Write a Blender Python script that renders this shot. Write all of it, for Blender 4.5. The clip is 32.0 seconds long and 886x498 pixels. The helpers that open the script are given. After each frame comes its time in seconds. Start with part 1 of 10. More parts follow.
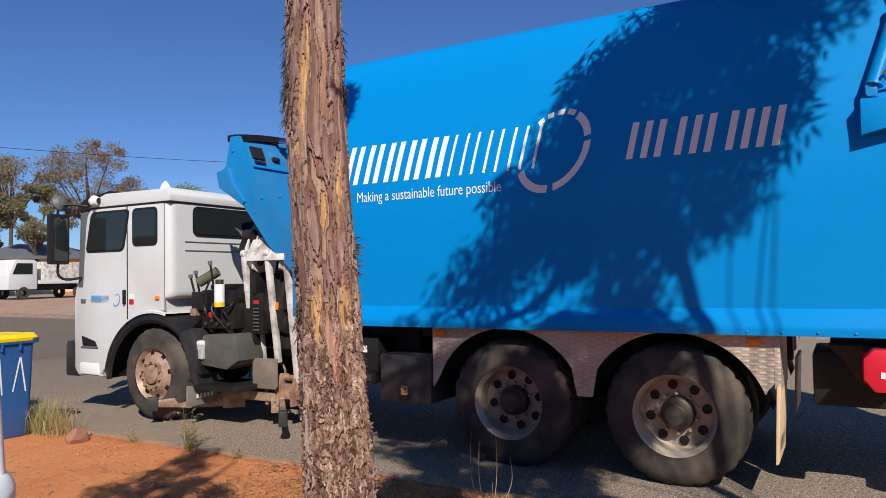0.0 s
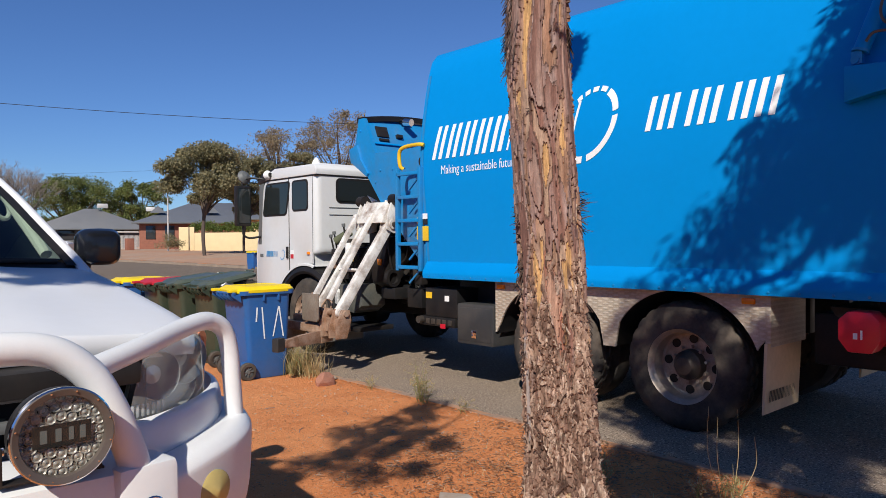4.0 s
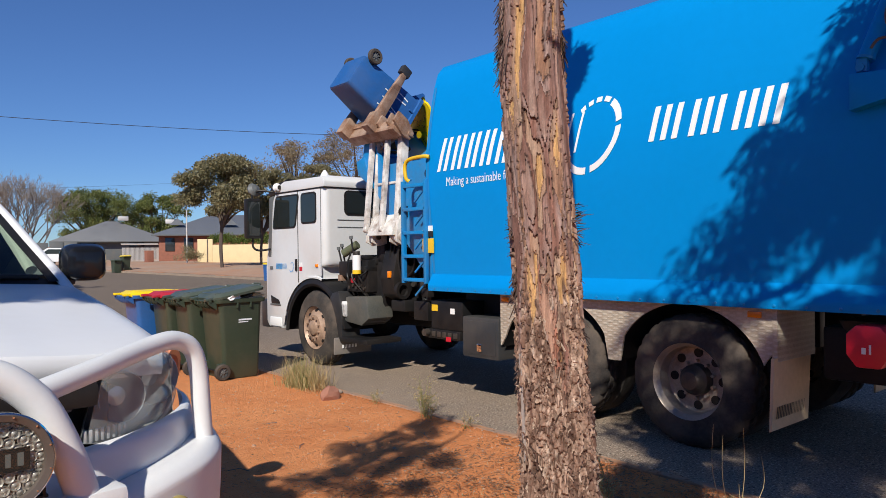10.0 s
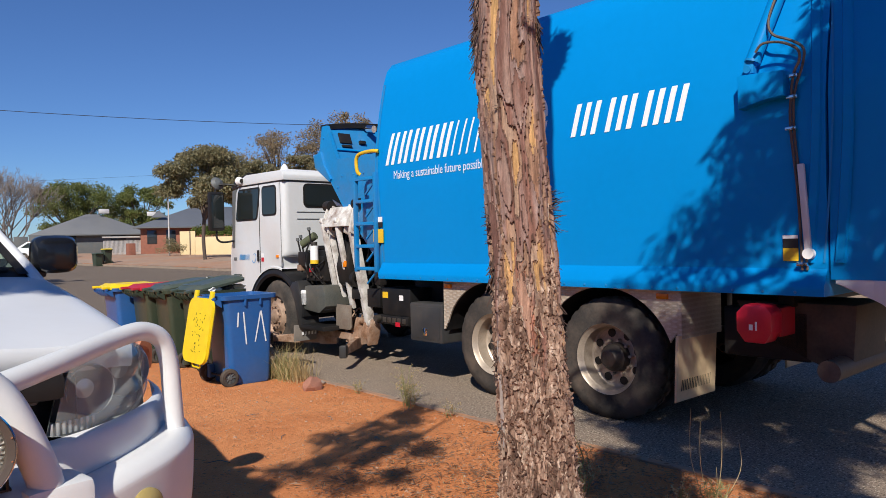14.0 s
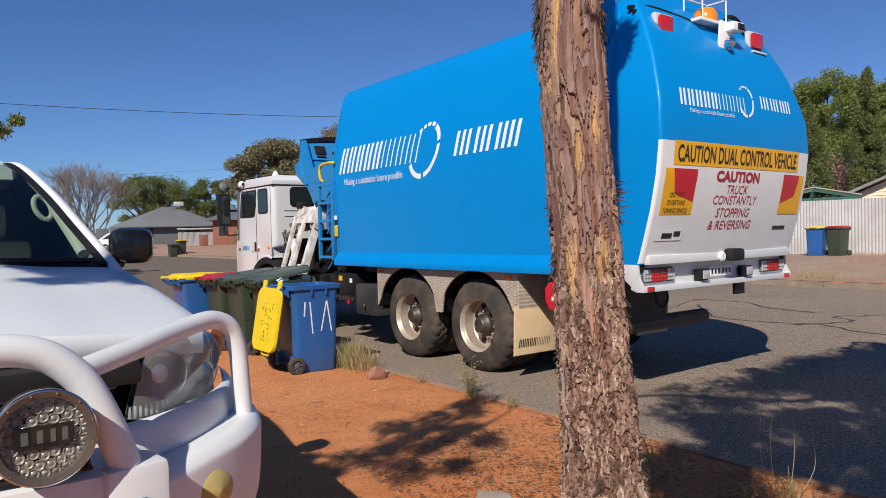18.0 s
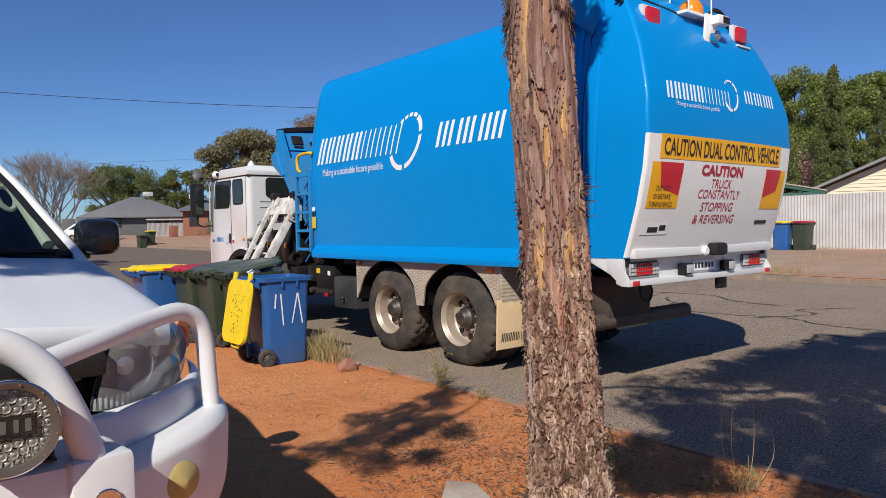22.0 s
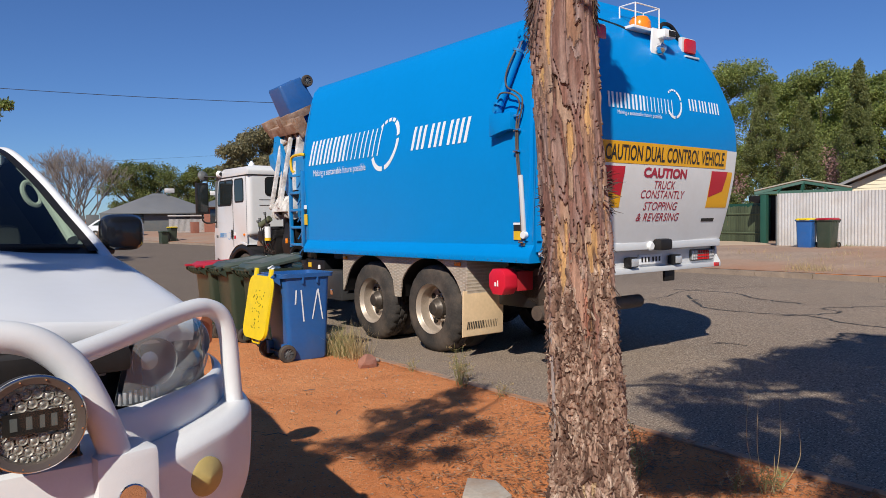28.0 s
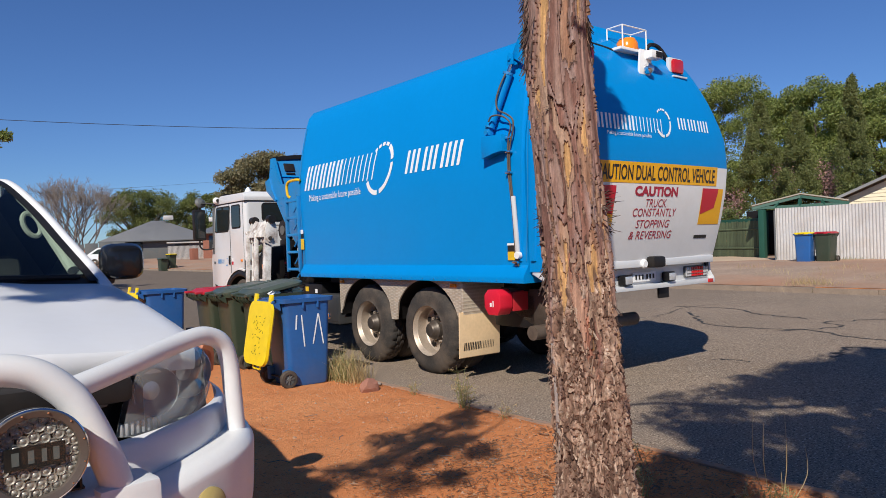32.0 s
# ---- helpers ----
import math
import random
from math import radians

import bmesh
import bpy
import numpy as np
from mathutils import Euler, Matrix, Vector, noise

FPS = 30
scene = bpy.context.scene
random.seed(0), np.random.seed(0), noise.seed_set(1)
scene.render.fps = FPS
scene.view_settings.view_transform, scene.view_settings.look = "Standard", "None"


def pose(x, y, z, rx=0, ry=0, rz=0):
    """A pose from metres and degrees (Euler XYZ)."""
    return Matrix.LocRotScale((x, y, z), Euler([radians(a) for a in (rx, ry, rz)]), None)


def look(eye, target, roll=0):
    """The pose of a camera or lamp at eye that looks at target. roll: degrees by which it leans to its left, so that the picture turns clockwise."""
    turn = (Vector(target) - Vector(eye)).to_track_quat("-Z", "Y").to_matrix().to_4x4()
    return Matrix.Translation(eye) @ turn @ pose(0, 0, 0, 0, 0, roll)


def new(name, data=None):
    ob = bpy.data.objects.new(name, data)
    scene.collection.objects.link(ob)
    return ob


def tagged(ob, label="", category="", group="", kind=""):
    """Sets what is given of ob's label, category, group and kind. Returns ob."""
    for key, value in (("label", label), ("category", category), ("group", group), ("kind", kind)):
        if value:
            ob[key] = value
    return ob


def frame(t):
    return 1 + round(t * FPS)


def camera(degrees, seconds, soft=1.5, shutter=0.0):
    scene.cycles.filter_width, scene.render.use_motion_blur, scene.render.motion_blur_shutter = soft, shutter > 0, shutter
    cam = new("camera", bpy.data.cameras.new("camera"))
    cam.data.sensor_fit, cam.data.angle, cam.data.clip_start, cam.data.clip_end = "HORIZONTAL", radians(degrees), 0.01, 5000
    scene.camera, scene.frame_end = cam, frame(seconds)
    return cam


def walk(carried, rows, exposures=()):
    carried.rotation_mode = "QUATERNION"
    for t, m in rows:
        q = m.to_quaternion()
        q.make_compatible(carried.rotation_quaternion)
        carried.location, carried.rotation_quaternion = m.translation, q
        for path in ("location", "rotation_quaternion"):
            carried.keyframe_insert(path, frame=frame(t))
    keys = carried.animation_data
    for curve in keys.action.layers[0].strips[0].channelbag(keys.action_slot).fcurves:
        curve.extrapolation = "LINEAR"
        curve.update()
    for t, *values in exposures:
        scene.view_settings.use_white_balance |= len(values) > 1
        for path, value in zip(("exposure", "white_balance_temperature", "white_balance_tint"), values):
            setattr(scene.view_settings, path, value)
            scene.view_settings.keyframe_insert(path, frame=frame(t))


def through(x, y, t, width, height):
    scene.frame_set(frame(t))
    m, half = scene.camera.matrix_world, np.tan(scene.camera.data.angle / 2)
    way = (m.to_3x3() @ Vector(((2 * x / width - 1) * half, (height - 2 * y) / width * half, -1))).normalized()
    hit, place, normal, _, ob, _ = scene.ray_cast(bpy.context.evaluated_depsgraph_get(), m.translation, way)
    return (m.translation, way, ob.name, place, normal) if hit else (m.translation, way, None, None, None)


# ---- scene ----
cam = camera(63.66, 32.0, soft=0.85, shutter=0.0)

PATH = [
    (0.0, pose(-0.342, -0.076, 1.564, 92.20, 0.93, -60.28)),
    (0.5, pose(-0.324, -0.074, 1.585, 91.86, 1.25, -53.85)),
    (1.0, pose(-0.308, -0.075, 1.571, 91.82, 1.14, -49.12)),
    (1.5, pose(-0.284, -0.074, 1.564, 91.51, 1.13, -45.67)),
    (2.0, pose(-0.263, -0.067, 1.553, 91.04, 1.05, -43.16)),
    (2.5, pose(-0.252, -0.079, 1.551, 90.48, 0.97, -41.59)),
    (3.0, pose(-0.226, -0.063, 1.551, 89.99, 0.83, -41.12)),
    (3.5, pose(-0.191, -0.019, 1.546, 89.60, 0.72, -41.48)),
    (5.5, pose(-0.083, 0.067, 1.540, 88.49, -0.45, -42.70)),
    (6.0, pose(-0.048, 0.039, 1.541, 88.25, -0.74, -41.77)),
    (6.5, pose(-0.012, 0.009, 1.545, 88.23, -0.68, -40.88)),
    (7.0, pose(-0.011, 0.008, 1.546, 88.44, -0.31, -40.27)),
    (7.5, pose(-0.012, -0.004, 1.551, 88.75, 0.09, -40.04)),
    (8.0, pose(-0.010, -0.006, 1.553, 89.07, 0.49, -40.08)),
    (8.5, pose(-0.005, 0.001, 1.552, 89.38, 0.59, -40.19)),
    (9.0, pose(0.000, 0.000, 1.552, 89.68, 0.58, -40.33)),
    (9.5, pose(-0.001, 0.001, 1.553, 89.95, 0.60, -40.44)),
    (10.0, pose(-0.004, -0.005, 1.556, 90.19, 0.64, -40.49)),
    (10.5, pose(-0.001, -0.016, 1.554, 90.32, 0.72, -40.49)),
    (11.0, pose(-0.004, -0.021, 1.556, 90.20, 0.90, -40.50)),
    (11.5, pose(0.007, -0.018, 1.553, 90.01, 1.03, -40.54)),
    (12.0, pose(0.004, -0.020, 1.553, 89.86, 1.14, -40.81)),
    (12.5, pose(0.001, -0.028, 1.551, 89.88, 1.14, -41.24)),
    (13.0, pose(0.009, -0.035, 1.550, 89.88, 1.20, -41.62)),
    (13.5, pose(0.017, -0.033, 1.551, 89.70, 1.27, -41.89)),
    (14.0, pose(0.034, -0.022, 1.547, 89.35, 1.24, -41.70)),
    (14.5, pose(0.045, -0.018, 1.546, 88.74, 1.28, -41.13)),
    (16.5, pose(0.032, -0.026, 1.554, 88.12, 1.32, -37.62)),
    (17.0, pose(0.021, -0.040, 1.554, 88.46, 1.35, -37.03)),
    (17.5, pose(0.026, -0.041, 1.550, 88.70, 1.36, -36.63)),
    (18.0, pose(0.037, -0.034, 1.548, 88.75, 1.31, -36.60)),
    (18.5, pose(0.034, -0.044, 1.550, 88.69, 1.24, -36.86)),
    (19.0, pose(0.027, -0.053, 1.551, 88.60, 1.17, -37.35)),
    (19.5, pose(0.032, -0.056, 1.552, 88.53, 1.09, -37.82)),
    (20.0, pose(0.042, -0.051, 1.554, 88.45, 1.10, -38.25)),
    (20.5, pose(0.043, -0.050, 1.552, 88.30, 1.11, -38.47)),
    (21.0, pose(0.036, -0.056, 1.551, 88.13, 1.00, -38.59)),
    (21.5, pose(0.034, -0.056, 1.548, 88.07, 1.01, -38.68)),
    (22.0, pose(0.036, -0.068, 1.551, 88.10, 0.95, -38.73)),
    (22.5, pose(0.031, -0.071, 1.553, 88.29, 0.93, -38.86)),
    (23.0, pose(0.033, -0.069, 1.552, 88.45, 0.73, -38.94)),
    (23.5, pose(0.038, -0.067, 1.553, 88.45, 0.56, -38.91)),
    (24.0, pose(0.044, -0.060, 1.551, 88.30, 0.28, -38.78)),
    (24.5, pose(0.039, -0.054, 1.548, 88.07, 0.13, -38.56)),
    (25.0, pose(0.045, -0.054, 1.546, 87.86, 0.06, -38.22)),
    (25.5, pose(0.047, -0.048, 1.545, 87.65, -0.01, -37.82)),
    (27.5, pose(0.034, -0.040, 1.549, 87.65, 0.60, -37.02)),
    (28.0, pose(0.037, -0.041, 1.549, 87.85, 0.86, -37.23)),
    (28.5, pose(0.031, -0.045, 1.548, 87.90, 1.03, -37.45)),
    (29.0, pose(0.026, -0.048, 1.550, 87.95, 1.15, -37.74)),
    (29.5, pose(0.025, -0.050, 1.553, 88.07, 1.35, -38.00)),
    (30.0, pose(0.022, -0.049, 1.550, 88.37, 1.54, -38.10)),
    (30.5, pose(0.022, -0.051, 1.552, 88.76, 1.59, -38.13)),
    (31.0, pose(0.026, -0.051, 1.552, 89.16, 1.71, -37.98)),
    (31.5, pose(0.025, -0.049, 1.553, 89.44, 1.84, -37.70)),
    (32.0, pose(0.033, -0.040, 1.555, 89.56, 2.04, -37.32)),
]
walk(cam, PATH, exposures=[(0.0, 0.10), (14.2, 0.10), (16.8, 0.0), (32.0, 0.0)])

# ---- light ----
SUN_ELEV, SUN_DIR = radians(39), Vector((-0.79, -0.613, 0)).normalized()
world = bpy.data.worlds.new("sky")
scene.world = world
world.use_nodes = True
nt = world.node_tree
sky = nt.nodes.new("ShaderNodeTexSky")
sky.sky_type, sky.sun_disc = "NISHITA", False
sky.sun_elevation, sky.sun_rotation = SUN_ELEV, math.atan2(SUN_DIR.x, SUN_DIR.y)
sky.altitude, sky.air_density, sky.dust_density, sky.ozone_density = 400, 1.0, 0.0, 1.6
clear = nt.nodes.new("ShaderNodeMix")
clear.data_type, clear.blend_type = "RGBA", "MULTIPLY"
clear.inputs["Factor"].default_value = 1.0
clear.inputs["B"].default_value = (0.58, 0.88, 1.42, 1)
nt.links.new(sky.outputs[0], clear.inputs["A"])
nt.links.new(clear.outputs["Result"], nt.nodes["Background"].inputs[0])
nt.nodes["Background"].inputs[1].default_value = 0.0625
sun = new("sun", bpy.data.lights.new("sun", "SUN"))
sun.data.energy, sun.data.angle, sun.data.color = 5.0, radians(0.53), (1.0, 0.945, 0.84)
sun_at = SUN_DIR * math.cos(SUN_ELEV) + Vector((0, 0, math.sin(SUN_ELEV)))
sun.matrix_world = look(tuple(sun_at * 60), (0, 0, 0))


# ---- mesh helpers ----
def box(bm, x0, x1, y0, y1, z0, z1, bev=0.008, m=None):
    """A box between two corners with rounded edges; m turns or moves it."""
    r = bmesh.ops.create_cube(bm, size=1.0)
    vs = r["verts"]
    for v in vs:
        v.co = Vector(((x0 + x1) / 2 + v.co.x * (x1 - x0), (y0 + y1) / 2 + v.co.y * (y1 - y0), (z0 + z1) / 2 + v.co.z * (z1 - z0)))
        if m:
            v.co = m @ v.co
    if bev:
        es = list({e for v in vs for e in v.link_edges})
        bmesh.ops.bevel(bm, geom=es, offset=bev, segments=2, profile=0.6, affect="EDGES")


def ring_faces(bm, rings, closed=True, caps=True):
    """Skin between rings of equal length."""
    vr = [[bm.verts.new(p) for p in r] for r in rings]
    n = len(vr[0])
    for a, b in zip(vr, vr[1:]):
        for i in range(n if closed else n - 1):
            j = (i + 1) % n
            bm.faces.new((a[i], a[j], b[j], b[i]))
    if caps and closed:
        bm.faces.new(list(reversed(vr[0])))
        bm.faces.new(vr[-1])


def axes(d):
    d = d.normalized()
    u = d.orthogonal().normalized()
    return u, d.cross(u)


def cyl(bm, p0, p1, r0, r1=None, seg=16, caps=True):
    p0, p1 = Vector(p0), Vector(p1)
    u, w = axes(p1 - p0)
    r1 = r0 if r1 is None else r1
    an = [2 * math.pi * i / seg for i in range(seg)]
    ring_faces(bm, [[p + (u * math.cos(a) + w * math.sin(a)) * r for a in an] for p, r in ((p0, r0), (p1, r1))], caps=caps)


def tube(bm, pts, r, seg=10):
    """A round bar along points; r may be a list."""
    pts = [Vector(p) for p in pts]
    rr = r if isinstance(r, (list, tuple)) else [r] * len(pts)
    rings, u = [], None
    for i, p in enumerate(pts):
        d = (pts[min(i + 1, len(pts) - 1)] - pts[max(i - 1, 0)]).normalized()
        u = axes(d)[0] if u is None else (u - d * u.dot(d)).normalized()
        w = d.cross(u)
        rings.append([p + (u * math.cos(2 * math.pi * k / seg) + w * math.sin(2 * math.pi * k / seg)) * rr[i] for k in range(seg)])
    ring_faces(bm, rings)


def smooth_path(pts, n=6):
    """A rounded line through points (Catmull-Rom)."""
    pts = [Vector(p) for p in pts]
    out = []
    for i in range(len(pts) - 1):
        a, b, c, d = pts[max(i - 1, 0)], pts[i], pts[i + 1], pts[min(i + 2, len(pts) - 1)]
        for k in range(n):
            t = k / n
            out.append(0.5 * ((2 * b) + (c - a) * t + (2 * a - 5 * b + 4 * c - d) * t * t + (3 * b - a - 3 * c + d) * t ** 3))
    return out + [pts[-1]]


def lathe(bm, prof, centre, axis=(1, 0, 0), seg=32):
    """Turns a profile of (radius, height) round an axis."""
    ax = Vector(axis).normalized()
    u, w = axes(ax)
    c = Vector(centre)
    ring_faces(bm, [[c + ax * h + (u * math.cos(2 * math.pi * k / seg) + w * math.sin(2 * math.pi * k / seg)) * max(r, 1e-4) for k in range(seg)] for r, h in prof], caps=False)


def prism(bm, poly, axis, a0, a1, bev=0.0):
    """A flat outline pulled along an axis: for 'x' the outline is (y, z), for 'y' (x, z), for 'z' (x, y)."""
    def at(p, a):
        return {"x": (a, p[0], p[1]), "y": (p[0], a, p[1]), "z": (p[0], p[1], a)}[axis]
    v0, v1 = [bm.verts.new(at(p, a0)) for p in poly], [bm.verts.new(at(p, a1)) for p in poly]
    n = len(poly)
    fs = [bm.faces.new((v0[i], v0[(i + 1) % n], v1[(i + 1) % n], v1[i])) for i in range(n)]
    fs += [bm.faces.new(list(reversed(v0))), bm.faces.new(v1)]
    if bev:
        bmesh.ops.bevel(bm, geom=list({e for f in fs for e in f.edges}), offset=bev, segments=2, profile=0.6, affect="EDGES")


def mesh_of(bm, name, sharp=35):
    bmesh.ops.recalc_face_normals(bm, faces=bm.faces)
    me = bpy.data.meshes.new(name)
    bm.to_mesh(me)
    bm.free()
    for p in me.polygons:
        p.use_smooth = True
    me.set_sharp_from_angle(angle=radians(sharp))
    return me


def facing(ob, d):
    """Turns an open sheet so that its outside looks along d."""
    me = ob.data
    if sum((p.normal * p.area for p in me.polygons), Vector()).dot(Vector(d)) < 0:
        me.flip_normals()
    return ob


def part(name, bm, material, parent=None, label="", sharp=35):
    """Links a bmesh (or a mesh) as one object, under a parent if given."""
    me = bm if isinstance(bm, bpy.types.Mesh) else mesh_of(bm, name, sharp)
    if material and not me.materials:
        me.materials.append(material)
    ob = new(name, me)
    if parent:
        ob.parent = parent
    if label:
        tagged(ob, label)
    return ob


def made(fn, *args, **kw):
    """A new bmesh filled by one call."""
    bm = bmesh.new()
    fn(bm, *args, **kw)
    return bm


def soup(name, verts, faces, material, parent=None, smooth=False):
    me = bpy.data.meshes.new(name)
    me.from_pydata(verts, [], faces)
    me.materials.append(material)
    if smooth:
        for p in me.polygons:
            p.use_smooth = True
    ob = new(name, me)
    if parent:
        ob.parent = parent
    return ob


def thing(name, label, category, group="", at=None):
    ob = new(name)
    tagged(ob, label, category, group)
    if at is not None:
        ob.matrix_world = at
    return ob


def words(body, size, align="CENTER", shear=0.0, bold=0.0):
    """Flat lettering as a mesh in the xy plane."""
    cu = bpy.data.curves.new("lettering", "FONT")
    cu.body, cu.size, cu.align_x, cu.shear, cu.offset = body, size, align, shear, bold
    cu.resolution_u = 3
    tmp = new("lettering", cu)
    me = bpy.data.meshes.new_from_object(tmp.evaluated_get(bpy.context.evaluated_depsgraph_get()))
    bpy.data.objects.remove(tmp)
    me.materials.clear()
    return me


# ---- materials ----
def mat(name, col, rough=0.5, metal=0.0, var=0.12, scale=6.0, bump=0.0, bscale=60.0, coat=0.0, dirt=None, dirt_amt=0.0, dscale=2.5, rand=0.0, spec=0.5, rvar=0.15):
    """A surface with two scales of variation, optional dirt patches and fine relief."""
    m = bpy.data.materials.new(name)
    m.use_nodes = True
    t = m.node_tree
    b = t.nodes["Principled BSDF"]
    N, L = t.nodes.new, t.links.new
    tc = N("ShaderNodeTexCoord")
    n1, n2 = N("ShaderNodeTexNoise"), N("ShaderNodeTexNoise")
    n1.inputs["Scale"].default_value, n1.inputs["Detail"].default_value = scale, 5
    n2.inputs["Scale"].default_value, n2.inputs["Detail"].default_value = scale * 9, 4
    for n in (n1, n2):
        L(tc.outputs["Object"], n.inputs["Vector"])
    add = N("ShaderNodeMath")
    add.operation = "ADD"
    L(n1.outputs["Fac"], add.inputs[0])
    L(n2.outputs["Fac"], add.inputs[1])
    rg = N("ShaderNodeMapRange")
    rg.inputs["From Min"].default_value, rg.inputs["From Max"].default_value = 0.6, 1.4
    rg.inputs["To Min"].default_value, rg.inputs["To Max"].default_value = 1 - var, 1 + var
    L(add.outputs[0], rg.inputs["Value"])
    mul = N("ShaderNodeMix")
    mul.data_type, mul.blend_type = "RGBA", "MULTIPLY"
    mul.inputs["Factor"].default_value = 1.0
    mul.inputs["A"].default_value = (*col, 1)
    L(rg.outputs[0], mul.inputs["B"])
    out = mul.outputs["Result"]
    if dirt:
        n3 = N("ShaderNodeTexNoise")
        n3.inputs["Scale"].default_value, n3.inputs["Detail"].default_value, n3.inputs["Roughness"].default_value = dscale, 8, 0.65
        L(tc.outputs["Object"], n3.inputs["Vector"])
        r3 = N("ShaderNodeMapRange")
        r3.inputs["From Min"].default_value, r3.inputs["From Max"].default_value = 0.42, 0.68
        r3.inputs["To Max"].default_value = dirt_amt
        L(n3.outputs["Fac"], r3.inputs["Value"])
        mx = N("ShaderNodeMix")
        mx.data_type = "RGBA"
        L(r3.outputs[0], mx.inputs["Factor"])
        L(out, mx.inputs["A"])
        mx.inputs["B"].default_value = (*dirt, 1)
        out = mx.outputs["Result"]
    if rand:
        oi = N("ShaderNodeObjectInfo")
        rr = N("ShaderNodeMapRange")
        rr.inputs["To Min"].default_value, rr.inputs["To Max"].default_value = 1 - rand, 1 + rand
        L(oi.outputs["Random"], rr.inputs["Value"])
        mm = N("ShaderNodeMix")
        mm.data_type, mm.blend_type = "RGBA", "MULTIPLY"
        mm.inputs["Factor"].default_value = 1.0
        L(out, mm.inputs["A"])
        L(rr.outputs[0], mm.inputs["B"])
        out = mm.outputs["Result"]
    L(out, b.inputs["Base Color"])
    rr2 = N("ShaderNodeMapRange")
    rr2.inputs["To Min"].default_value, rr2.inputs["To Max"].default_value = max(rough - rvar, 0.02), min(rough + rvar, 1)
    L(n1.outputs["Fac"], rr2.inputs["Value"])
    L(rr2.outputs[0], b.inputs["Roughness"])
    b.inputs["Metallic"].default_value = metal
    b.inputs["Specular IOR Level"].default_value = spec
    b.inputs["Coat Weight"].default_value = coat
    b.inputs["Coat Roughness"].default_value = 0.06
    if bump:
        n4 = N("ShaderNodeTexNoise")
        n4.inputs["Scale"].default_value, n4.inputs["Detail"].default_value = bscale, 6
        L(tc.outputs["Object"], n4.inputs["Vector"])
        bp = N("ShaderNodeBump")
        bp.inputs["Strength"].default_value, bp.inputs["Distance"].default_value = bump, 0.01
        L(n4.outputs["Fac"], bp.inputs["Height"])
        L(bp.outputs[0], b.inputs["Normal"])
    return m


def leaf_mat(name, col, var=0.35, through_col=None, through=0.38):
    """Leaves: each one a little different, light passes through them."""
    m = bpy.data.materials.new(name)
    m.use_nodes = True
    t = m.node_tree
    N, L = t.nodes.new, t.links.new
    b = t.nodes["Principled BSDF"]
    g = N("ShaderNodeNewGeometry")
    ramp = N("ShaderNodeValToRGB")
    e = ramp.color_ramp.elements
    e[0].color = (*[c * (1 - var) for c in col], 1)
    e[1].color = (*[c * (1 + var) for c in col], 1)
    mid = ramp.color_ramp.elements.new(0.8)
    mid.color = (col[0] * 1.25, col[1] * 1.05, col[2] * 0.9, 1)
    L(g.outputs["Random Per Island"], ramp.inputs["Fac"])
    L(ramp.outputs["Color"], b.inputs["Base Color"])
    b.inputs["Roughness"].default_value = 0.55
    tr = N("ShaderNodeBsdfTranslucent")
    tr.inputs["Color"].default_value = (*(through_col or [c * 1.4 for c in col]), 1)
    mx = N("ShaderNodeMixShader")
    mx.inputs["Fac"].default_value = through
    L(b.outputs[0], mx.inputs[1])
    L(tr.outputs[0], mx.inputs[2])
    L(mx.outputs[0], t.nodes["Material Output"].inputs["Surface"])
    return m


def glass_mat(name, col=(0.02, 0.025, 0.025), rough=0.03):
    """Tinted glass seen from outside: dark, with a clear mirror gloss."""
    m = bpy.data.materials.new(name)
    m.use_nodes = True
    b = m.node_tree.nodes["Principled BSDF"]
    b.inputs["Base Color"].default_value = (*col, 1)
    b.inputs["Roughness"].default_value = rough
    b.inputs["Specular IOR Level"].default_value = 0.6
    return m


def clear_mat(name, tint=(0.95, 1, 0.98)):
    m = bpy.data.materials.new(name)
    m.use_nodes = True
    t = m.node_tree
    gl, tr, mx, fr = (t.nodes.new(k) for k in ("ShaderNodeBsdfGlossy", "ShaderNodeBsdfTransparent", "ShaderNodeMixShader", "ShaderNodeFresnel"))
    gl.inputs["Roughness"].default_value = 0.02
    tr.inputs["Color"].default_value = (*tint, 1)
    fr.inputs["IOR"].default_value = 1.5
    t.links.new(fr.outputs[0], mx.inputs["Fac"])
    t.links.new(tr.outputs[0], mx.inputs[1])
    t.links.new(gl.outputs[0], mx.inputs[2])
    t.links.new(mx.outputs[0], t.nodes["Material Output"].inputs["Surface"])
    return m


M_BLUE = mat("blue_paint", (0.0, 0.228, 0.60), 0.36, var=0.03, scale=1.5, coat=0.06, rvar=0.06, spec=0.2)
M_BLUE2 = mat("blue_paint_worn", (0.004, 0.215, 0.53), 0.4, var=0.08, scale=4, coat=0.2, dirt=(0.10, 0.13, 0.16), dirt_amt=0.35)
M_WHITE = mat("white_truck_paint", (0.64, 0.65, 0.66), 0.35, var=0.03, scale=2, coat=0.3, dirt=(0.5, 0.42, 0.33), dirt_amt=0.12, rvar=0.08)
M_RPANEL = mat("clean_white_panel", (0.76, 0.755, 0.75), 0.32, var=0.03, scale=2, coat=0.3, dirt=(0.55, 0.46, 0.36), dirt_amt=0.12, rvar=0.08)
M_UTE = mat("white_car_paint", (0.70, 0.71, 0.73), 0.42, var=0.02, scale=2, coat=0.06, spec=0.3, dirt=(0.6, 0.53, 0.45), dirt_amt=0.10, rvar=0.06)
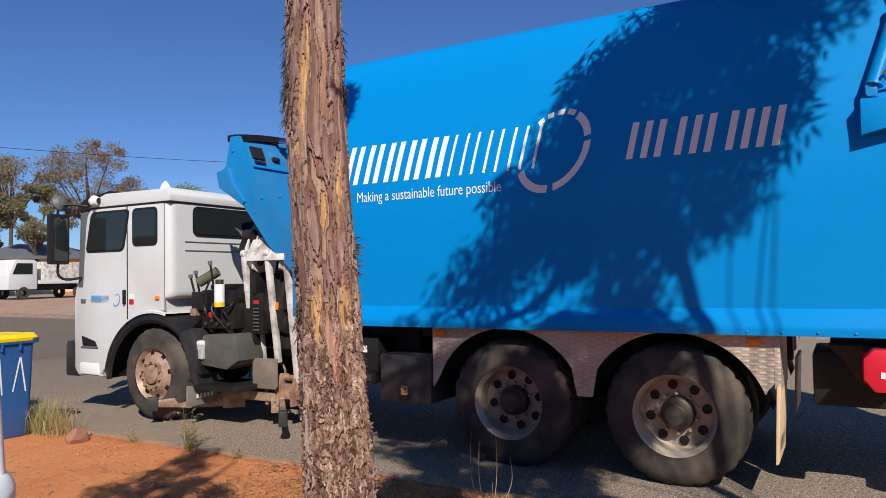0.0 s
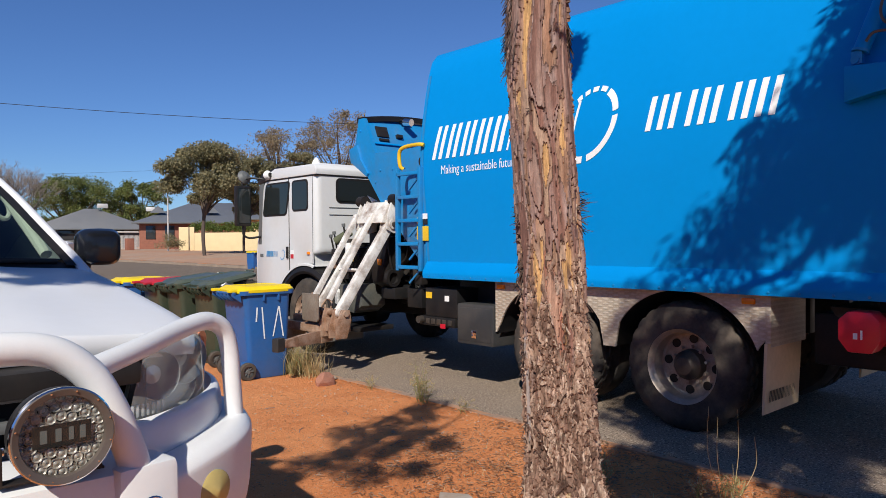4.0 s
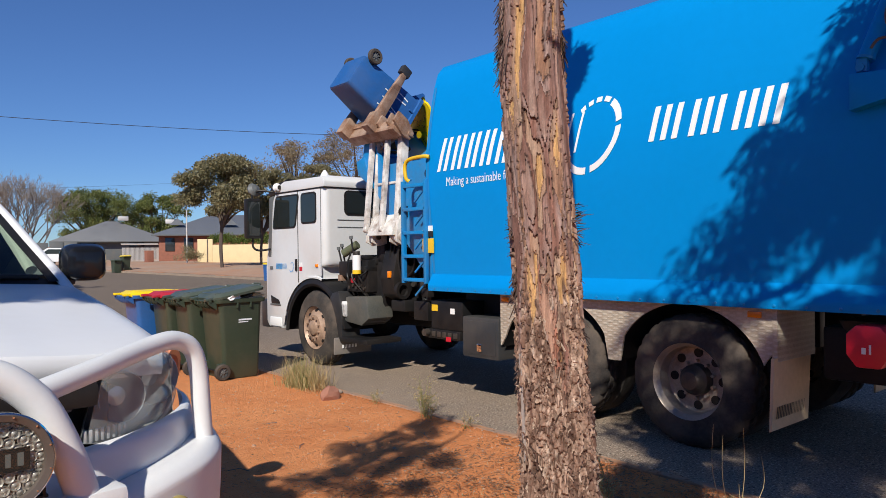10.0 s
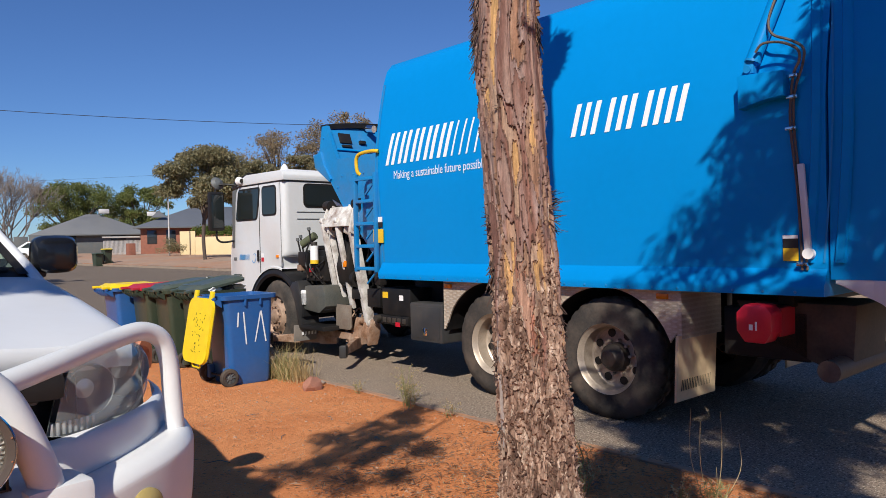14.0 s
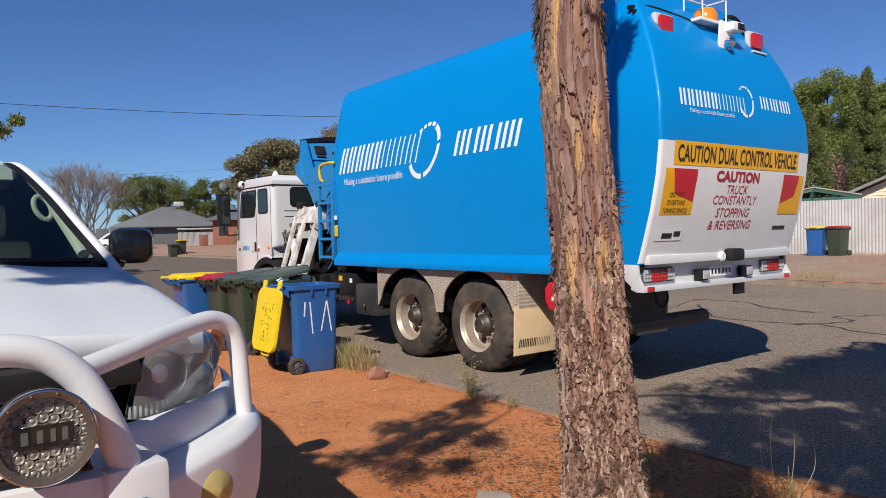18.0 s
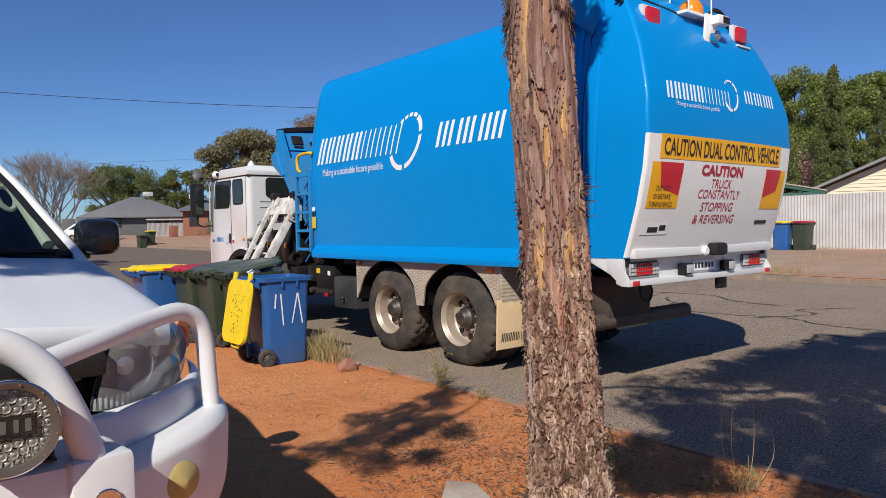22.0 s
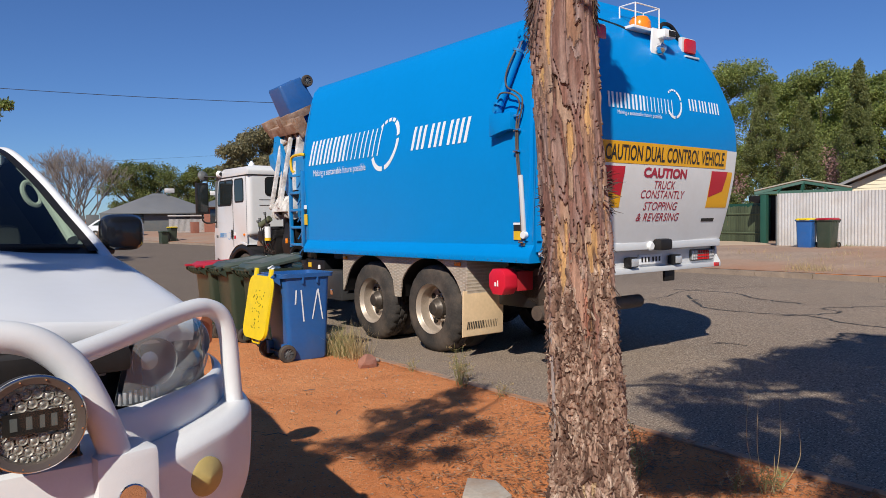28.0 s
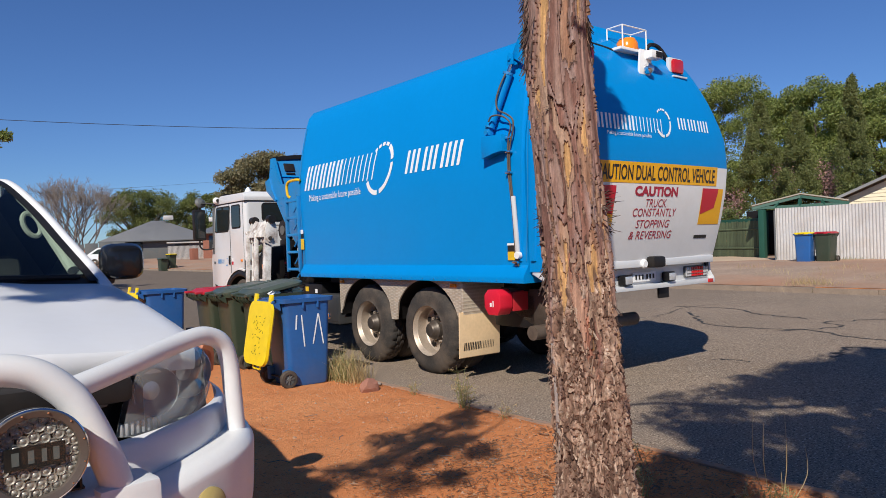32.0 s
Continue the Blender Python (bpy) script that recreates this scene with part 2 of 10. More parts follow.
M_BAR = mat("white_powder_coat", (0.70, 0.71, 0.72), 0.4, var=0.03, scale=5, dirt=(0.5, 0.45, 0.4), dirt_amt=0.12, bump=0.05, bscale=200)
M_RUSTW = mat("chipped_white_steel", (0.72, 0.70, 0.66), 0.55, var=0.1, scale=5, dirt=(0.17, 0.09, 0.055), dirt_amt=0.85, dscale=5, bump=0.1, bscale=40)
M_RUST = mat("scraped_rusty_steel", (0.26, 0.145, 0.09), 0.6, metal=0.2, var=0.4, scale=7, dirt=(0.58, 0.45, 0.36), dirt_amt=0.62, dscale=6, bump=0.2)
M_BLACK = mat("black_steel", (0.011, 0.011, 0.012), 0.5, var=0.3, scale=5, dirt=(0.042, 0.030, 0.022), dirt_amt=0.35, bump=0.05, spec=0.3)
M_PLASTIC = mat("black_plastic", (0.022, 0.023, 0.025), 0.45, var=0.2, scale=8, bump=0.08, bscale=150, dirt=(0.13, 0.1, 0.08), dirt_amt=0.2)
M_GREY = mat("grey_plastic", (0.10, 0.11, 0.115), 0.55, var=0.12, scale=6, bump=0.06, bscale=120, dirt=(0.2, 0.16, 0.12), dirt_amt=0.25)
M_GREYBOX = mat("grey_toolbox", (0.032, 0.034, 0.037), 0.5, var=0.1, scale=5, bump=0.08, bscale=180, dirt=(0.16, 0.13, 0.1), dirt_amt=0.2)
M_TYRE = mat("tyre_rubber", (0.045, 0.040, 0.037), 0.85, var=0.3, scale=6, bump=0.15, bscale=70, dirt=(0.19, 0.14, 0.105), dirt_amt=0.5, spec=0.25)
M_RIM = mat("dusty_alloy", (0.47, 0.39, 0.315), 0.42, metal=0.35, var=0.15, scale=6, dirt=(0.20, 0.15, 0.11), dirt_amt=0.45, dscale=5, bump=0.05)
M_RIMF = mat("dirty_steel_rim", (0.42, 0.285, 0.205), 0.55, metal=0.2, var=0.2, scale=6, dirt=(0.12, 0.07, 0.05), dirt_amt=0.75, dscale=7, bump=0.1)
M_HUB = mat("greasy_hub", (0.06, 0.055, 0.05), 0.5, metal=0.5, var=0.3, scale=12, dirt=(0.2, 0.14, 0.1), dirt_amt=0.4, bump=0.1)
M_FLAP = mat("tan_mudflap", (0.72, 0.53, 0.32), 0.8, var=0.10, scale=3, dirt=(0.42, 0.30, 0.19), dirt_amt=0.3, bump=0.08, bscale=30)
M_BEZEL = mat("brown_grey_bezel", (0.085, 0.068, 0.058), 0.42, var=0.12, scale=20)
M_HOSE = mat("dusty_hose", (0.10, 0.075, 0.06), 0.6, var=0.25, scale=12)
M_UBAR = mat("dusty_steel_tube", (0.085, 0.062, 0.047), 0.6, var=0.3, scale=5, dirt=(0.17, 0.125, 0.09), dirt_amt=0.5, bump=0.1)
M_UNDER = mat("dusty_underrun_steel", (0.05, 0.038, 0.03), 0.7, var=0.3, scale=5, dirt=(0.15, 0.105, 0.075), dirt_amt=0.45, bump=0.1)
M_RED = mat("red_plastic", (0.62, 0.012, 0.035), 0.38, var=0.06, scale=5, coat=0.15)
M_REDP = mat("red_paint_shaded", (0.45, 0.02, 0.03), 0.5, var=0.1, scale=5)
M_SIGNRED = mat("red_sign_film", (0.52, 0.012, 0.03), 0.4, var=0.05, scale=3)
M_SIGNYEL = mat("yellow_sign_film", (0.82, 0.40, 0.008), 0.4, var=0.05, scale=3)
M_SIGNWHITE = mat("white_sign_film", (0.8, 0.8, 0.8), 0.4, var=0.02, scale=3)
M_INK = mat("black_ink", (0.02, 0.018, 0.016), 0.5, var=0.1)
M_CRIMSON = mat("crimson_lettering", (0.38, 0.02, 0.045), 0.45, var=0.05)
M_LOGOBLUE = mat("blue_lettering", (0.07, 0.33, 0.66), 0.45, var=0.05)
M_DIAMETAL = mat("lens_red", (0.55, 0.015, 0.02), 0.15, var=0.1, scale=60, coat=0.5)
M_AMBER = mat("lens_amber", (0.85, 0.24, 0.01), 0.18, var=0.1, scale=60, coat=0.5)
M_LENSCLEAR = mat("lens_clear", (0.55, 0.56, 0.58), 0.12, metal=0.3, var=0.2, scale=60, coat=0.6)
M_YELPAINT = mat("yellow_paint", (0.80, 0.50, 0.02), 0.45, var=0.1, scale=8, dirt=(0.2, 0.14, 0.05), dirt_amt=0.2)
M_GLASS = glass_mat("cab_glass", (0.018, 0.022, 0.022))
M_CHROME = mat("chrome", (0.75, 0.75, 0.76), 0.12, metal=1.0, var=0.05, rvar=0.05)
M_BINBLUE = mat("bin_blue_plastic", (0.018, 0.105, 0.33), 0.38, var=0.10, scale=3, bump=0.03, bscale=160, dirt=(0.1, 0.12, 0.16), dirt_amt=0.25)
M_BINGREEN = mat("bin_green_plastic", (0.036, 0.052, 0.034), 0.42, var=0.10, scale=3, bump=0.03, bscale=160, dirt=(0.13, 0.11, 0.08), dirt_amt=0.2)
M_LIDYEL = mat("bin_lid_yellow", (0.83, 0.60, 0.006), 0.4, var=0.08, scale=4, dirt=(0.25, 0.2, 0.05), dirt_amt=0.15, dscale=9)
M_SCRIB = mat("olive_marker", (0.10, 0.11, 0.02), 0.6, var=0.3, scale=20)
M_LIDRED = mat("bin_lid_red", (0.42, 0.02, 0.035), 0.45, var=0.1, scale=4)
M_LIDGREEN = mat("bin_lid_green", (0.055, 0.075, 0.058), 0.35, var=0.12, scale=4, dirt=(0.2, 0.18, 0.15), dirt_amt=0.2)
M_PAINTWHITE = mat("white_spray_paint", (0.72, 0.76, 0.80), 0.7, var=0.2, scale=20)
M_CONC = mat("concrete", (0.42, 0.37, 0.31), 0.85, var=0.2, scale=4, bump=0.25, bscale=60, dirt=(0.33, 0.17, 0.08), dirt_amt=0.6)
M_EDGE = mat("dusty_road_edge", (0.30, 0.21, 0.155), 0.9, var=0.25, scale=5, bump=0.3, bscale=60, dirt=(0.50, 0.22, 0.09), dirt_amt=0.9, dscale=4)
M_TAR = mat("bitumen_black", (0.04, 0.038, 0.036), 0.7, var=0.2)
M_ROCK = mat("red_brick_stone", (0.34, 0.15, 0.10), 0.9, var=0.3, scale=12, bump=0.4, bscale=40)
M_STONE = mat("pale_stones", (0.40, 0.24, 0.155), 0.9, var=0.35, scale=30)
M_STRAW = leaf_mat("dry_grass", (0.46, 0.38, 0.21), 0.3)
M_STRAWG = leaf_mat("green_straw", (0.28, 0.29, 0.13), 0.3)
M_LITTER = leaf_mat("leaf_litter", (0.27, 0.17, 0.105), 0.6)
M_GUM = leaf_mat("gum_leaves", (0.060, 0.082, 0.038), 0.35, through=0.22)
M_OLIVE = leaf_mat("olive_leaves", (0.215, 0.21, 0.12), 0.35)
M_GREENL = leaf_mat("fresh_leaves", (0.205, 0.268, 0.078), 0.5)
M_DEEPL = leaf_mat("deep_green_leaves", (0.14, 0.18, 0.056), 0.4)
M_WISP = mat("dark_bark_wisps", (0.06, 0.036, 0.028), 0.9, var=0.4, scale=20)
M_CYP = leaf_mat("cypress_leaves", (0.145, 0.178, 0.06), 0.25)
M_PINK = leaf_mat("pink_flowers", (0.36, 0.23, 0.22), 0.3)
M_TWIG = mat("grey_twigs", (0.17, 0.145, 0.13), 0.9, var=0.3)
M_BARKFAR = mat("far_bark", (0.085, 0.062, 0.05), 0.9, var=0.35, scale=8, bump=0.3)
M_ROOF = mat("grey_roof_sheet", (0.20, 0.20, 0.20), 0.6, var=0.1, scale=1, bump=0.1, bscale=20)
M_ROOFD = mat("slate_roof_tiles", (0.13, 0.14, 0.16), 0.6, var=0.15, scale=2, bump=0.2, bscale=20)
M_CREAM = mat("cream_render", (0.66, 0.52, 0.30), 0.85, var=0.08, scale=2, bump=0.1, bscale=30)
M_BRICK = mat("red_brick_far", (0.26, 0.10, 0.065), 0.85, var=0.25, scale=6, bump=0.2)
M_BOARD = mat("cream_weatherboard", (0.70, 0.62, 0.45), 0.7, var=0.06, scale=3)
M_ZINC = mat("corrugated_zinc", (0.60, 0.58, 0.56), 0.45, metal=0.35, var=0.08, scale=1.2, dirt=(0.45, 0.36, 0.28), dirt_amt=0.3)
M_GREENPOST = mat("dark_green_paint", (0.012, 0.075, 0.05), 0.55, var=0.1, scale=3)
M_GREENFENCE = mat("weathered_green_pickets", (0.075, 0.095, 0.05), 0.8, var=0.3, scale=3, rand=0.3)
M_HEDGE = leaf_mat("hedge_leaves", (0.12, 0.18, 0.04), 0.35)
M_WIRE = mat("black_cable", (0.02, 0.02, 0.022), 0.7)
M_DARKWIN = glass_mat("house_window", (0.03, 0.035, 0.04), 0.08)
M_SEAT = mat("grey_cloth", (0.18, 0.17, 0.16), 0.9, var=0.1)
M_BOWL = mat("dull_silver_bowl", (0.52, 0.54, 0.56), 0.35, metal=0.7, var=0.05, scale=6, rvar=0.05)
M_CLEAR = clear_mat("clear_glass")
M_TINT = clear_mat("tinted_windscreen", (0.42, 0.55, 0.50))


def ground_mat(name, dirt):
    """Red dirt with pale dust, gravel specks and darker stains, or grey seal with aggregate and worn tracks."""
    m = bpy.data.materials.new(name)
    m.use_nodes = True
    t = m.node_tree
    N, L = t.nodes.new, t.links.new
    b = t.nodes["Principled BSDF"]
    tc = N("ShaderNodeTexCoord")

    def noise_at(s, d=6, r=0.6):
        n = N("ShaderNodeTexNoise")
        n.inputs["Scale"].default_value, n.inputs["Detail"].default_value, n.inputs["Roughness"].default_value = s, d, r
        L(tc.outputs["Object"], n.inputs["Vector"])
        return n.outputs["Fac"]

    def blend(fac, a, bcol, lo, hi, top=1.0):
        r = N("ShaderNodeMapRange")
        r.inputs["From Min"].default_value, r.inputs["From Max"].default_value, r.inputs["To Max"].default_value = lo, hi, top
        L(fac, r.inputs["Value"])
        x = N("ShaderNodeMix")
        x.data_type = "RGBA"
        L(r.outputs[0], x.inputs["Factor"])
        if isinstance(a, tuple):
            x.inputs["A"].default_value = (*a, 1)
        else:
            L(a, x.inputs["A"])
        x.inputs["B"].default_value = (*bcol, 1)
        return x.outputs["Result"]
    if dirt:
        c = blend(noise_at(0.5), (0.66, 0.225, 0.076), (0.75, 0.305, 0.122), 0.35, 0.7)
        c = blend(noise_at(2.3, 8, 0.7), c, (0.50, 0.145, 0.046), 0.48, 0.75, 0.7)
        c = blend(noise_at(14, 6, 0.75), c, (0.76, 0.39, 0.185), 0.55, 0.8, 0.7)
        c = blend(noise_at(85, 3, 0.6), c, (0.70, 0.43, 0.26), 0.60, 0.69, 0.75)
        c = blend(noise_at(60, 3, 0.6), c, (0.15, 0.06, 0.027), 0.60, 0.70, 0.75)
    else:
        c = blend(noise_at(0.35), (0.245, 0.183, 0.137), (0.302, 0.228, 0.171), 0.35, 0.7)
        c = blend(noise_at(2.0, 8, 0.7), c, (0.20, 0.16, 0.128), 0.48, 0.72, 0.75)
        c = blend(noise_at(62, 3, 0.6), c, (0.60, 0.51, 0.41), 0.55, 0.64, 0.85)
        c = blend(noise_at(48, 3, 0.65), c, (0.045, 0.038, 0.032), 0.54, 0.64, 0.85)
        c = blend(noise_at(0.9, 8, 0.7), c, (0.30, 0.17, 0.10), 0.62, 0.82, 0.5)
        # blends towards a darker brown further up the street
        ax = N("ShaderNodeSeparateXYZ")
        L(tc.outputs["Object"], ax.inputs[0])
        c = blend(ax.outputs["Y"], c, (0.085, 0.068, 0.055), 9.0, 15.0, 0.55)
    L(c, b.inputs["Base Color"])
    b.inputs["Roughness"].default_value = 0.92
    b.inputs["Specular IOR Level"].default_value = 0.2
    mixh = N("ShaderNodeMath")
    mixh.operation = "ADD"
    L(noise_at(9, 6, 0.7), mixh.inputs[0])
    L(noise_at(90, 4, 0.7), mixh.inputs[1])
    bp = N("ShaderNodeBump")
    bp.inputs["Strength"].default_value, bp.inputs["Distance"].default_value = (0.7, 0.03) if dirt else (0.6, 0.012)
    L(mixh.outputs[0], bp.inputs["Height"])
    L(bp.outputs[0], b.inputs["Normal"])
    return m


def checker_mat():
    """Dusty aluminium tread plate: short raised bars in two directions."""
    m = mat("checker_plate", (0.52, 0.44, 0.35), 0.45, metal=0.2, var=0.22, scale=7, dirt=(0.26, 0.18, 0.125), dirt_amt=0.5)
    t = m.node_tree
    N, L = t.nodes.new, t.links.new
    b = t.nodes["Principled BSDF"]
    tc = N("ShaderNodeTexCoord")
    parts = []
    for turn, shift in ((45, 0.0), (-45, 0.022)):
        mp, br = N("ShaderNodeMapping"), N("ShaderNodeTexVoronoi")
        mp.inputs["Location"].default_value = (0, shift, shift)
        mp.inputs["Rotation"].default_value = (radians(turn), 0, 0)
        mp.inputs["Scale"].default_value = (0.0, 13.0, 36.0)
        L(tc.outputs["Object"], mp.inputs["Vector"])
        L(mp.outputs[0], br.inputs["Vector"])
        br.inputs["Scale"].default_value, br.inputs["Randomness"].default_value = 1.0, 0.0
        r = N("ShaderNodeMapRange")
        r.inputs["From Min"].default_value, r.inputs["From Max"].default_value, r.inputs["To Min"].default_value, r.inputs["To Max"].default_value = 0.22, 0.36, 1.0, 0.0
        L(br.outputs["Distance"], r.inputs["Value"])
        parts.append(r.outputs[0])
    mx = N("ShaderNodeMath")
    mx.operation = "MAXIMUM"
    L(parts[0], mx.inputs[0])
    L(parts[1], mx.inputs[1])
    bp = N("ShaderNodeBump")
    bp.inputs["Strength"].default_value, bp.inputs["Distance"].default_value = 0.6, 0.004
    L(mx.outputs[0], bp.inputs["Height"])
    L(bp.outputs[0], b.inputs["Normal"])
    # raised bars are rubbed bright
    link = b.inputs["Base Color"].links[0].from_socket
    hi = N("ShaderNodeMix")
    hi.data_type = "RGBA"
    sc = N("ShaderNodeMath")
    sc.operation = "MULTIPLY"
    sc.inputs[1].default_value = 0.3
    L(mx.outputs[0], sc.inputs[0])
    L(sc.outputs[0], hi.inputs["Factor"])
    L(link, hi.inputs["A"])
    hi.inputs["B"].default_value = (0.72, 0.66, 0.58, 1)
    L(hi.outputs["Result"], b.inputs["Base Color"])
    return m


M_CHECK = checker_mat()
M_DIRT, M_ROAD = ground_mat("red_dirt", True), ground_mat("sealed_road", False)


def bark_mat(name):
    """Gum bark: layer colours with painted crevice shade lie on the mesh; grain, fibre and fine relief come on top."""
    m = bpy.data.materials.new(name)
    m.use_nodes = True
    t = m.node_tree
    N, L = t.nodes.new, t.links.new
    b = t.nodes["Principled BSDF"]
    tc, at = N("ShaderNodeTexCoord"), N("ShaderNodeAttribute")
    at.attribute_name = "bark_layer_shade"
    col = at.outputs["Color"]
    heights = []
    for scale, zs, lo, hi, dist in ((70, 0.10, 0.66, 1.34, 0.8), (22, 0.35, 0.78, 1.24, 1.5), (160, 0.5, 0.85, 1.15, 0.0)):
        mp, n = N("ShaderNodeMapping"), N("ShaderNodeTexNoise")
        mp.inputs["Scale"].default_value = (1, 1, zs)
        L(tc.outputs["Object"], mp.inputs["Vector"])
        L(mp.outputs[0], n.inputs["Vector"])
        n.inputs["Scale"].default_value, n.inputs["Detail"].default_value, n.inputs["Roughness"].default_value, n.inputs["Distortion"].default_value = scale, 6, 0.65, dist
        rg, mu = N("ShaderNodeMapRange"), N("ShaderNodeMix")
        rg.inputs["From Min"].default_value, rg.inputs["From Max"].default_value, rg.inputs["To Min"].default_value, rg.inputs["To Max"].default_value = 0.3, 0.7, lo, hi
        L(n.outputs["Fac"], rg.inputs["Value"])
        mu.data_type, mu.blend_type = "RGBA", "MULTIPLY"
        mu.inputs["Factor"].default_value = 1
        L(col, mu.inputs["A"])
        L(rg.outputs[0], mu.inputs["B"])
        col = mu.outputs["Result"]
        heights.append(n.outputs["Fac"])
    L(col, b.inputs["Base Color"])
    b.inputs["Roughness"].default_value = 0.85
    b.inputs["Specular IOR Level"].default_value = 0.25
    ad = N("ShaderNodeMath")
    ad.operation = "ADD"
    L(heights[0], ad.inputs[0])
    L(heights[1], ad.inputs[1])
    bp = N("ShaderNodeBump")
    bp.inputs["Strength"].default_value, bp.inputs["Distance"].default_value = 0.8, 0.008
    L(ad.outputs[0], bp.inputs["Height"])
    L(bp.outputs[0], b.inputs["Normal"])
    return m


M_BARK = bark_mat("gum_bark")



def flake_mat(name):
    """Loose bark: every piece its own shade of dark brown, grey or tan."""
    m = bpy.data.materials.new(name)
    m.use_nodes = True
    t = m.node_tree
    N, L = t.nodes.new, t.links.new
    b = t.nodes["Principled BSDF"]
    g, ramp = N("ShaderNodeNewGeometry"), N("ShaderNodeValToRGB")
    e = ramp.color_ramp.elements
    e[0].color, e[1].color = (0.07, 0.042, 0.033, 1), (0.52, 0.40, 0.31, 1)
    for p, c in ((0.3, (0.115, 0.066, 0.05)), (0.6, (0.20, 0.125, 0.093)), (0.85, (0.31, 0.22, 0.17))):
        k = e.new(p)
        k.color = (*c, 1)
    L(g.outputs["Random Per Island"], ramp.inputs["Fac"])
    tc, n = N("ShaderNodeTexCoord"), N("ShaderNodeTexNoise")
    n.inputs["Scale"].default_value, n.inputs["Detail"].default_value = 60, 6
    L(tc.outputs["Object"], n.inputs["Vector"])
    rg = N("ShaderNodeMapRange")
    rg.inputs["From Min"].default_value, rg.inputs["From Max"].default_value, rg.inputs["To Min"].default_value, rg.inputs["To Max"].default_value = 0.3, 0.7, 0.65, 1.3
    L(n.outputs["Fac"], rg.inputs["Value"])
    mu = N("ShaderNodeMix")
    mu.data_type, mu.blend_type = "RGBA", "MULTIPLY"
    mu.inputs["Factor"].default_value = 1
    L(ramp.outputs[0], mu.inputs["A"])
    L(rg.outputs[0], mu.inputs["B"])
    L(mu.outputs["Result"], b.inputs["Base Color"])
    b.inputs["Roughness"].default_value = 0.9
    b.inputs["Specular IOR Level"].default_value = 0.2
    return m


M_FLAKE = flake_mat("loose_bark")

# ---- ground, road, kerbs ----
def bend(y):
    """The street swings a little to the left far ahead."""
    return -0.0022 * max(0.0, y - 15) ** 2 if y < 70 else -6.655 - 0.242 * (y - 70)


def rise(y):
    return 0.011 * max(0.0, y - 22)


def land(x, y):
    """Height of the verge and yards."""
    far = x - (18.15 + bend(y))
    near = 0.012 + 0.022 * noise.noise((x * 0.6, y * 0.6, 0)) + 0.010 * noise.noise((x * 3, y * 3, 5))
    if far > 0:
        return 0.13 + 0.33 * min(1.0, far / 5.0) + rise(y)
    if x > 4.35 + bend(y):
        return -0.12 + rise(y)
    if x > 3.4 + bend(y):
        return near * (4.35 + bend(y) - x) / 0.95 + 0.004 + rise(y)
    return near + rise(y) + 0.008


def sheet(name, xs, ys, zf, material, label):
    verts = [(x + bend(y), y, zf(x + bend(y), y)) for y in ys for x in xs]
    n = len(xs)
    faces = [(j * n + i, j * n + i + 1, (j + 1) * n + i + 1, (j + 1) * n + i) for j in range(len(ys) - 1) for i in range(n - 1)]
    ob = soup(name, verts, faces, material, smooth=True)
    return tagged(ob, label, kind="structure")


ys_near = [-1500, -600, -250, -100, -50, -25, -12, -6] + [-3 + 0.12 * i for i in range(116)] + [11 + 0.8 * i for i in range(40)] + [45, 50, 56, 62, 70, 80, 95, 120, 160, 240, 400, 800, 1600, 3000]
xs_near = [-3000, -1200, -500, -200, -80, -40, -20, -10, -5] + [-2 + 0.14 * i for i in range(46)] + [4.44, 4.6, 8, 13, 17.5, 18.1, 18.16, 18.3, 18.8, 19.5, 20.5, 22, 23.5, 26, 30, 36, 45, 60, 90, 150, 300, 700, 1500, 3000]
sheet("ground", xs_near, ys_near, land, M_DIRT, "red dirt verge with dust, gravel specks and leaf litter")
ys_road = [-400, -150, -60, -25, -10, 0, 5, 10, 15, 20, 25, 30, 35, 40, 46, 52, 58, 64, 70, 80, 100, 140, 220, 400]
sheet("road", [4.30, 6, 9, 12, 15, 18.14], ys_road, lambda x, y: rise(y) + 0.012 * math.sin(math.pi * max(0, min(1, (x - bend(y) - 4.2) / 14))), M_ROAD, "grey sealed asphalt street with worn aggregate and cracks")


def kerb(name, x0, x1, z1, y0, y1, step, label, material):
    k = tagged(new(name), label, kind="structure")
    y = y0
    rnd = random.Random(4)
    while y < y1:
        bm = bmesh.new()
        a, c = bend(y), bend(y + step)
        dz = rnd.uniform(-0.008, 0.006)
        v = [(x0 + a, y, -0.15), (x1 + a, y, -0.15), (x1 + c, y + step - 0.012, -0.15), (x0 + c, y + step - 0.012, -0.15)]
        rings = [v, [(p[0], p[1], z1 + dz + rise(p[1])) for p in v]]
        ring_faces(bm, rings)
        part("kerb_stone", bm, material, k)
        y += step
    return k


kerb("kerb_near", 4.27, 4.34, 0.016, -6, 40, 1.15, "low broken concrete road edging along the dirt verge", M_EDGE)
kerb("kerb_far", 18.0, 18.2, 0.13, -14, 60, 1.5, "dusty concrete kerb on the far side of the street", mat("far_kerb_concrete", (0.27, 0.205, 0.155), 0.9, var=0.3, scale=3, bump=0.3, bscale=40))

# unseen walls added behind the camera; they close the place and cut sky fill
for nm, b in (("wall_behind", (-9.3, -9.0, -14, 26, -0.2, 3.4)), ("wall_south", (-9.0, 1.0, -14.3, -14.0, -0.2, 3.4))):
    tagged(part(nm, made(box, *b, 0.02), M_BRICK), "unseen plain wall added behind the camera to block low sky light", kind="structure")


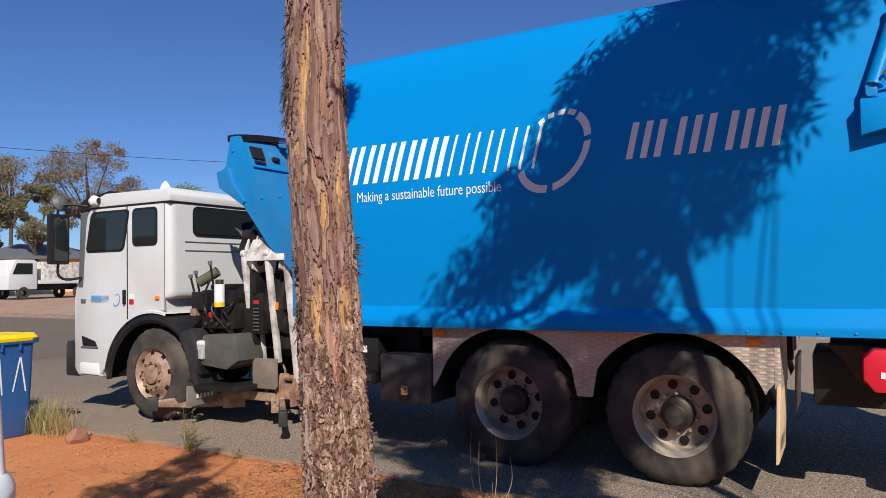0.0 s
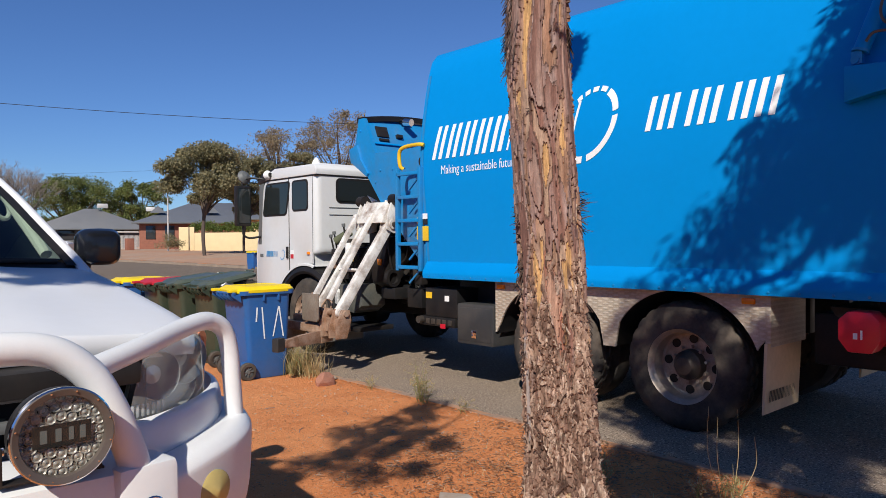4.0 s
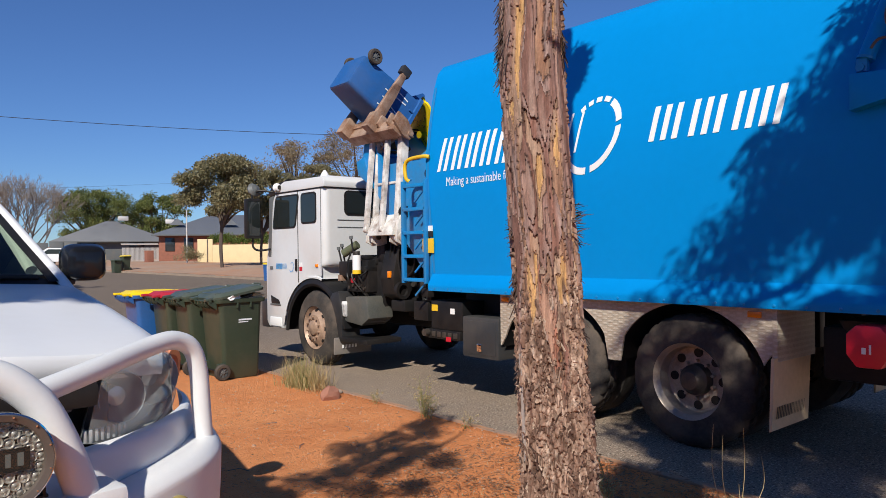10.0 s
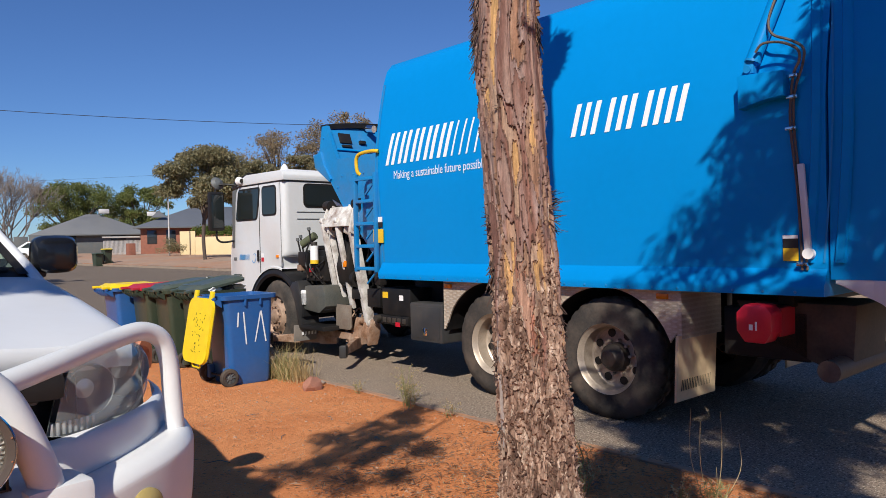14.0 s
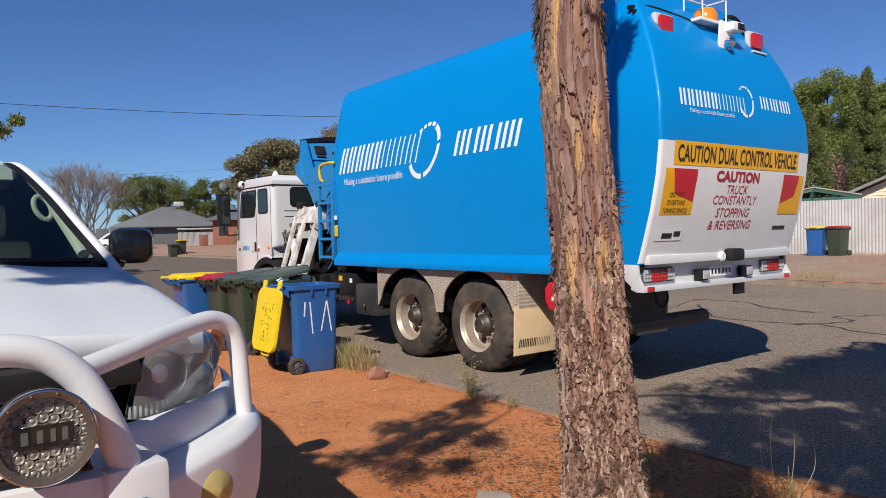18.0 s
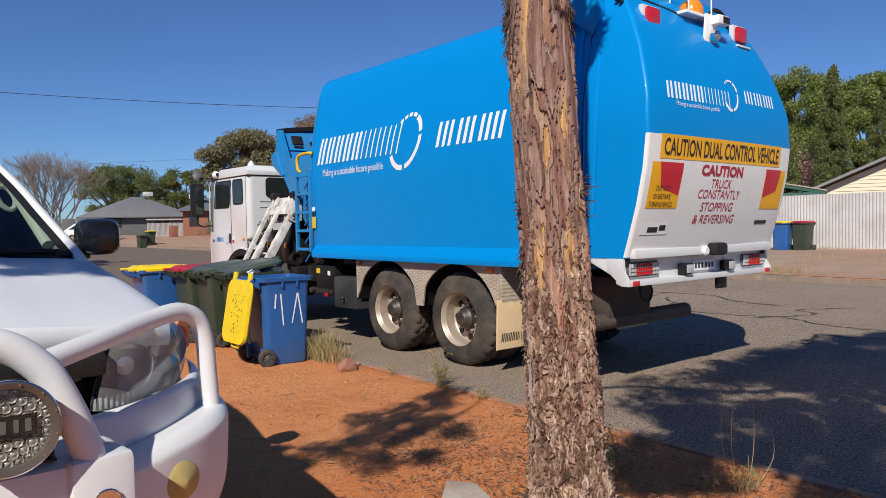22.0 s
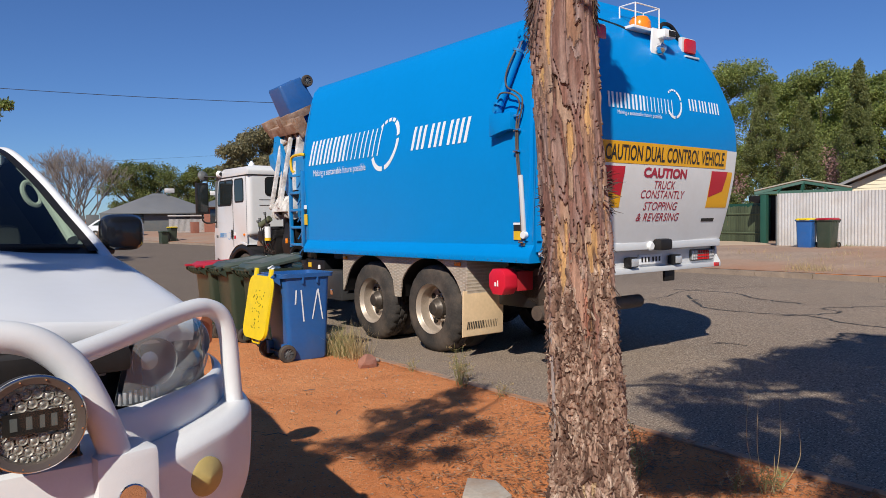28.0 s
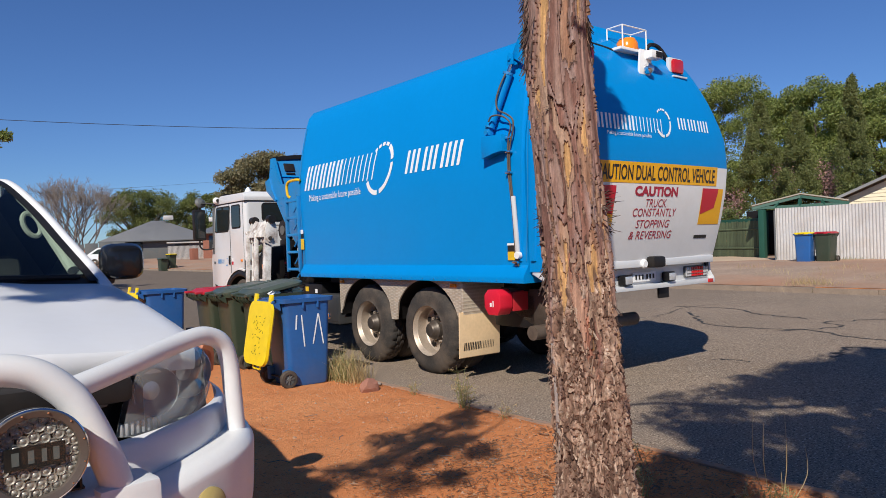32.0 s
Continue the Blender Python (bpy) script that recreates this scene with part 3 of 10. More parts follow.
# ---- the garbage truck (its own space: x to its right, y ahead, z up, on the road) ----
SECTION = [(1.13, 1.335), (1.17, 1.34), (1.20, 1.335), (1.31, 1.262), (1.7, 1.268), (2.1, 1.272), (2.4, 1.268), (2.65, 1.24), (2.9, 1.19), (3.15, 1.13), (3.4, 1.06), (3.58, 0.99), (3.68, 0.90), (3.75, 0.72), (3.79, 0.4), (3.80, 0.0)]
TAIL = [(0.9, 0.90), (1.13, 0.80), (1.31, 0.735), (1.48, 0.685), (1.7, 0.62), (2.0, 0.555), (2.3, 0.52), (2.6, 0.535), (2.8, 0.585), (3.07, 0.68), (3.3, 0.79), (3.45, 0.88), (3.62, 1.0), (3.75, 1.14)]
CORNER, CAMBER = 0.035, 0.03


def along(table, z):
    for (a, p), (b, q) in zip(table, table[1:]):
        if z <= b:
            t = max(0.0, min(1.0, (z - a) / (b - a)))
            return p + (q - p) * t
    return table[-1][1]


def half(z):
    return along(SECTION, z)


def tail(z, x=0.0):
    """The back of the rear door: curved in height, slightly bowed across."""
    return along(TAIL, z) - CAMBER * (1 - (x / 1.26) ** 2)


truck = thing("garbage_truck", "blue and white side-loading garbage truck on the street", "garbage truck")


def section_ring(y, lean=0.0):
    pts = [(-w, y + lean * (z - 1.13), z) for z, w in SECTION] + [(w, y + lean * (z - 1.13), z) for z, w in reversed(SECTION[:-1])]
    return pts


bm = bmesh.new()
ring_faces(bm, [section_ring(1.22), section_ring(2.5), section_ring(4.2), section_ring(6.02, 0.085)])
part("collection_body", bm, M_BLUE, truck, "smooth bright blue steel collection body", 30)

# small round rivets along the skirt, and the seam strip at the front edge
bm = bmesh.new()
for i in range(22):
    lathe(bm, [(0.0, 0.008), (0.008, 0.006), (0.011, 0)], (-1.338, 1.4 + i * 0.215, 1.155), (-1, 0, 0), 8)
tagged(part("rivet_row", bm, M_BLUE2, truck), kind="stuff")
bm = bmesh.new()
zs = [1.32 + i * 0.11 for i in range(20)]
ring_faces(bm, [[(-half(z) - 0.004, y + 0.085 * (z - 1.13), z) for z in zs] for y in (5.965, 6.0)], closed=False, caps=False)
part("front_edge_strip", bm, M_BLUE2, truck)

# tailgate: sides, rounded corners and bulged back
bm = bmesh.new()
rings = []
zt = [1.24, 1.29, 1.34, 1.4, 1.55, 1.7, 1.85, 2.0, 2.15, 2.31, 2.45, 2.6, 2.75, 2.9, 3.05, 3.2, 3.33, 3.45, 3.55, 3.62, 3.69, 3.75]
for z in zt:
    w, r = min(half(max(z, 1.32)), 1.26), CORNER
    y = tail(z, w - r)
    arc = [(-(w - r) - r * math.cos(a), y + r - r * math.sin(a)) for a in [math.pi / 2 * k / 4 for k in range(5)]]
    left = [(-w, 1.205), (-w, 1.0 + 0.5 * (y - 0.5))] + arc + [(-f * (w - r), tail(z, f * (w - r))) for f in (0.8, 0.6, 0.4, 0.2)]
    ring = [(px, py, z) for px, py in left] + [(0.0, tail(z), z)] + [(-px, py, z) for px, py in reversed(left)]
    rings.append(ring)
ring_faces(bm, rings)
part("tailgate", bm, M_BLUE, truck, "rounded bright blue rear door", 40)

# white lower back panel, a skin just proud of the tailgate
bm = bmesh.new()
zw = [1.25, 1.4, 1.55, 1.7, 1.85, 2.0, 2.15, 2.285]
def back_ring(z, off, x0, x1, n=14):
    out = []
    for k in range(n + 1):
        px = x0 + (x1 - x0) * k / n
        w, r = min(half(max(z, 1.32)), 1.26), CORNER
        e = abs(px) - (w - r)
        yy = tail(z, px) if e <= 0 else tail(z, w - r) + r - math.sqrt(max(r * r - e * e, 0))
        out.append((px, yy - off, z))
    return out
def wrap_ring(z, off):
    """Across the back and round both corners, just proud of the steel."""
    w, r = min(half(max(z, 1.32)), 1.26), CORNER
    y = tail(z, w - r)
    arc = [((w - r) + (r + off) * math.sin(a), y + r - (r + off) * math.cos(a)) for a in [radians(15 * k) for k in range(6)]]
    flat = [(f * (w - r), tail(z, f * (w - r)) - off) for f in (-0.8, -0.6, -0.4, -0.2, 0.0, 0.2, 0.4, 0.6, 0.8)]
    return [(-x, yy, z) for x, yy in reversed(arc)] + [(x, yy, z) for x, yy in flat] + [(x, yy, z) for x, yy in arc]
ring_faces(bm, [wrap_ring(z, 0.004) for z in zw], closed=False, caps=False)
part("rear_panel", bm, M_RPANEL, truck, "white lower half of the rear door")


def rear_sign(name, x0, x1, z0, z1, material, off=0.0075, label=""):
    bm = bmesh.new()
    n = 6
    ring_faces(bm, [back_ring(z0 + (z1 - z0) * k / n, off, x0, x1) for k in range(n + 1)], closed=False, caps=False)
    return part(name, bm, material, truck, label)


def rear_words(name, body, size, x, z, material, sx=1.0, bold=0.0, shear=0.0, off=0.0082):
    """Lettering laid on the curved back; it reads from behind."""
    me = words(body, size, shear=shear, bold=bold)
    for v in me.vertices:
        px, pz = x + v.co.x * sx, z + v.co.y
        v.co = Vector((px, tail(pz, px) - off, pz))
    me.update()
    return part(name, me, material, truck)


rear_sign("sign_band", -1.085, 1.02, 2.085, 2.29, M_SIGNYEL, label="amber warning band with black capitals")
rear_words("band_lettering", "CAUTION DUAL CONTROL VEHICLE", 0.2, -0.035, 2.118, M_INK, 0.605, 0.004, off=0.0105)
for z, s, b, body, sx in ((1.965, 0.125, 0.006, "CAUTION", 1.28), (1.852, 0.115, 0.0, "TRUCK", 0.94), (1.757, 0.115, 0.0, "CONSTANTLY", 0.97), (1.642, 0.115, 0.0, "STOPPING", 1.05), (1.53, 0.115, 0.0, "& REVERSING", 1.05)):
    rear_words("warning_lettering", body, s, -0.085, z, M_CRIMSON, sx, b, 0.12 if b == 0 else 0.0)
for s in (-1, 1):
    bm = bmesh.new()
    x0, x1 = s * 1.175, s * 0.74
    ring_faces(bm, [back_ring(1.665 + 0.39 * k / 12, 0.0075, min(x0, x1), max(x0, x1)) for k in range(13)], closed=False, caps=False)
    part("chevron_plate", bm, M_SIGNYEL, truck, "yellow and red reflective plate")
    bm = bmesh.new()
    red = [(s * 1.07, 2.056), (s * 0.737, 2.056), (s * 0.75, 1.775), (s * 1.02, 1.845)]
    vv = []
    for k in range(9):
        f = k / 8
        (xa, za), (xb, zb2), (xc, zc2), (xd, zd) = red
        pa, pb = (xd + (xa - xd) * f, zd + (za - zd) * f), (xc + (xb - xc) * f, zc2 + (zb2 - zc2) * f)
        vv.append([bm.verts.new((pa[0] + (pb[0] - pa[0]) * g / 4, tail(pa[1] + (pb[1] - pa[1]) * g / 4, pa[0] + (pb[0] - pa[0]) * g / 4) - 0.0098, pa[1] + (pb[1] - pa[1]) * g / 4)) for g in range(5)])
    for a, b in zip(vv, vv[1:]):
        for g in range(4):
            bm.faces.new((a[g], a[g + 1], b[g + 1], b[g]))
    part("red_field", bm, M_SIGNRED, truck)
for z, body in ((1.815, "DO NOT"), (1.745, "OVERTAKE"), (1.68, "TURNING VEHICLE")):
    rear_words("plate_lettering", body, 0.062, -0.98, z, M_INK, 0.62 if len(body) > 10 else 0.8, 0.0, off=0.0118)
# maker's plate and a serial number, as plain bars
rear_sign("maker_plate", -1.17, -0.80, 1.44, 1.54, M_SIGNWHITE, 0.009)
rear_sign("maker_bar", -1.08, -0.94, 1.46, 1.505, M_INK, 0.012)
rear_sign("maker_mark", -0.92, -0.83, 1.475, 1.52, M_INK, 0.012)
rear_sign("serial_bar", 0.72, 0.98, 1.515, 1.55, M_INK, 0.009)
# company mark on the back: slanted bars, a ring and number bars, no letters
def slant_bars(name, widths, x, z0, h, slope, put, material, parent, label=""):
    """Slanted bars one after another, each a part; put(x, z) gives the place on the surface."""
    for w, gap in widths:
        bm = bmesh.new()
        n = 4
        vv = [[bm.verts.new(put(x + dx + slope * h * k / n, z0 + h * k / n)) for dx in (0, w)] for k in range(n + 1)]
        for a, b in zip(vv, vv[1:]):
            bm.faces.new((a[0], a[1], b[1], b[0]))
        part(name, bm, material, parent, label)
        x += w + gap


def mark_widths(total, heavy=5, n=9):
    out = []
    for i in range(n):
        cell = total / n
        w, g = (cell * 0.24, cell * 0.22) if i < heavy else (cell * 0.11, cell * 0.42)
        out += [(w, g), (w, cell - 2 * w - g)]
    return out


def ring_mark(cx, cz, rx, rz, put, wid=0.18, slope=0.25):
    """The broken ring of the company mark."""
    bm = bmesh.new()
    arcs = [(-75, 10), (18, 62), (68, 82), (88, 100), (106, 116), (122, 132), (-150, -85)]
    for a0, a1 in arcs:
        n = max(2, int((a1 - a0) / 8))
        vv = []
        for k in range(n + 1):
            a = radians(a0 + (a1 - a0) * k / n)
            th = wid * (0.75 if a0 > 60 else 1.0)
            row = []
            for s in (1.0, 1.0 - th):
                dx, dz = rx * s * math.cos(a), rz * s * math.sin(a)
                row.append(bm.verts.new(put(cx + dx + slope * dz, cz + dz)))
            vv.append(row)
        for a, b in zip(vv, vv[1:]):
            bm.faces.new((a[0], a[1], b[1], b[0]))
    return bm


def on_back(px, pz):
    return (px, tail(pz, px) - 0.004, pz)


slant_bars("mark_bar", mark_widths(1.03), -0.98, 2.60, 0.155, 0.2, on_back, M_SIGNWHITE, truck, "white slanted bars of the company mark")
part("company_ring", ring_mark(0.07, 2.72, 0.135, 0.16, on_back), M_SIGNWHITE, truck)
me = words("Making a sustainable future possible", 0.055)
for v in me.vertices:
    px, pz = -0.52 + v.co.x * 0.86, 2.545 + v.co.y
    v.co = Vector(on_back(px, pz))
part("slogan_lettering", me, M_SIGNWHITE, truck)
slant_bars("number_bar", [(0.026, 0.034), (0.026, 0.03), (0.026, 0.05), (0.026, 0.034), (0.026, 0.03), (0.026, 0.05), (0.026, 0.03), (0.026, 0.03), (0.026, 0.03), (0.026, 0.0)], 0.33, 2.67, 0.13, 0.15, on_back, M_SIGNWHITE, truck)

# the same marks on the side
def on_side(py, pz):
    return (-half(pz) - 0.004, -py, pz)


slant_bars("mark_bar", mark_widths(1.98), -5.93, 2.42, 0.36, 0.2, on_side, M_SIGNWHITE, truck, "white slanted bars of the company mark")
part("company_ring", ring_mark(-3.87, 2.55, 0.30, 0.335, on_side), M_SIGNWHITE, truck)
me = words("Making a sustainable future possible", 0.135)
wmax = max(v.co.x for v in me.vertices)
for v in me.vertices:
    v.co = Vector(on_side(-5.78 + (v.co.x + wmax) / (2 * wmax) * 1.46, 2.255 + v.co.y))
part("slogan_lettering", me, M_SIGNWHITE, truck)
slant_bars("number_bar", [(0.05, 0.055), (0.05, 0.05), (0.05, 0.095), (0.05, 0.055), (0.05, 0.05), (0.05, 0.095), (0.05, 0.05), (0.05, 0.05), (0.05, 0.05), (0.05, 0)], -3.29, 2.42, 0.28, 0.2, on_side, M_SIGNWHITE, truck, "white bars where a number is written")

# tailgate trim on the side: seam, ribs, ram, bracket, hoses, prop
bm = bmesh.new()
zz = [1.35 + 0.12 * i for i in range(19)]
ring_faces(bm, [[(-half(z) - 0.006, y + 0.16 * abs(z - 2.4) ** 1.5 * 0.4, z) for z in zz] for y in (1.165, 1.178)], closed=False, caps=False)
part("door_seam", bm, M_BLUE2, truck)
for yy in (1.08, 1.27):
    bm = bmesh.new()
    ring_faces(bm, [[(-half(z) - d, yy + o + 0.06 * abs(z - 2.4) ** 1.5, z) for z in zz] for o, d in ((-0.035, -0.002), (-0.025, 0.02), (0.025, 0.02), (0.035, -0.002))], closed=False, caps=False)
    part("door_rib", bm, M_BLUE, truck)
ram = part("lift_ram", made(cyl, (-1.30, 1.68, 2.74), (-1.17, 1.51, 3.29), 0.05, seg=20), M_BLUE, truck, "blue hydraulic ram of the rear door")
for p, q, r in (((-1.30, 1.68, 2.74), (-1.297, 1.676, 2.755), 0.054), ((-1.175, 1.517, 3.27), (-1.17, 1.51, 3.295), 0.055)):
    part("ram_collar", made(cyl, p, q, r, seg=20), M_BLUE2, ram)
part("ram_rod", made(cyl, (-1.17, 1.51, 3.29), (-1.145, 1.48, 3.39), 0.022), M_CHROME, ram)
bm = bmesh.new()
for o in (-0.035, 0.02):
    prism(bm, [(1.52, 3.37), (1.43, 3.37), (1.44, 3.47), (1.49, 3.50), (1.52, 3.46)], "x", -1.14 + o, -1.125 + o, 0.004)
cyl(bm, (-1.19, 1.48, 3.43), (-1.09, 1.48, 3.43), 0.018, seg=12)
part("ram_clevis", bm, M_BLUE, truck)
bm = bmesh.new()
box(bm, -1.33, -1.27, 1.66, 1.73, 2.66, 2.75, 0.012)
cyl(bm, (-1.345, 1.70, 2.69), (-1.25, 1.70, 2.69), 0.026, seg=14)
part("ram_pin", bm, M_BLUE2, truck)
part("ram_bracket", made(prism, [(1.50, 3.45), (1.40, 3.40), (1.18, 3.24), (1.10, 3.42), (1.20, 3.78), (1.28, 3.80)], "x", -1.14, -1.02, 0.01), M_BLUE, truck, "blue folded gusset at the hinge of the rear door")
part("ram_foot", made(prism, [(1.76, 2.655), (1.45, 2.64), (1.45, 2.47), (1.58, 2.46), (1.76, 2.42)], "x", -1.36, -1.22, 0.006), M_BLUE, truck)
HOSES = (([(-1.36, 1.63, 2.79), (-1.36, 1.58, 2.84), (-1.34, 1.47, 2.83), (-1.33, 1.37, 2.77), (-1.31, 1.36, 2.70), (-1.30, 1.40, 2.62), (-1.30, 1.42, 2.49), (-1.295, 1.43, 2.25), (-1.29, 1.39, 1.80), (-1.29, 1.37, 1.30)], 0.009),
         ([(-1.24, 1.48, 3.27), (-1.29, 1.53, 3.12), (-1.31, 1.56, 2.99), (-1.31, 1.53, 2.90), (-1.30, 1.42, 2.84), (-1.295, 1.34, 2.77), (-1.29, 1.35, 2.66), (-1.295, 1.40, 2.49), (-1.29, 1.41, 2.25), (-1.285, 1.37, 1.80), (-1.285, 1.34, 1.30)], 0.009))
for pts, r in HOSES:
    part("hydraulic_hose", made(tube, smooth_path(pts, 5), r, 8), M_HOSE, truck, "grey-brown dusty hydraulic hose")
for y, z in ((1.41, 2.60), (1.415, 2.46), (1.425, 2.25), (1.365, 1.34)):
    part("hose_clamp", made(box, -1.315, -1.275, y - 0.035, y + 0.035, z - 0.012, z + 0.012, 0.004), M_CHROME, truck)
bm = bmesh.new()
box(bm, -1.315, -1.285, -0.022, 0.022, -0.31, 0.31, 0.01, pose(0, 1.345, 1.70, -4, 0, 0))
prop = part("door_prop", bm, M_WHITE, truck, "white safety prop")
part("prop_bolt", made(cyl, (-1.325, 1.322, 1.41), (-1.28, 1.322, 1.41), 0.036, seg=16), M_SIGNWHITE, prop)
def decal(name, y0, y1, z0, z1, cols, x=-1.274, parent=None):
    """Small printed label: plain fields of colour."""
    n = len(cols)
    for i, m in enumerate(cols):
        a, b = z1 - (z1 - z0) * i / n, z1 - (z1 - z0) * (i + 1) / n
        bm = bmesh.new()
        box(bm, x - 0.003, x, y0, y1, b, a, 0)
        part(name, bm, m, parent or truck)


decal("warning_label", 1.40, 1.50, 1.36, 1.535, [M_INK, M_INK, M_YELPAINT, M_YELPAINT])
decal("label_head", 1.40, 1.50, 1.512, 1.534, [M_SIGNWHITE], -1.278)

# ---- front hopper: open on top, its front wall leans over the back of the cab ----
HX = 1.01
wall = [(6.04, 1.22), (6.36, 1.22), (6.58, 1.42), (6.84, 1.68), (7.12, 1.92), (7.48, 2.38), (7.80, 2.58), (7.82, 2.74), (7.72, 2.80), (7.66, 3.12), (7.54, 3.12), (7.31, 2.64), (6.06, 2.64)]
for s in (-1, 1):
    part("hopper_wall", made(prism, wall, "x", *sorted((s * HX, s * (HX - 0.05))), bev=0.006), M_BLUE2, truck, "blue side wall of the loading hopper")
part("hopper_front", made(prism, [(7.28, 2.30), (7.36, 2.28), (7.70, 3.10), (7.64, 3.15)], "x", -HX + 0.05, HX - 0.05, 0.006), M_BLUE2, truck, "sloping blue front wall inside the hopper")
part("hopper_floor", made(prism, [(6.06, 1.9), (7.05, 1.9), (7.30, 2.25), (7.24, 2.32), (7.0, 2.0), (6.06, 2.0)], "x", -HX + 0.05, HX - 0.05), M_BLUE2, truck)
bm = bmesh.new()
rows = []
for k in range(13):
    x = -HX + 0.02 + 2 * (HX - 0.02) * k / 12
    z = 3.12 + 0.09 * (1 - (x / HX) ** 2)
    rows.append([(x, 7.60, z - 0.05), (x, 7.60, z + 0.02), (x, 7.72, z + 0.02), (x, 7.72, z - 0.05)])
ring_faces(bm, rows)
part("hopper_lip", bm, M_BLACK, truck, "black rubber lip along the hopper top")
part("side_fold", made(prism, [(7.66, 2.78), (7.84, 2.74), (7.80, 2.57), (7.46, 2.36), (7.43, 2.40), (7.60, 2.60)], "x", -HX - 0.03, -HX, 0.004), M_BLUE2, truck)
bm = bmesh.new()
for y, z in ((7.74, 2.66), (7.58, 2.50), (7.30, 2.28), (7.62, 2.96), (7.20, 2.42), (6.95, 2.42), (6.72, 2.42)):
    lathe(bm, [(0.0, 0.014), (0.013, 0.01), (0.016, 0)], (-HX, y, z), (-1, 0, 0), 6)
tagged(part("hopper_bolts", bm, M_BLUE2, truck), kind="stuff")


def lean(x, z, w, h, th, off=0.0):
    """A block that lies on the sloping front wall."""
    y = 7.30 + (z - 2.30) * 0.41 - 0.02 - off
    bm = bmesh.new()
    box(bm, -w, w, -th, th, -h, h, 0.006, pose(x, y, z, -22.5, 0, 0))
    return bm


part("hopper_hatch", lean(-0.71, 2.97, 0.095, 0.075, 0.012), M_BLACK, truck)
part("hatch_latch", lean(-0.44, 2.93, 0.05, 0.025, 0.02, 0.01), M_BLACK, truck)
part("hatch_hinge", lean(-0.71, 2.86, 0.08, 0.018, 0.014), M_BLACK, truck)
part("panel_step", lean(-0.45, 2.80, 0.45, 0.012, 0.02), M_BLUE, truck)
part("work_light", made(cyl, (-0.32, 7.56, 3.14), (-0.30, 7.44, 3.12), 0.05, seg=18), M_CHROME, truck)
part("light_bracket", made(box, -0.38, -0.22, 7.56, 7.64, 3.15, 3.18, 0.006), M_BLACK, truck)
bm = bmesh.new()
tube(bm, smooth_path([(-1.27, 6.06, 2.60), (-1.30, 6.14, 2.61), (-1.30, 6.38, 2.60), (-1.30, 6.46, 2.54), (-1.29, 6.46, 2.40), (-1.26, 6.44, 2.36)], 5), 0.022)
part("grab_rail", bm, M_YELPAINT, truck, "yellow grab rail")
bm = bmesh.new()
lathe(bm, [(0.0, 0.05), (0.055, 0.05), (0.07, 0.03), (0.07, 0.0)], (-1.01, 6.35, 2.46), (-1, 0, 0), 20)
part("hopper_port", bm, M_BLACK, truck)
bm = bmesh.new()
prism(bm, [(6.06, 1.2), (6.16, 1.2), (6.16, 2.36), (6.06, 2.36)], "x", -1.25, -1.18, 0.01)
part("ladder_backing", bm, M_BLUE2, truck)
ladder = new("ladder")
ladder.parent = truck
tagged(ladder, "blue steel access ladder")
for yy in (6.50, 6.10):
    part("ladder_rail", made(box, -1.32, -1.27, yy - 0.022, yy + 0.022, 1.2, 2.36, 0.006), M_BLUE2, ladder)
for k in range(5):
    part("rung", made(box, -1.32, -1.27, 6.10, 6.50, 1.22 + k * 0.265, 1.26 + k * 0.265, 0.006), M_BLUE2, ladder)
    part("rung_bracket", made(tube, [(-1.26, 6.14, 1.22 + k * 0.265), (-1.26, 6.34, 1.06 + k * 0.265)], 0.014, 6), M_BLUE2, ladder)
decal("warning_label", 6.0, 6.13, 1.72, 1.84, [M_SIGNWHITE, M_INK], -1.28)
decal("caution_label", 5.98, 6.12, 1.54, 1.70, [M_YELPAINT], -1.283)
bm = bmesh.new()
box(bm, -1.27, -1.25, 6.08, 6.2, 1.55, 1.80, 0.01)
part("label_bracket", bm, M_YELPAINT, truck)

# ---- chassis ----
for s in (-1, 1):
    part("chassis_rail", made(box, s * 0.43 - 0.05, s * 0.43 + 0.05, 2.3, 9.4, 0.78, 1.06, 0.01), M_BLACK, truck)
for y in (1.6, 3.58, 5.2, 6.5, 7.6):
    part("cross_member", made(box, -1.0, 1.0, y - 0.06, y + 0.06, 1.02, 1.13, 0.01), M_BLACK, truck)
for y in (3.00, 4.32, 8.67):
    bm = bmesh.new()
    cyl(bm, (-0.95, y, 0.52), (0.95, y, 0.52), 0.085)
    lathe(bm, [(0.08, -0.2), (0.2, -0.12), (0.22, 0.0), (0.2, 0.12), (0.08, 0.2)], (0, y, 0.52), (1, 0, 0), 16)
    part("axle", bm, M_BLACK, truck)
part("engine_block", made(box, -0.3, 0.3, 7.2, 9.2, 0.55, 1.0, 0.05), M_BLACK, truck)
part("fuel_tank", made(box, -0.9, 0.9, 5.35, 5.9, 0.62, 1.1, 0.03), M_BLACK, truck)
# mudguard over the two rear wheels, with arches
def guard_poly(y0, y1, ztop):
    pts = [(y0, ztop), (y0, 0.80), (2.36, 0.75)]
    for a in [20 + 4.0 * k for k in range(33)]:
        pts.append((3.00 - 0.66 * math.cos(radians(a)), 0.50 + 0.63 * math.sin(radians(a))))
    pts += [(3.60, 0.62), (3.72, 0.62)]
    for a in [32 + 4.0 * k for k in range(33)]:
        pts.append((4.32 - 0.66 * math.cos(radians(a)), 0.50 + 0.63 * math.sin(radians(a))))
    pts += [(5.0, 0.62), (y1, 0.62), (y1, ztop)]
    return pts


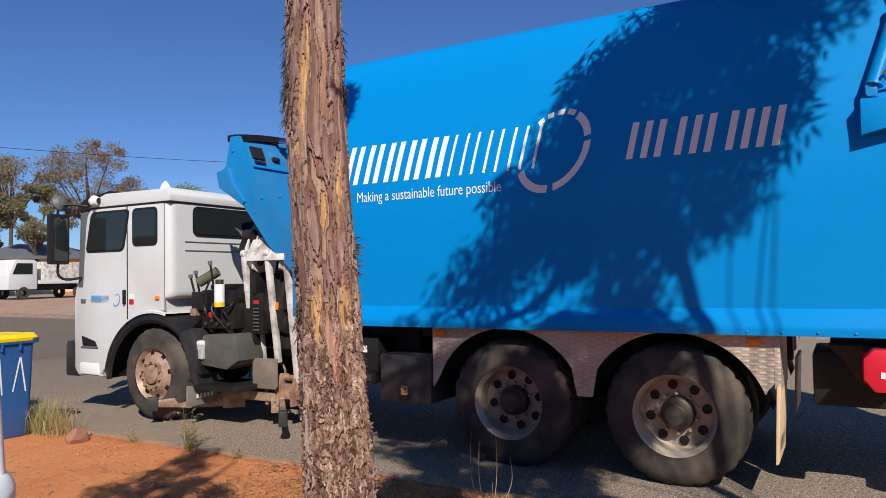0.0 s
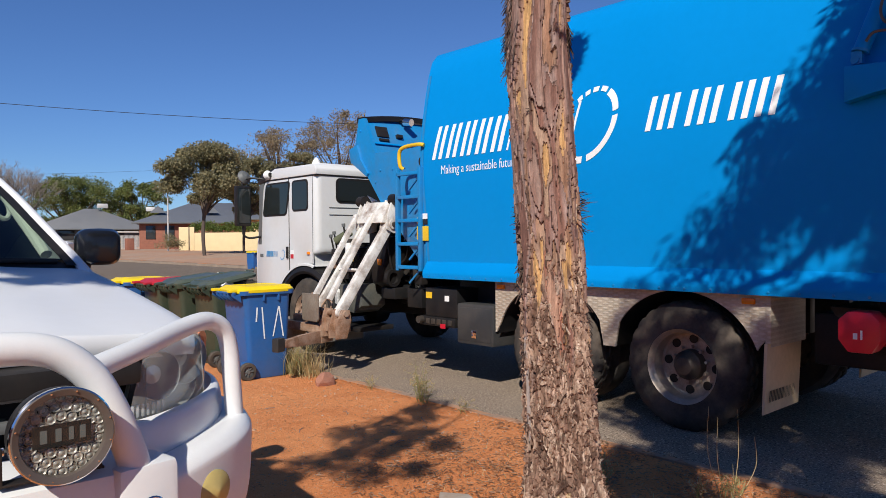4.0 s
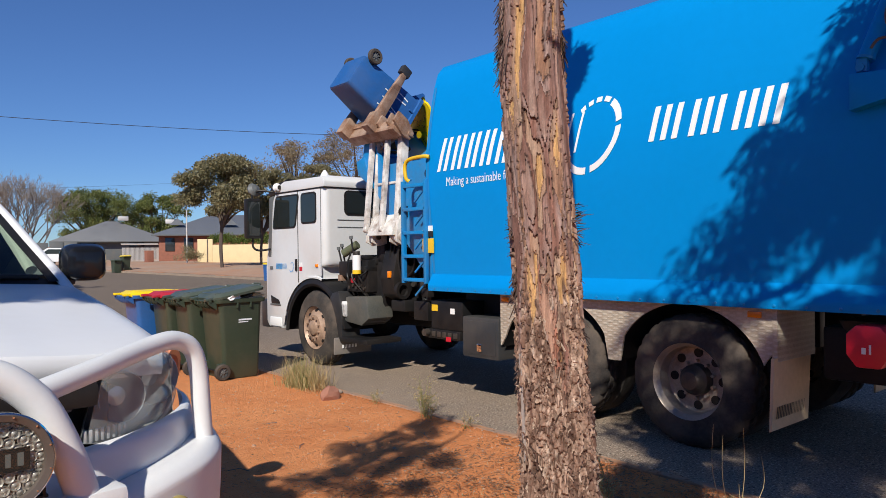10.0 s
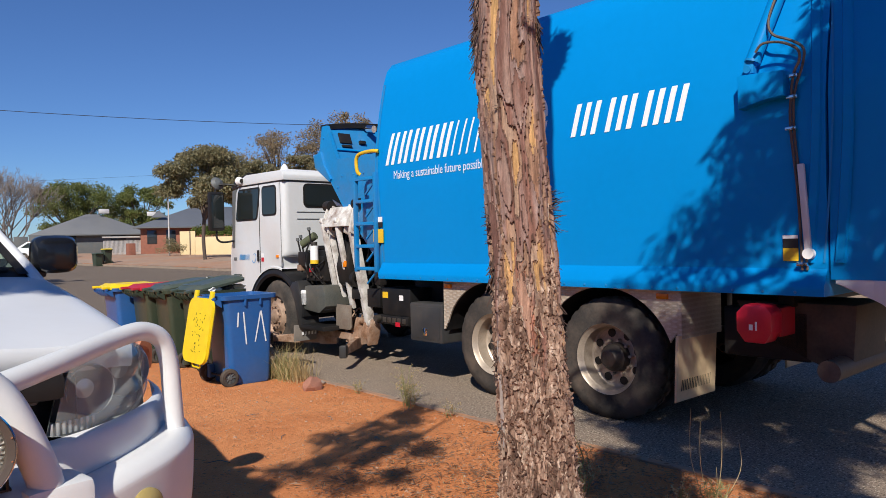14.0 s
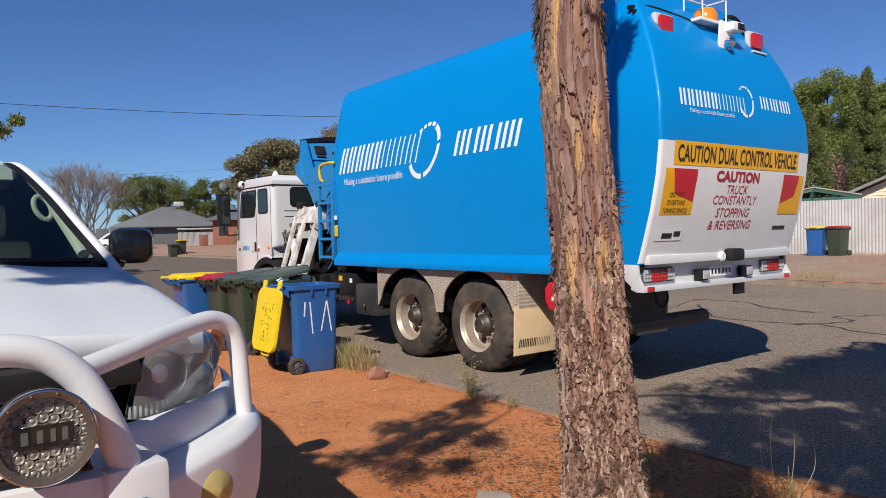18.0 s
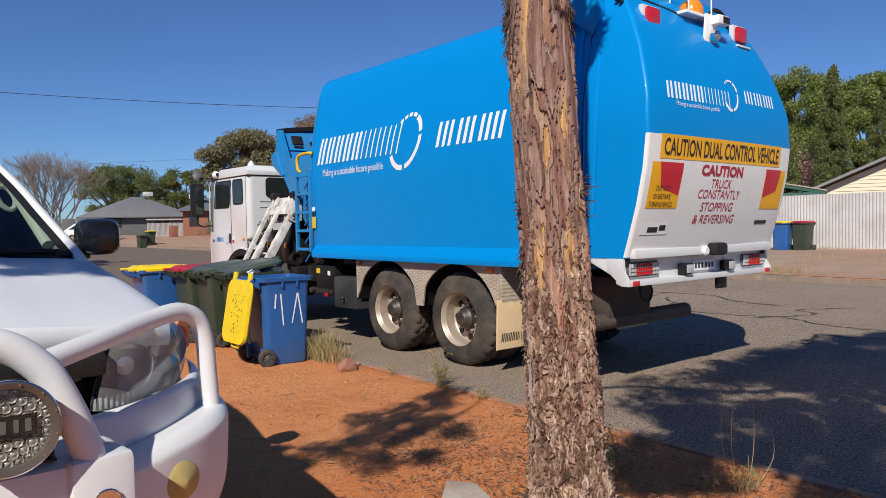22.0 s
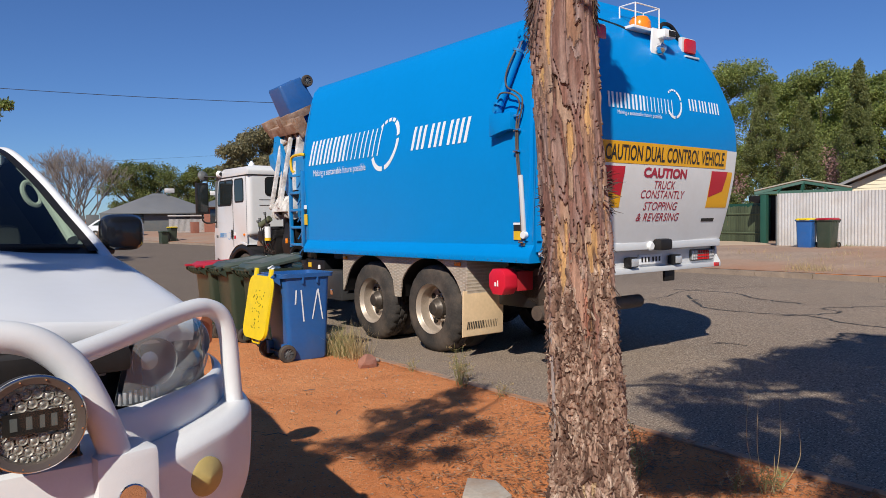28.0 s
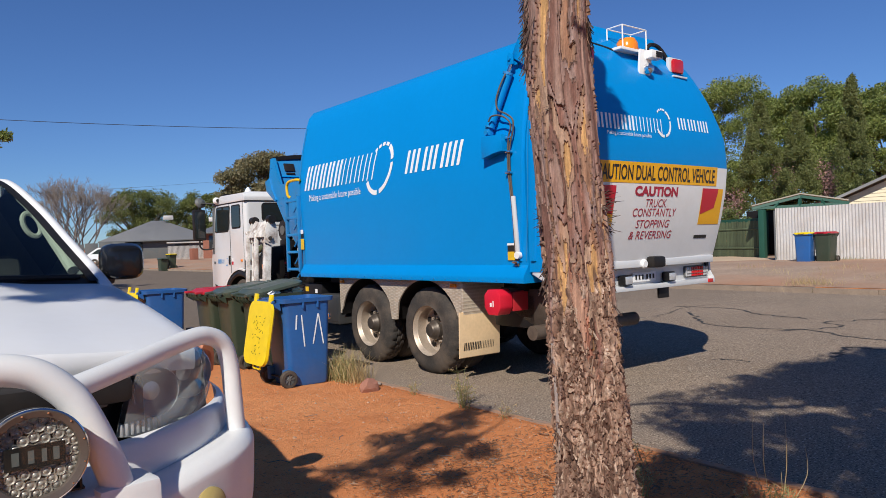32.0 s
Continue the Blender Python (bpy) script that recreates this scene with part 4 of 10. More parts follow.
for s in (-1, 1):
    bm = bmesh.new()
    prism(bm, guard_poly(2.32, 5.01, 1.125), "x", s * 1.245, s * 1.225)
    part("mudguard", bm, M_CHECK, truck, "dusty aluminium checker-plate mudguard")
    bm = bmesh.new()
    for y in (3.00, 4.32):
        rows = [[(s * x, y - 0.67 * math.cos(radians(a)), 0.5 + 0.64 * math.sin(radians(a))) for a in range(10, 171, 10)] for x in (0.62, 1.235)]
        ring_faces(bm, rows, closed=False, caps=False)
    part("wheel_arch", bm, M_BLACK, truck)
bm = bmesh.new()
box(bm, -1.25, -0.62, 2.28, 2.32, 0.75, 1.125, 0.004)
part("guard_return", bm, M_CHECK, truck)
for s in (-1, 1):
    bm = bmesh.new()
    prism(bm, [(2.305, 0.78), (2.28, 0.78), (2.305, 0.27), (2.325, 0.26)], "x", *sorted((s * 1.30, s * 0.70)), bev=0.003)
    part("mudflap", bm, M_FLAP, truck, "dusty tan rubber mudflap")
slant_bars("flap_bar", mark_widths(0.46, 5, 9), -1.25, 0.35, 0.085, 0.15, lambda px, pz: (px, 2.274 + 0.049 * (0.78 - pz), pz), M_INK, truck)
for y in (2.44, 4.93):
    bm = bmesh.new()
    box(bm, -1.265, -1.243, y - 0.05, y + 0.05, 1.055, 1.10, 0.008)
    part("side_marker", bm, M_AMBER, truck, "amber marker lamp")
# boxes and gear under the body
bm = bmesh.new()
box(bm, -1.27, -0.80, 5.02, 5.55, 0.46, 0.88, 0.025)
box(bm, -1.275, -1.262, 5.06, 5.51, 0.50, 0.84, 0.004)
part("toolbox", bm, M_GREYBOX, truck, "dark grey plastic toolbox")
bm = bmesh.new()
box(bm, -1.285, -1.272, 5.25, 5.32, 0.53, 0.61, 0.005)
part("toolbox_latch", bm, M_CHROME, truck)
bm = bmesh.new()
box(bm, -1.22, -0.75, 5.60, 6.12, 0.70, 1.02, 0.02)
box(bm, -1.24, -0.7, 5.62, 6.2, 0.60, 0.70, 0.01)
part("battery_box", bm, M_BLACK, truck)
decal("caution_label", 6.0, 6.1, 0.90, 0.97, [M_YELPAINT], -1.222)
decal("grey_label", 5.72, 5.79, 0.88, 0.94, [M_SIGNWHITE], -1.222)
bm = bmesh.new()
for i in range(5):
    box(bm, -1.25, -1.22, 5.66 + i * 0.09, 5.72 + i * 0.09, 0.62, 0.68, 0.006)
cyl(bm, (-1.3, 6.15, 0.66), (-1.22, 6.15, 0.66), 0.04)
part("valve_row", bm, M_HUB, truck)
decal("red_tag", 5.75, 5.83, 0.585, 0.635, [M_SIGNRED], -1.252)
bm = bmesh.new()
prism(bm, [(1.74, 1.06), (1.80, 1.0), (1.80, 0.87), (1.74, 0.79), (1.60, 0.79), (1.55, 0.87), (1.55, 1.0), (1.60, 1.06)], "x", -1.36, -1.18, 0.02)
part("extinguisher_box", bm, M_RED, truck, "red plastic extinguisher box")
bm = bmesh.new()
box(bm, -1.364, -1.359, 1.65, 1.662, 0.88, 0.94, 0.0)
box(bm, -1.364, -1.359, 1.68, 1.705, 0.88, 0.92, 0.0)
part("box_print", bm, M_SIGNWHITE, truck)
bm = bmesh.new()
box(bm, -1.17, -0.1, 1.56, 1.80, 0.82, 1.03, 0.02)
part("extinguisher_crate", bm, M_REDP, truck)
part("rear_crossbox", made(box, -0.95, -0.25, 1.45, 2.1, 0.62, 1.0, 0.03), M_BLACK, truck)
bm = bmesh.new()
prism(bm, [(1.15, 1.05), (2.0, 1.05), (1.85, 0.80), (1.45, 0.64), (1.29, 0.56), (1.18, 0.59)], "x", -0.95, -0.30, 0.02)
part("underrun_bracket", bm, M_UNDER, truck)
part("underrun_bar", made(tube, [(-1.22, 1.24, 0.625), (0.42, 1.24, 0.625)], 0.074, 18), M_UBAR, truck)
# rear bar and lamps
bm = bmesh.new()
prism(bm, [(1.18, 1.30), (1.18, 1.21), (0.95, 1.125), (0.80, 1.02), (0.80, 1.30)], "x", -1.255, 1.255, 0.01)
part("rear_bar", bm, M_WHITE, truck, "white steel rear bar")
part("rear_step", made(box, -1.20, 1.20, 0.70, 0.798, 1.235, 1.315, 0.012), M_WHITE, truck)
bm = bmesh.new()
prism(bm, [(0.86, 1.055), (0.86, 1.02), (0.80, 0.998), (0.725, 0.998), (0.725, 1.05)], "x", -1.258, 1.258, 0.008)
part("lower_lip", bm, M_WHITE, truck)
for s in (-1, 1):
    bm = bmesh.new()
    prism(bm, [(0.955, 1.13), (0.80, 1.0), (0.73, 1.0), (0.73, 1.06), (0.78, 1.13), (0.78, 1.24), (0.955, 1.24)], "x", *sorted((s * 1.259, s * 1.235)), bev=0.004)
    part("bar_end", bm, M_WHITE, truck)
    part("end_socket", made(box, s * 1.19 - 0.03, s * 1.19 + 0.03, 0.775, 0.80, 1.17, 1.235, 0.012), M_BLACK, truck)
    lamp = part("tail_lamp", made(box, s * 0.97 - 0.225, s * 0.97 + 0.225, 0.78, 0.805, 1.075, 1.205, 0.02), M_GREY, truck, "rear lamp cluster")
    part("red_lens", made(box, s * 0.97 - 0.10, s * 0.97 + 0.10, 0.768, 0.782, 1.088, 1.192, 0.01), M_DIAMETAL, lamp)
    for o in (-0.16, 0.16):
        part("clear_lens", made(box, s * 0.97 + o - 0.055, s * 0.97 + o + 0.055, 0.768, 0.782, 1.088, 1.192, 0.01), M_LENSCLEAR, lamp)
    for k in range(13):
        xx = s * 0.97 - 0.21 + 0.035 * k
        part("lens_rib", made(box, xx - 0.005, xx + 0.005, 0.762, 0.77, 1.09, 1.19, 0), M_LENSCLEAR if abs(k - 6) > 3 else M_DIAMETAL, lamp)
    for zz in (1.12, 1.155):
        part("lens_rib", made(box, s * 0.97 - 0.21, s * 0.97 + 0.21, 0.761, 0.769, zz - 0.003, zz + 0.003, 0), M_GREY, lamp)
    part("red_reflector", made(box, s * 1.16 - 0.045, s * 1.16 + 0.045, 0.712, 0.74, 1.004, 1.046, 0.004), M_DIAMETAL, truck)
plate = part("number_plate", made(box, -0.19, 0.20, 0.775, 0.79, 1.08, 1.18, 0.004), M_SIGNWHITE, truck, "white number plate with dark bars")
for i in range(6):
    part("plate_bar", made(box, -0.155 + i * 0.055 + (0.02 if i > 2 else 0), -0.13 + i * 0.055 + (0.02 if i > 2 else 0), 0.770, 0.774, 1.105, 1.155, 0), M_INK, plate)
for x in (-0.36, 0.39):
    wl = part("work_light", made(box, x - 0.07, x + 0.07, 0.70, 0.79, 1.06, 1.165, 0.02), M_BLACK, truck)
    part("lens", made(box, x - 0.055, x + 0.055, 0.692, 0.702, 1.072, 1.152, 0.006), M_LENSCLEAR, wl)
part("camera_box", made(box, -0.06, 0.15, 0.60, 0.72, 1.225, 1.345, 0.035), M_BLACK, truck)
for x in (-0.11, 0.20):
    part("step_mount", made(lathe, [(0.0, 0.03), (0.035, 0.03), (0.05, 0.015), (0.05, 0.0)], (x, 0.70, 1.27), (0, -1, 0), 18), M_SIGNWHITE, truck)
part("trailer_plug", made(box, 0.26, 0.44, 0.78, 0.81, 0.88, 1.0, 0.01), M_BLACK, truck)
bm = bmesh.new()
tube(bm, smooth_path([(-0.86, 0.9, 1.0), (-0.86, 0.88, 0.88), (-0.78, 0.86, 0.84), (-0.70, 0.88, 0.92), (-0.72, 0.9, 1.0)], 5), 0.012)
part("trailer_lead", bm, M_BLACK, truck)
# roof lamps and beacon at the back
for s, up in ((-0.78, -0.05), (0.76, 0.02)):
    bm = bmesh.new()
    box(bm, s - 0.125, s + 0.125, 0.815, 0.86, 3.30 + up, 3.52 + up, 0.008)
    box(bm, s - 0.13, s + 0.13, 0.76, 0.86, 3.29 + up, 3.31 + up, 0.004)
    lamp = part("roof_lamp", bm, M_WHITE, truck, "white-framed red roof lamp")
    part("red_lens", made(box, s - 0.10, s + 0.10, 0.775, 0.82, 3.345 + up, 3.50 + up, 0.03), M_DIAMETAL, lamp)
    part("lamp_bracket", made(box, s - 0.05, s + 0.05, 0.85, 1.0, 3.38 + up, 3.44 + up, 0.006), M_BLACK, lamp)
bm = bmesh.new()
box(bm, -0.26, 0.27, 0.78, 1.04, 3.50, 3.53, 0.006)
for x in (-0.20, 0.20):
    for y in (0.80, 1.0):
        cyl(bm, (x, y, 3.53), (x, y, 3.76), 0.008, seg=8)
for a, b in (((-0.20, 0.80), (0.20, 0.80)), ((0.20, 0.80), (0.20, 1.0)), ((0.20, 1.0), (-0.20, 1.0)), ((-0.20, 1.0), (-0.20, 0.80))):
    cyl(bm, (*a, 3.76), (*b, 3.76), 0.008, seg=8)
part("beacon_guard", bm, M_SIGNWHITE, truck, "white wire guard and tray")
bm = bmesh.new()
lathe(bm, [(0.12, 0), (0.12, 0.02), (0.115, 0.08), (0.085, 0.13), (0.0, 0.15)], (0, 0.90, 3.53), (0, 0, 1), 24)
part("beacon", bm, M_AMBER, truck, "amber warning beacon")
bm = bmesh.new()
prism(bm, [(-0.02, 3.21), (0.17, 3.21), (0.23, 3.53), (0.02, 3.53)], "y", 0.745, 0.77, 0.006)
part("camera_bracket", bm, M_SIGNWHITE, truck)
cam_box = part("rear_camera", made(box, 0.10, 0.30, 0.66, 0.76, 3.43, 3.52, 0.02), M_SIGNWHITE, truck)
part("camera_front", made(box, 0.17, 0.28, 0.652, 0.662, 3.445, 3.505, 0.006), M_BLACK, cam_box)
part("camera_lens", made(lathe, [(0.0, 0.0), (0.055, 0.01), (0.055, 0.06), (0.03, 0.085), (0, 0.09)], (0.10, 0.745, 3.32), (0.1, -1, 0), 18), M_CHROME, truck)
for pts, r in (([(0.3, 0.9, 3.5), (0.42, 0.92, 3.66), (0.60, 0.92, 3.66), (0.72, 0.88, 3.5)], 0.022), ([(0.3, 0.94, 3.48), (0.45, 0.96, 3.61), (0.60, 0.96, 3.60), (0.74, 0.9, 3.48)], 0.016), ([(0.24, 0.86, 3.42), (0.4, 0.86, 3.40), (0.55, 0.87, 3.40), (0.68, 0.86, 3.36)], 0.016), ([(-1.06, 0.98, 3.52), (-0.8, 0.96, 3.56), (-0.4, 0.93, 3.53), (-0.24, 0.9, 3.50)], 0.024), ([(-1.06, 0.94, 3.48), (-0.9, 0.93, 3.50), (-0.5, 0.92, 3.47), (-0.26, 0.9, 3.46)], 0.016)):
    part("roof_hose", made(tube, smooth_path(pts, 5), r, 8), M_BLACK, truck)
bm = bmesh.new()
prism(bm, [(1.35, 3.62), (1.02, 3.40), (0.98, 3.48), (1.20, 3.86), (1.35, 3.86)], "x", -0.62, 0.9, 0.02)
part("roof_cowl", bm, M_BLUE, truck, "blue raised cover along the top of the rear door")


# ---- wheels ----
M_DISC = mat("grimy_wheel_disc", (0.46, 0.38, 0.31), 0.5, metal=0.3, var=0.2, scale=8, dirt=(0.10, 0.07, 0.05), dirt_amt=0.5, dscale=6)
def wheel(y, x_out, front, side):
    """Tyre and rim at an axle end; x_out is the outer face."""
    w = new("wheel")
    w.parent = truck
    tagged(w, "dusty truck wheel with worn tyre")
    w.matrix_basis = pose(x_out, y, 0.52)
    s = side
    def ty(bm):
        prof = [(0.30, 0.01, 0), (0.33, 0.0, 0), (0.40, 0.012, 0), (0.45, 0.0, 0), (0.487, -0.02, 1), (0.512, -0.045, 1), (0.522, -0.06, 2), (0.522, -0.105, 2), (0.505, -0.11, 0), (0.505, -0.12, 0), (0.522, -0.125, 3), (0.522, -0.17, 3), (0.505, -0.175, 0), (0.505, -0.185, 0), (0.522, -0.19, 2), (0.515, -0.24, 2), (0.47, -0.275, 0), (0.30, -0.27, 0)]
        n, rings = 104, []
        for r, h, kind in prof:
            ring = []
            for k in range(n):
                cut = kind and (k + (2 if kind == 3 else 0)) % 4 == 0
                rr = r - (0.016 if cut and kind > 1 else 0.008 if cut else 0)
                a = 2 * math.pi * k / n
                ring.append((h * s, rr * math.cos(a), rr * math.sin(a)))
            rings.append(ring)
        ring_faces(bm, rings, caps=False)
    part("tyre", made(ty), M_TYRE, w)
    if not front:
        def ty2(bm):
            lathe(bm, [(0.30, -0.33 * s), (0.45, -0.32 * s), (0.51, -0.36 * s), (0.52, -0.42 * s), (0.52, -0.54 * s), (0.48, -0.6 * s), (0.3, -0.6 * s)], (0, 0, 0), (1, 0, 0), 40)
        part("inner_tyre", made(ty2), M_TYRE, w)
    if front:
        prof = [(0.30, -0.02 * s), (0.297, 0.004 * s), (0.285, -0.01 * s), (0.26, -0.045 * s), (0.22, -0.02 * s), (0.18, 0.015 * s), (0.12, 0.02 * s), (0.115, 0.0), (0.0, 0.0)]
    else:
        prof = [(0.31, -0.03 * s), (0.305, 0.004 * s), (0.29, -0.01 * s), (0.282, -0.03 * s), (0.270, -0.045 * s), (0.264, -0.16 * s), (0.25, -0.175 * s)]
    part("rim", made(lathe, prof, (0, 0, 0), (1, 0, 0), 48), M_RIMF if front else M_RIM, w)
    if not front:
        part("rim_disc", made(lathe, [(0.25, -0.175 * s), (0.235, -0.178 * s), (0.20, -0.170 * s), (0.15, -0.165 * s), (0.13, -0.17 * s), (0.0, -0.17 * s)], (0, 0, 0), (1, 0, 0), 48), M_DISC, w)
    d = 0.005 * s if front else -0.163 * s
    for k in range(8):
        a = 2 * math.pi * k / 8
        ry, rz = (0.232 if front else 0.208) * math.cos(a), (0.232 if front else 0.208) * math.sin(a)
        dd = -0.03 * s if front else -0.17 * s
        part("rim_hole", made(cyl, (dd - 0.01, ry, rz), (dd + 0.012, ry, rz), 0.026 if front else 0.036, seg=14), M_BLACK, w)
    for k in range(10):
        a = 2 * math.pi * (k + 0.5) / 10
        ry, rz = 0.148 * math.cos(a), 0.148 * math.sin(a)
        part("wheel_nut", made(cyl, (d, ry, rz), (d + 0.045 * s, ry, rz), 0.014, seg=6), M_DISC if not front else M_RIMF, w)
    hub = [(0.125, -0.17 * s), (0.118, -0.09 * s), (0.095, -0.07 * s), (0.085, -0.035 * s), (0.07, -0.02 * s), (0.0, -0.015 * s)] if not front else [(0.115, 0.0), (0.1, 0.04 * s), (0.06, 0.06 * s), (0.0, 0.065 * s)]
    part("hub_cap", made(lathe, hub, (0, 0, 0), (1, 0, 0), 20), M_HUB if not front else M_RIMF, w)
    return w


WHEELS = []
for y in (3.00, 4.32, 8.67):
    for s in (-1, 1):
        WHEELS.append((wheel(y, s * (1.215 if y < 8 else 1.20), y > 8, s), s * (1.215 if y < 8 else 1.20), y))

# ---- cab ----
def cab_profile():
    pts = [(8.50, 1.22), (8.50, 2.59), (9.55, 2.58), (9.72, 2.52), (9.86, 2.38), (10.04, 1.78), (10.09, 1.35), (10.11, 0.52), (10.02, 0.44), (9.56, 0.44), (9.53, 0.62)]
    for a in range(15, 104, 8):
        pts.append((8.67 + 0.85 * math.cos(radians(a)), 0.42 + 0.80 * math.sin(radians(a))))
    return pts


cab = part("cab", made(prism, cab_profile(), "x", -1.2, 1.2, 0.035), M_WHITE, truck, "white cab with dark windows and two side doors")
bm = bmesh.new()
prism(bm, [(8.46, 2.56), (8.56, 2.635), (9.5, 2.63), (9.68, 2.55)], "x", -1.06, 1.06, 0.03)
part("roof_cap", bm, M_WHITE, cab)
part("roof_skin", made(prism, [(8.375, 2.455), (8.375, 2.535), (8.44, 2.60), (9.50, 2.61), (9.70, 2.545), (9.80, 2.455)], "x", -1.212, 1.212, 0.018), M_WHITE, cab, "white roof panel with a crisp drip edge")
part("drip_line", made(box, -1.206, 1.206, 8.386, 9.79, 2.438, 2.454, 0.003), M_BLACK, cab)


def rr_box(w, y, z0, z1, r):
    """A rounded rectangle across the truck at one y."""
    pts = []
    for cx, cz, a0 in ((w - r, z1 - r, 0), (-w + r, z1 - r, 90), (-w + r, z0 + r, 180), (w - r, z0 + r, 270)):
        for k in range(5):
            a = radians(a0 + 22.5 * k)
            pts.append((cx + r * math.cos(a), y, cz + r * math.sin(a)))
    return pts


def flat_panel(name, poly, x, th, material, parent, label="", bev=0.0):
    return part(name, made(prism, poly, "x", x - th, x, bev), material, parent, label)


def rounded(y0, y1, z0, z1, r=0.05, skew=0.0):
    pts = []
    for cy, cz, a0 in ((y1 - r, z1 - r, 0), (y0 + r, z1 - r, 90), (y0 + r, z0 + r, 180), (y1 - r, z0 + r, 270)):
        for k in range(4):
            a = radians(a0 + 30 * k)
            yy, zz = cy + r * math.cos(a), cz + r * math.sin(a)
            pts.append((yy - skew * (zz - z0), zz))
    return pts


for nm, y0, y1, z0, z1, sk in (("door_window", 9.20, 9.86, 1.94, 2.38, 0.22), ("rear_door_window", 8.62, 9.0, 1.99, 2.38, 0.0)):
    flat_panel("window_seal", rounded(y0 - 0.025, y1 + 0.025, z0 - 0.025, z1 + 0.025, 0.06, sk), -1.198, 0.006, M_BLACK, cab)
    flat_panel(nm, rounded(y0, y1, z0, z1, 0.05, sk), -1.203, 0.005, M_GLASS, cab, "dark cab window")
    flat_panel(nm, rounded(y0, y1, z0, z1, 0.05, sk), 1.208, 0.006, M_GLASS, cab)
flat_panel("door_seam", [(9.10, 1.05), (9.115, 1.05), (9.125, 2.46), (9.11, 2.46)], -1.1985, 0.005, M_BLACK, cab)
flat_panel("door_seam", [(8.48, 1.2), (8.49, 1.2), (8.49, 2.46), (8.48, 2.46)], -1.1985, 0.003, M_GREY, cab)
flat_panel("door_seam", [(8.48, 2.455), (9.75, 2.455), (9.75, 2.465), (8.48, 2.465)], -1.1985, 0.003, M_GREY, cab)
bm = bmesh.new()
ring_faces(bm, [rr_box(w, y, z0, z1, r) for y, w, z0, z1, r in ((8.52, 1.2, 1.36, 2.585, 0.03), (8.46, 1.195, 1.365, 2.58, 0.04), (8.42, 1.175, 1.375, 2.565, 0.06), (8.40, 1.145, 1.40, 2.54, 0.08), (8.395, 1.10, 1.44, 2.50, 0.08))])
part("cab_back", bm, M_WHITE, cab, "white rounded back wall of the cab", 60)
part("back_seal", made(prism, [(x, z) for x, z in rounded(-0.88, 0.88, 2.07, 2.42, 0.07)], "y", 8.388, 8.397), M_BLACK, cab)
part("back_window", made(prism, [(x, z) for x, z in rounded(-0.85, 0.85, 2.10, 2.39, 0.05)], "y", 8.380, 8.387), M_GLASS, cab, "dark rear window of the cab")
for zz in (1.90, 2.00):
    part("cab_groove", made(box, -0.99, 0.99, 8.388, 8.397, zz, zz + 0.012, 0.003), M_GREY, cab)
part("door_handle", made(box, -1.225, -1.195, 9.135, 9.175, 1.30, 1.47, 0.01), M_BLACK, cab)
decal("warning_label", 9.0, 9.08, 1.30, 1.42, [M_SIGNWHITE, M_SIGNRED], -1.2, cab)
part("side_marker", made(box, -1.22, -1.198, 8.56, 8.62, 1.36, 1.40, 0.006), M_AMBER, cab)
slant_bars("mark_bar", [(w * 0.8, g * 0.6) for w, g in mark_widths(0.50)], -9.78, 1.32, 0.085, 0.2, lambda py, pz: (-1.206, -py, pz), M_LOGOBLUE, cab)
part("door_ring", ring_mark(-9.30, 1.35, 0.06, 0.075, lambda py, pz: (-1.206, -py, pz)), M_LOGOBLUE, cab)
part("door_badge", made(box, -1.207, -1.199, 9.88, 9.97, 1.31, 1.36, 0.004), M_GREY, cab)
# roof lights, spotlight, antenna
for x in (-0.98, 0.98):
    part("roof_light", made(lathe, [(0.07, 0), (0.065, 0.04), (0.045, 0.09), (0.015, 0.13), (0, 0.135)], (x, 8.73, 2.59), (0, 0, 1), 16), M_SIGNWHITE, cab, "white marker light on the roof")
bm = bmesh.new()
lathe(bm, [(0.0, -0.07), (0.05, -0.05), (0.07, 0.0), (0.05, 0.05), (0.0, 0.07)], (-1.23, 9.67, 2.53), (0, 1, 0), 14)
part("spot_mirror", bm, M_SIGNWHITE, cab)
bm = bmesh.new()
lathe(bm, [(0.0, 0.0), (0.03, 0.008), (0.035, 0.0)], (-1.23, 9.59, 2.53), (0, -1, 0), 12)
part("spot_glass", bm, M_BLACK, cab)
bm = bmesh.new()
prism(bm, [(9.62, 2.54), (9.55, 2.66), (10.05, 2.58), (10.2, 2.46), (10.1, 2.42)], "x", -1.12, 1.12, 0.01)
part("sun_visor", bm, M_BLACK, cab)
bm = bmesh.new()
prism(bm, [(9.93, 1.5), (10.02, 1.5), (9.98, 2.4), (9.86, 2.42)], "x", -1.205, -1.12, 0.01)
part("corner_pillar", bm, M_GREY, cab)
bm = bmesh.new()
tube(bm, smooth_path([(-1.2, 9.85, 2.48), (-1.36, 9.98, 2.50), (-1.44, 10.05, 2.45), (-1.44, 10.05, 2.3)], 4), 0.016)
part("mirror_arm", bm, M_BLACK, cab)
bm = bmesh.new()
tube(bm, smooth_path([(-1.2, 9.95, 1.62), (-1.36, 10.02, 1.6), (-1.44, 10.05, 1.66), (-1.44, 10.05, 1.8)], 4), 0.016)
part("mirror_arm", bm, M_BLACK, cab)
mir = part("wing_mirror", made(box, -1.57, -1.33, 9.99, 10.09, 1.78, 2.38, 0.03), M_BLACK, cab, "tall black wing mirror")
part("mirror_glass", made(box, -1.545, -1.355, 9.983, 9.992, 1.82, 2.34, 0.01), M_GLASS, mir)
bm = bmesh.new()
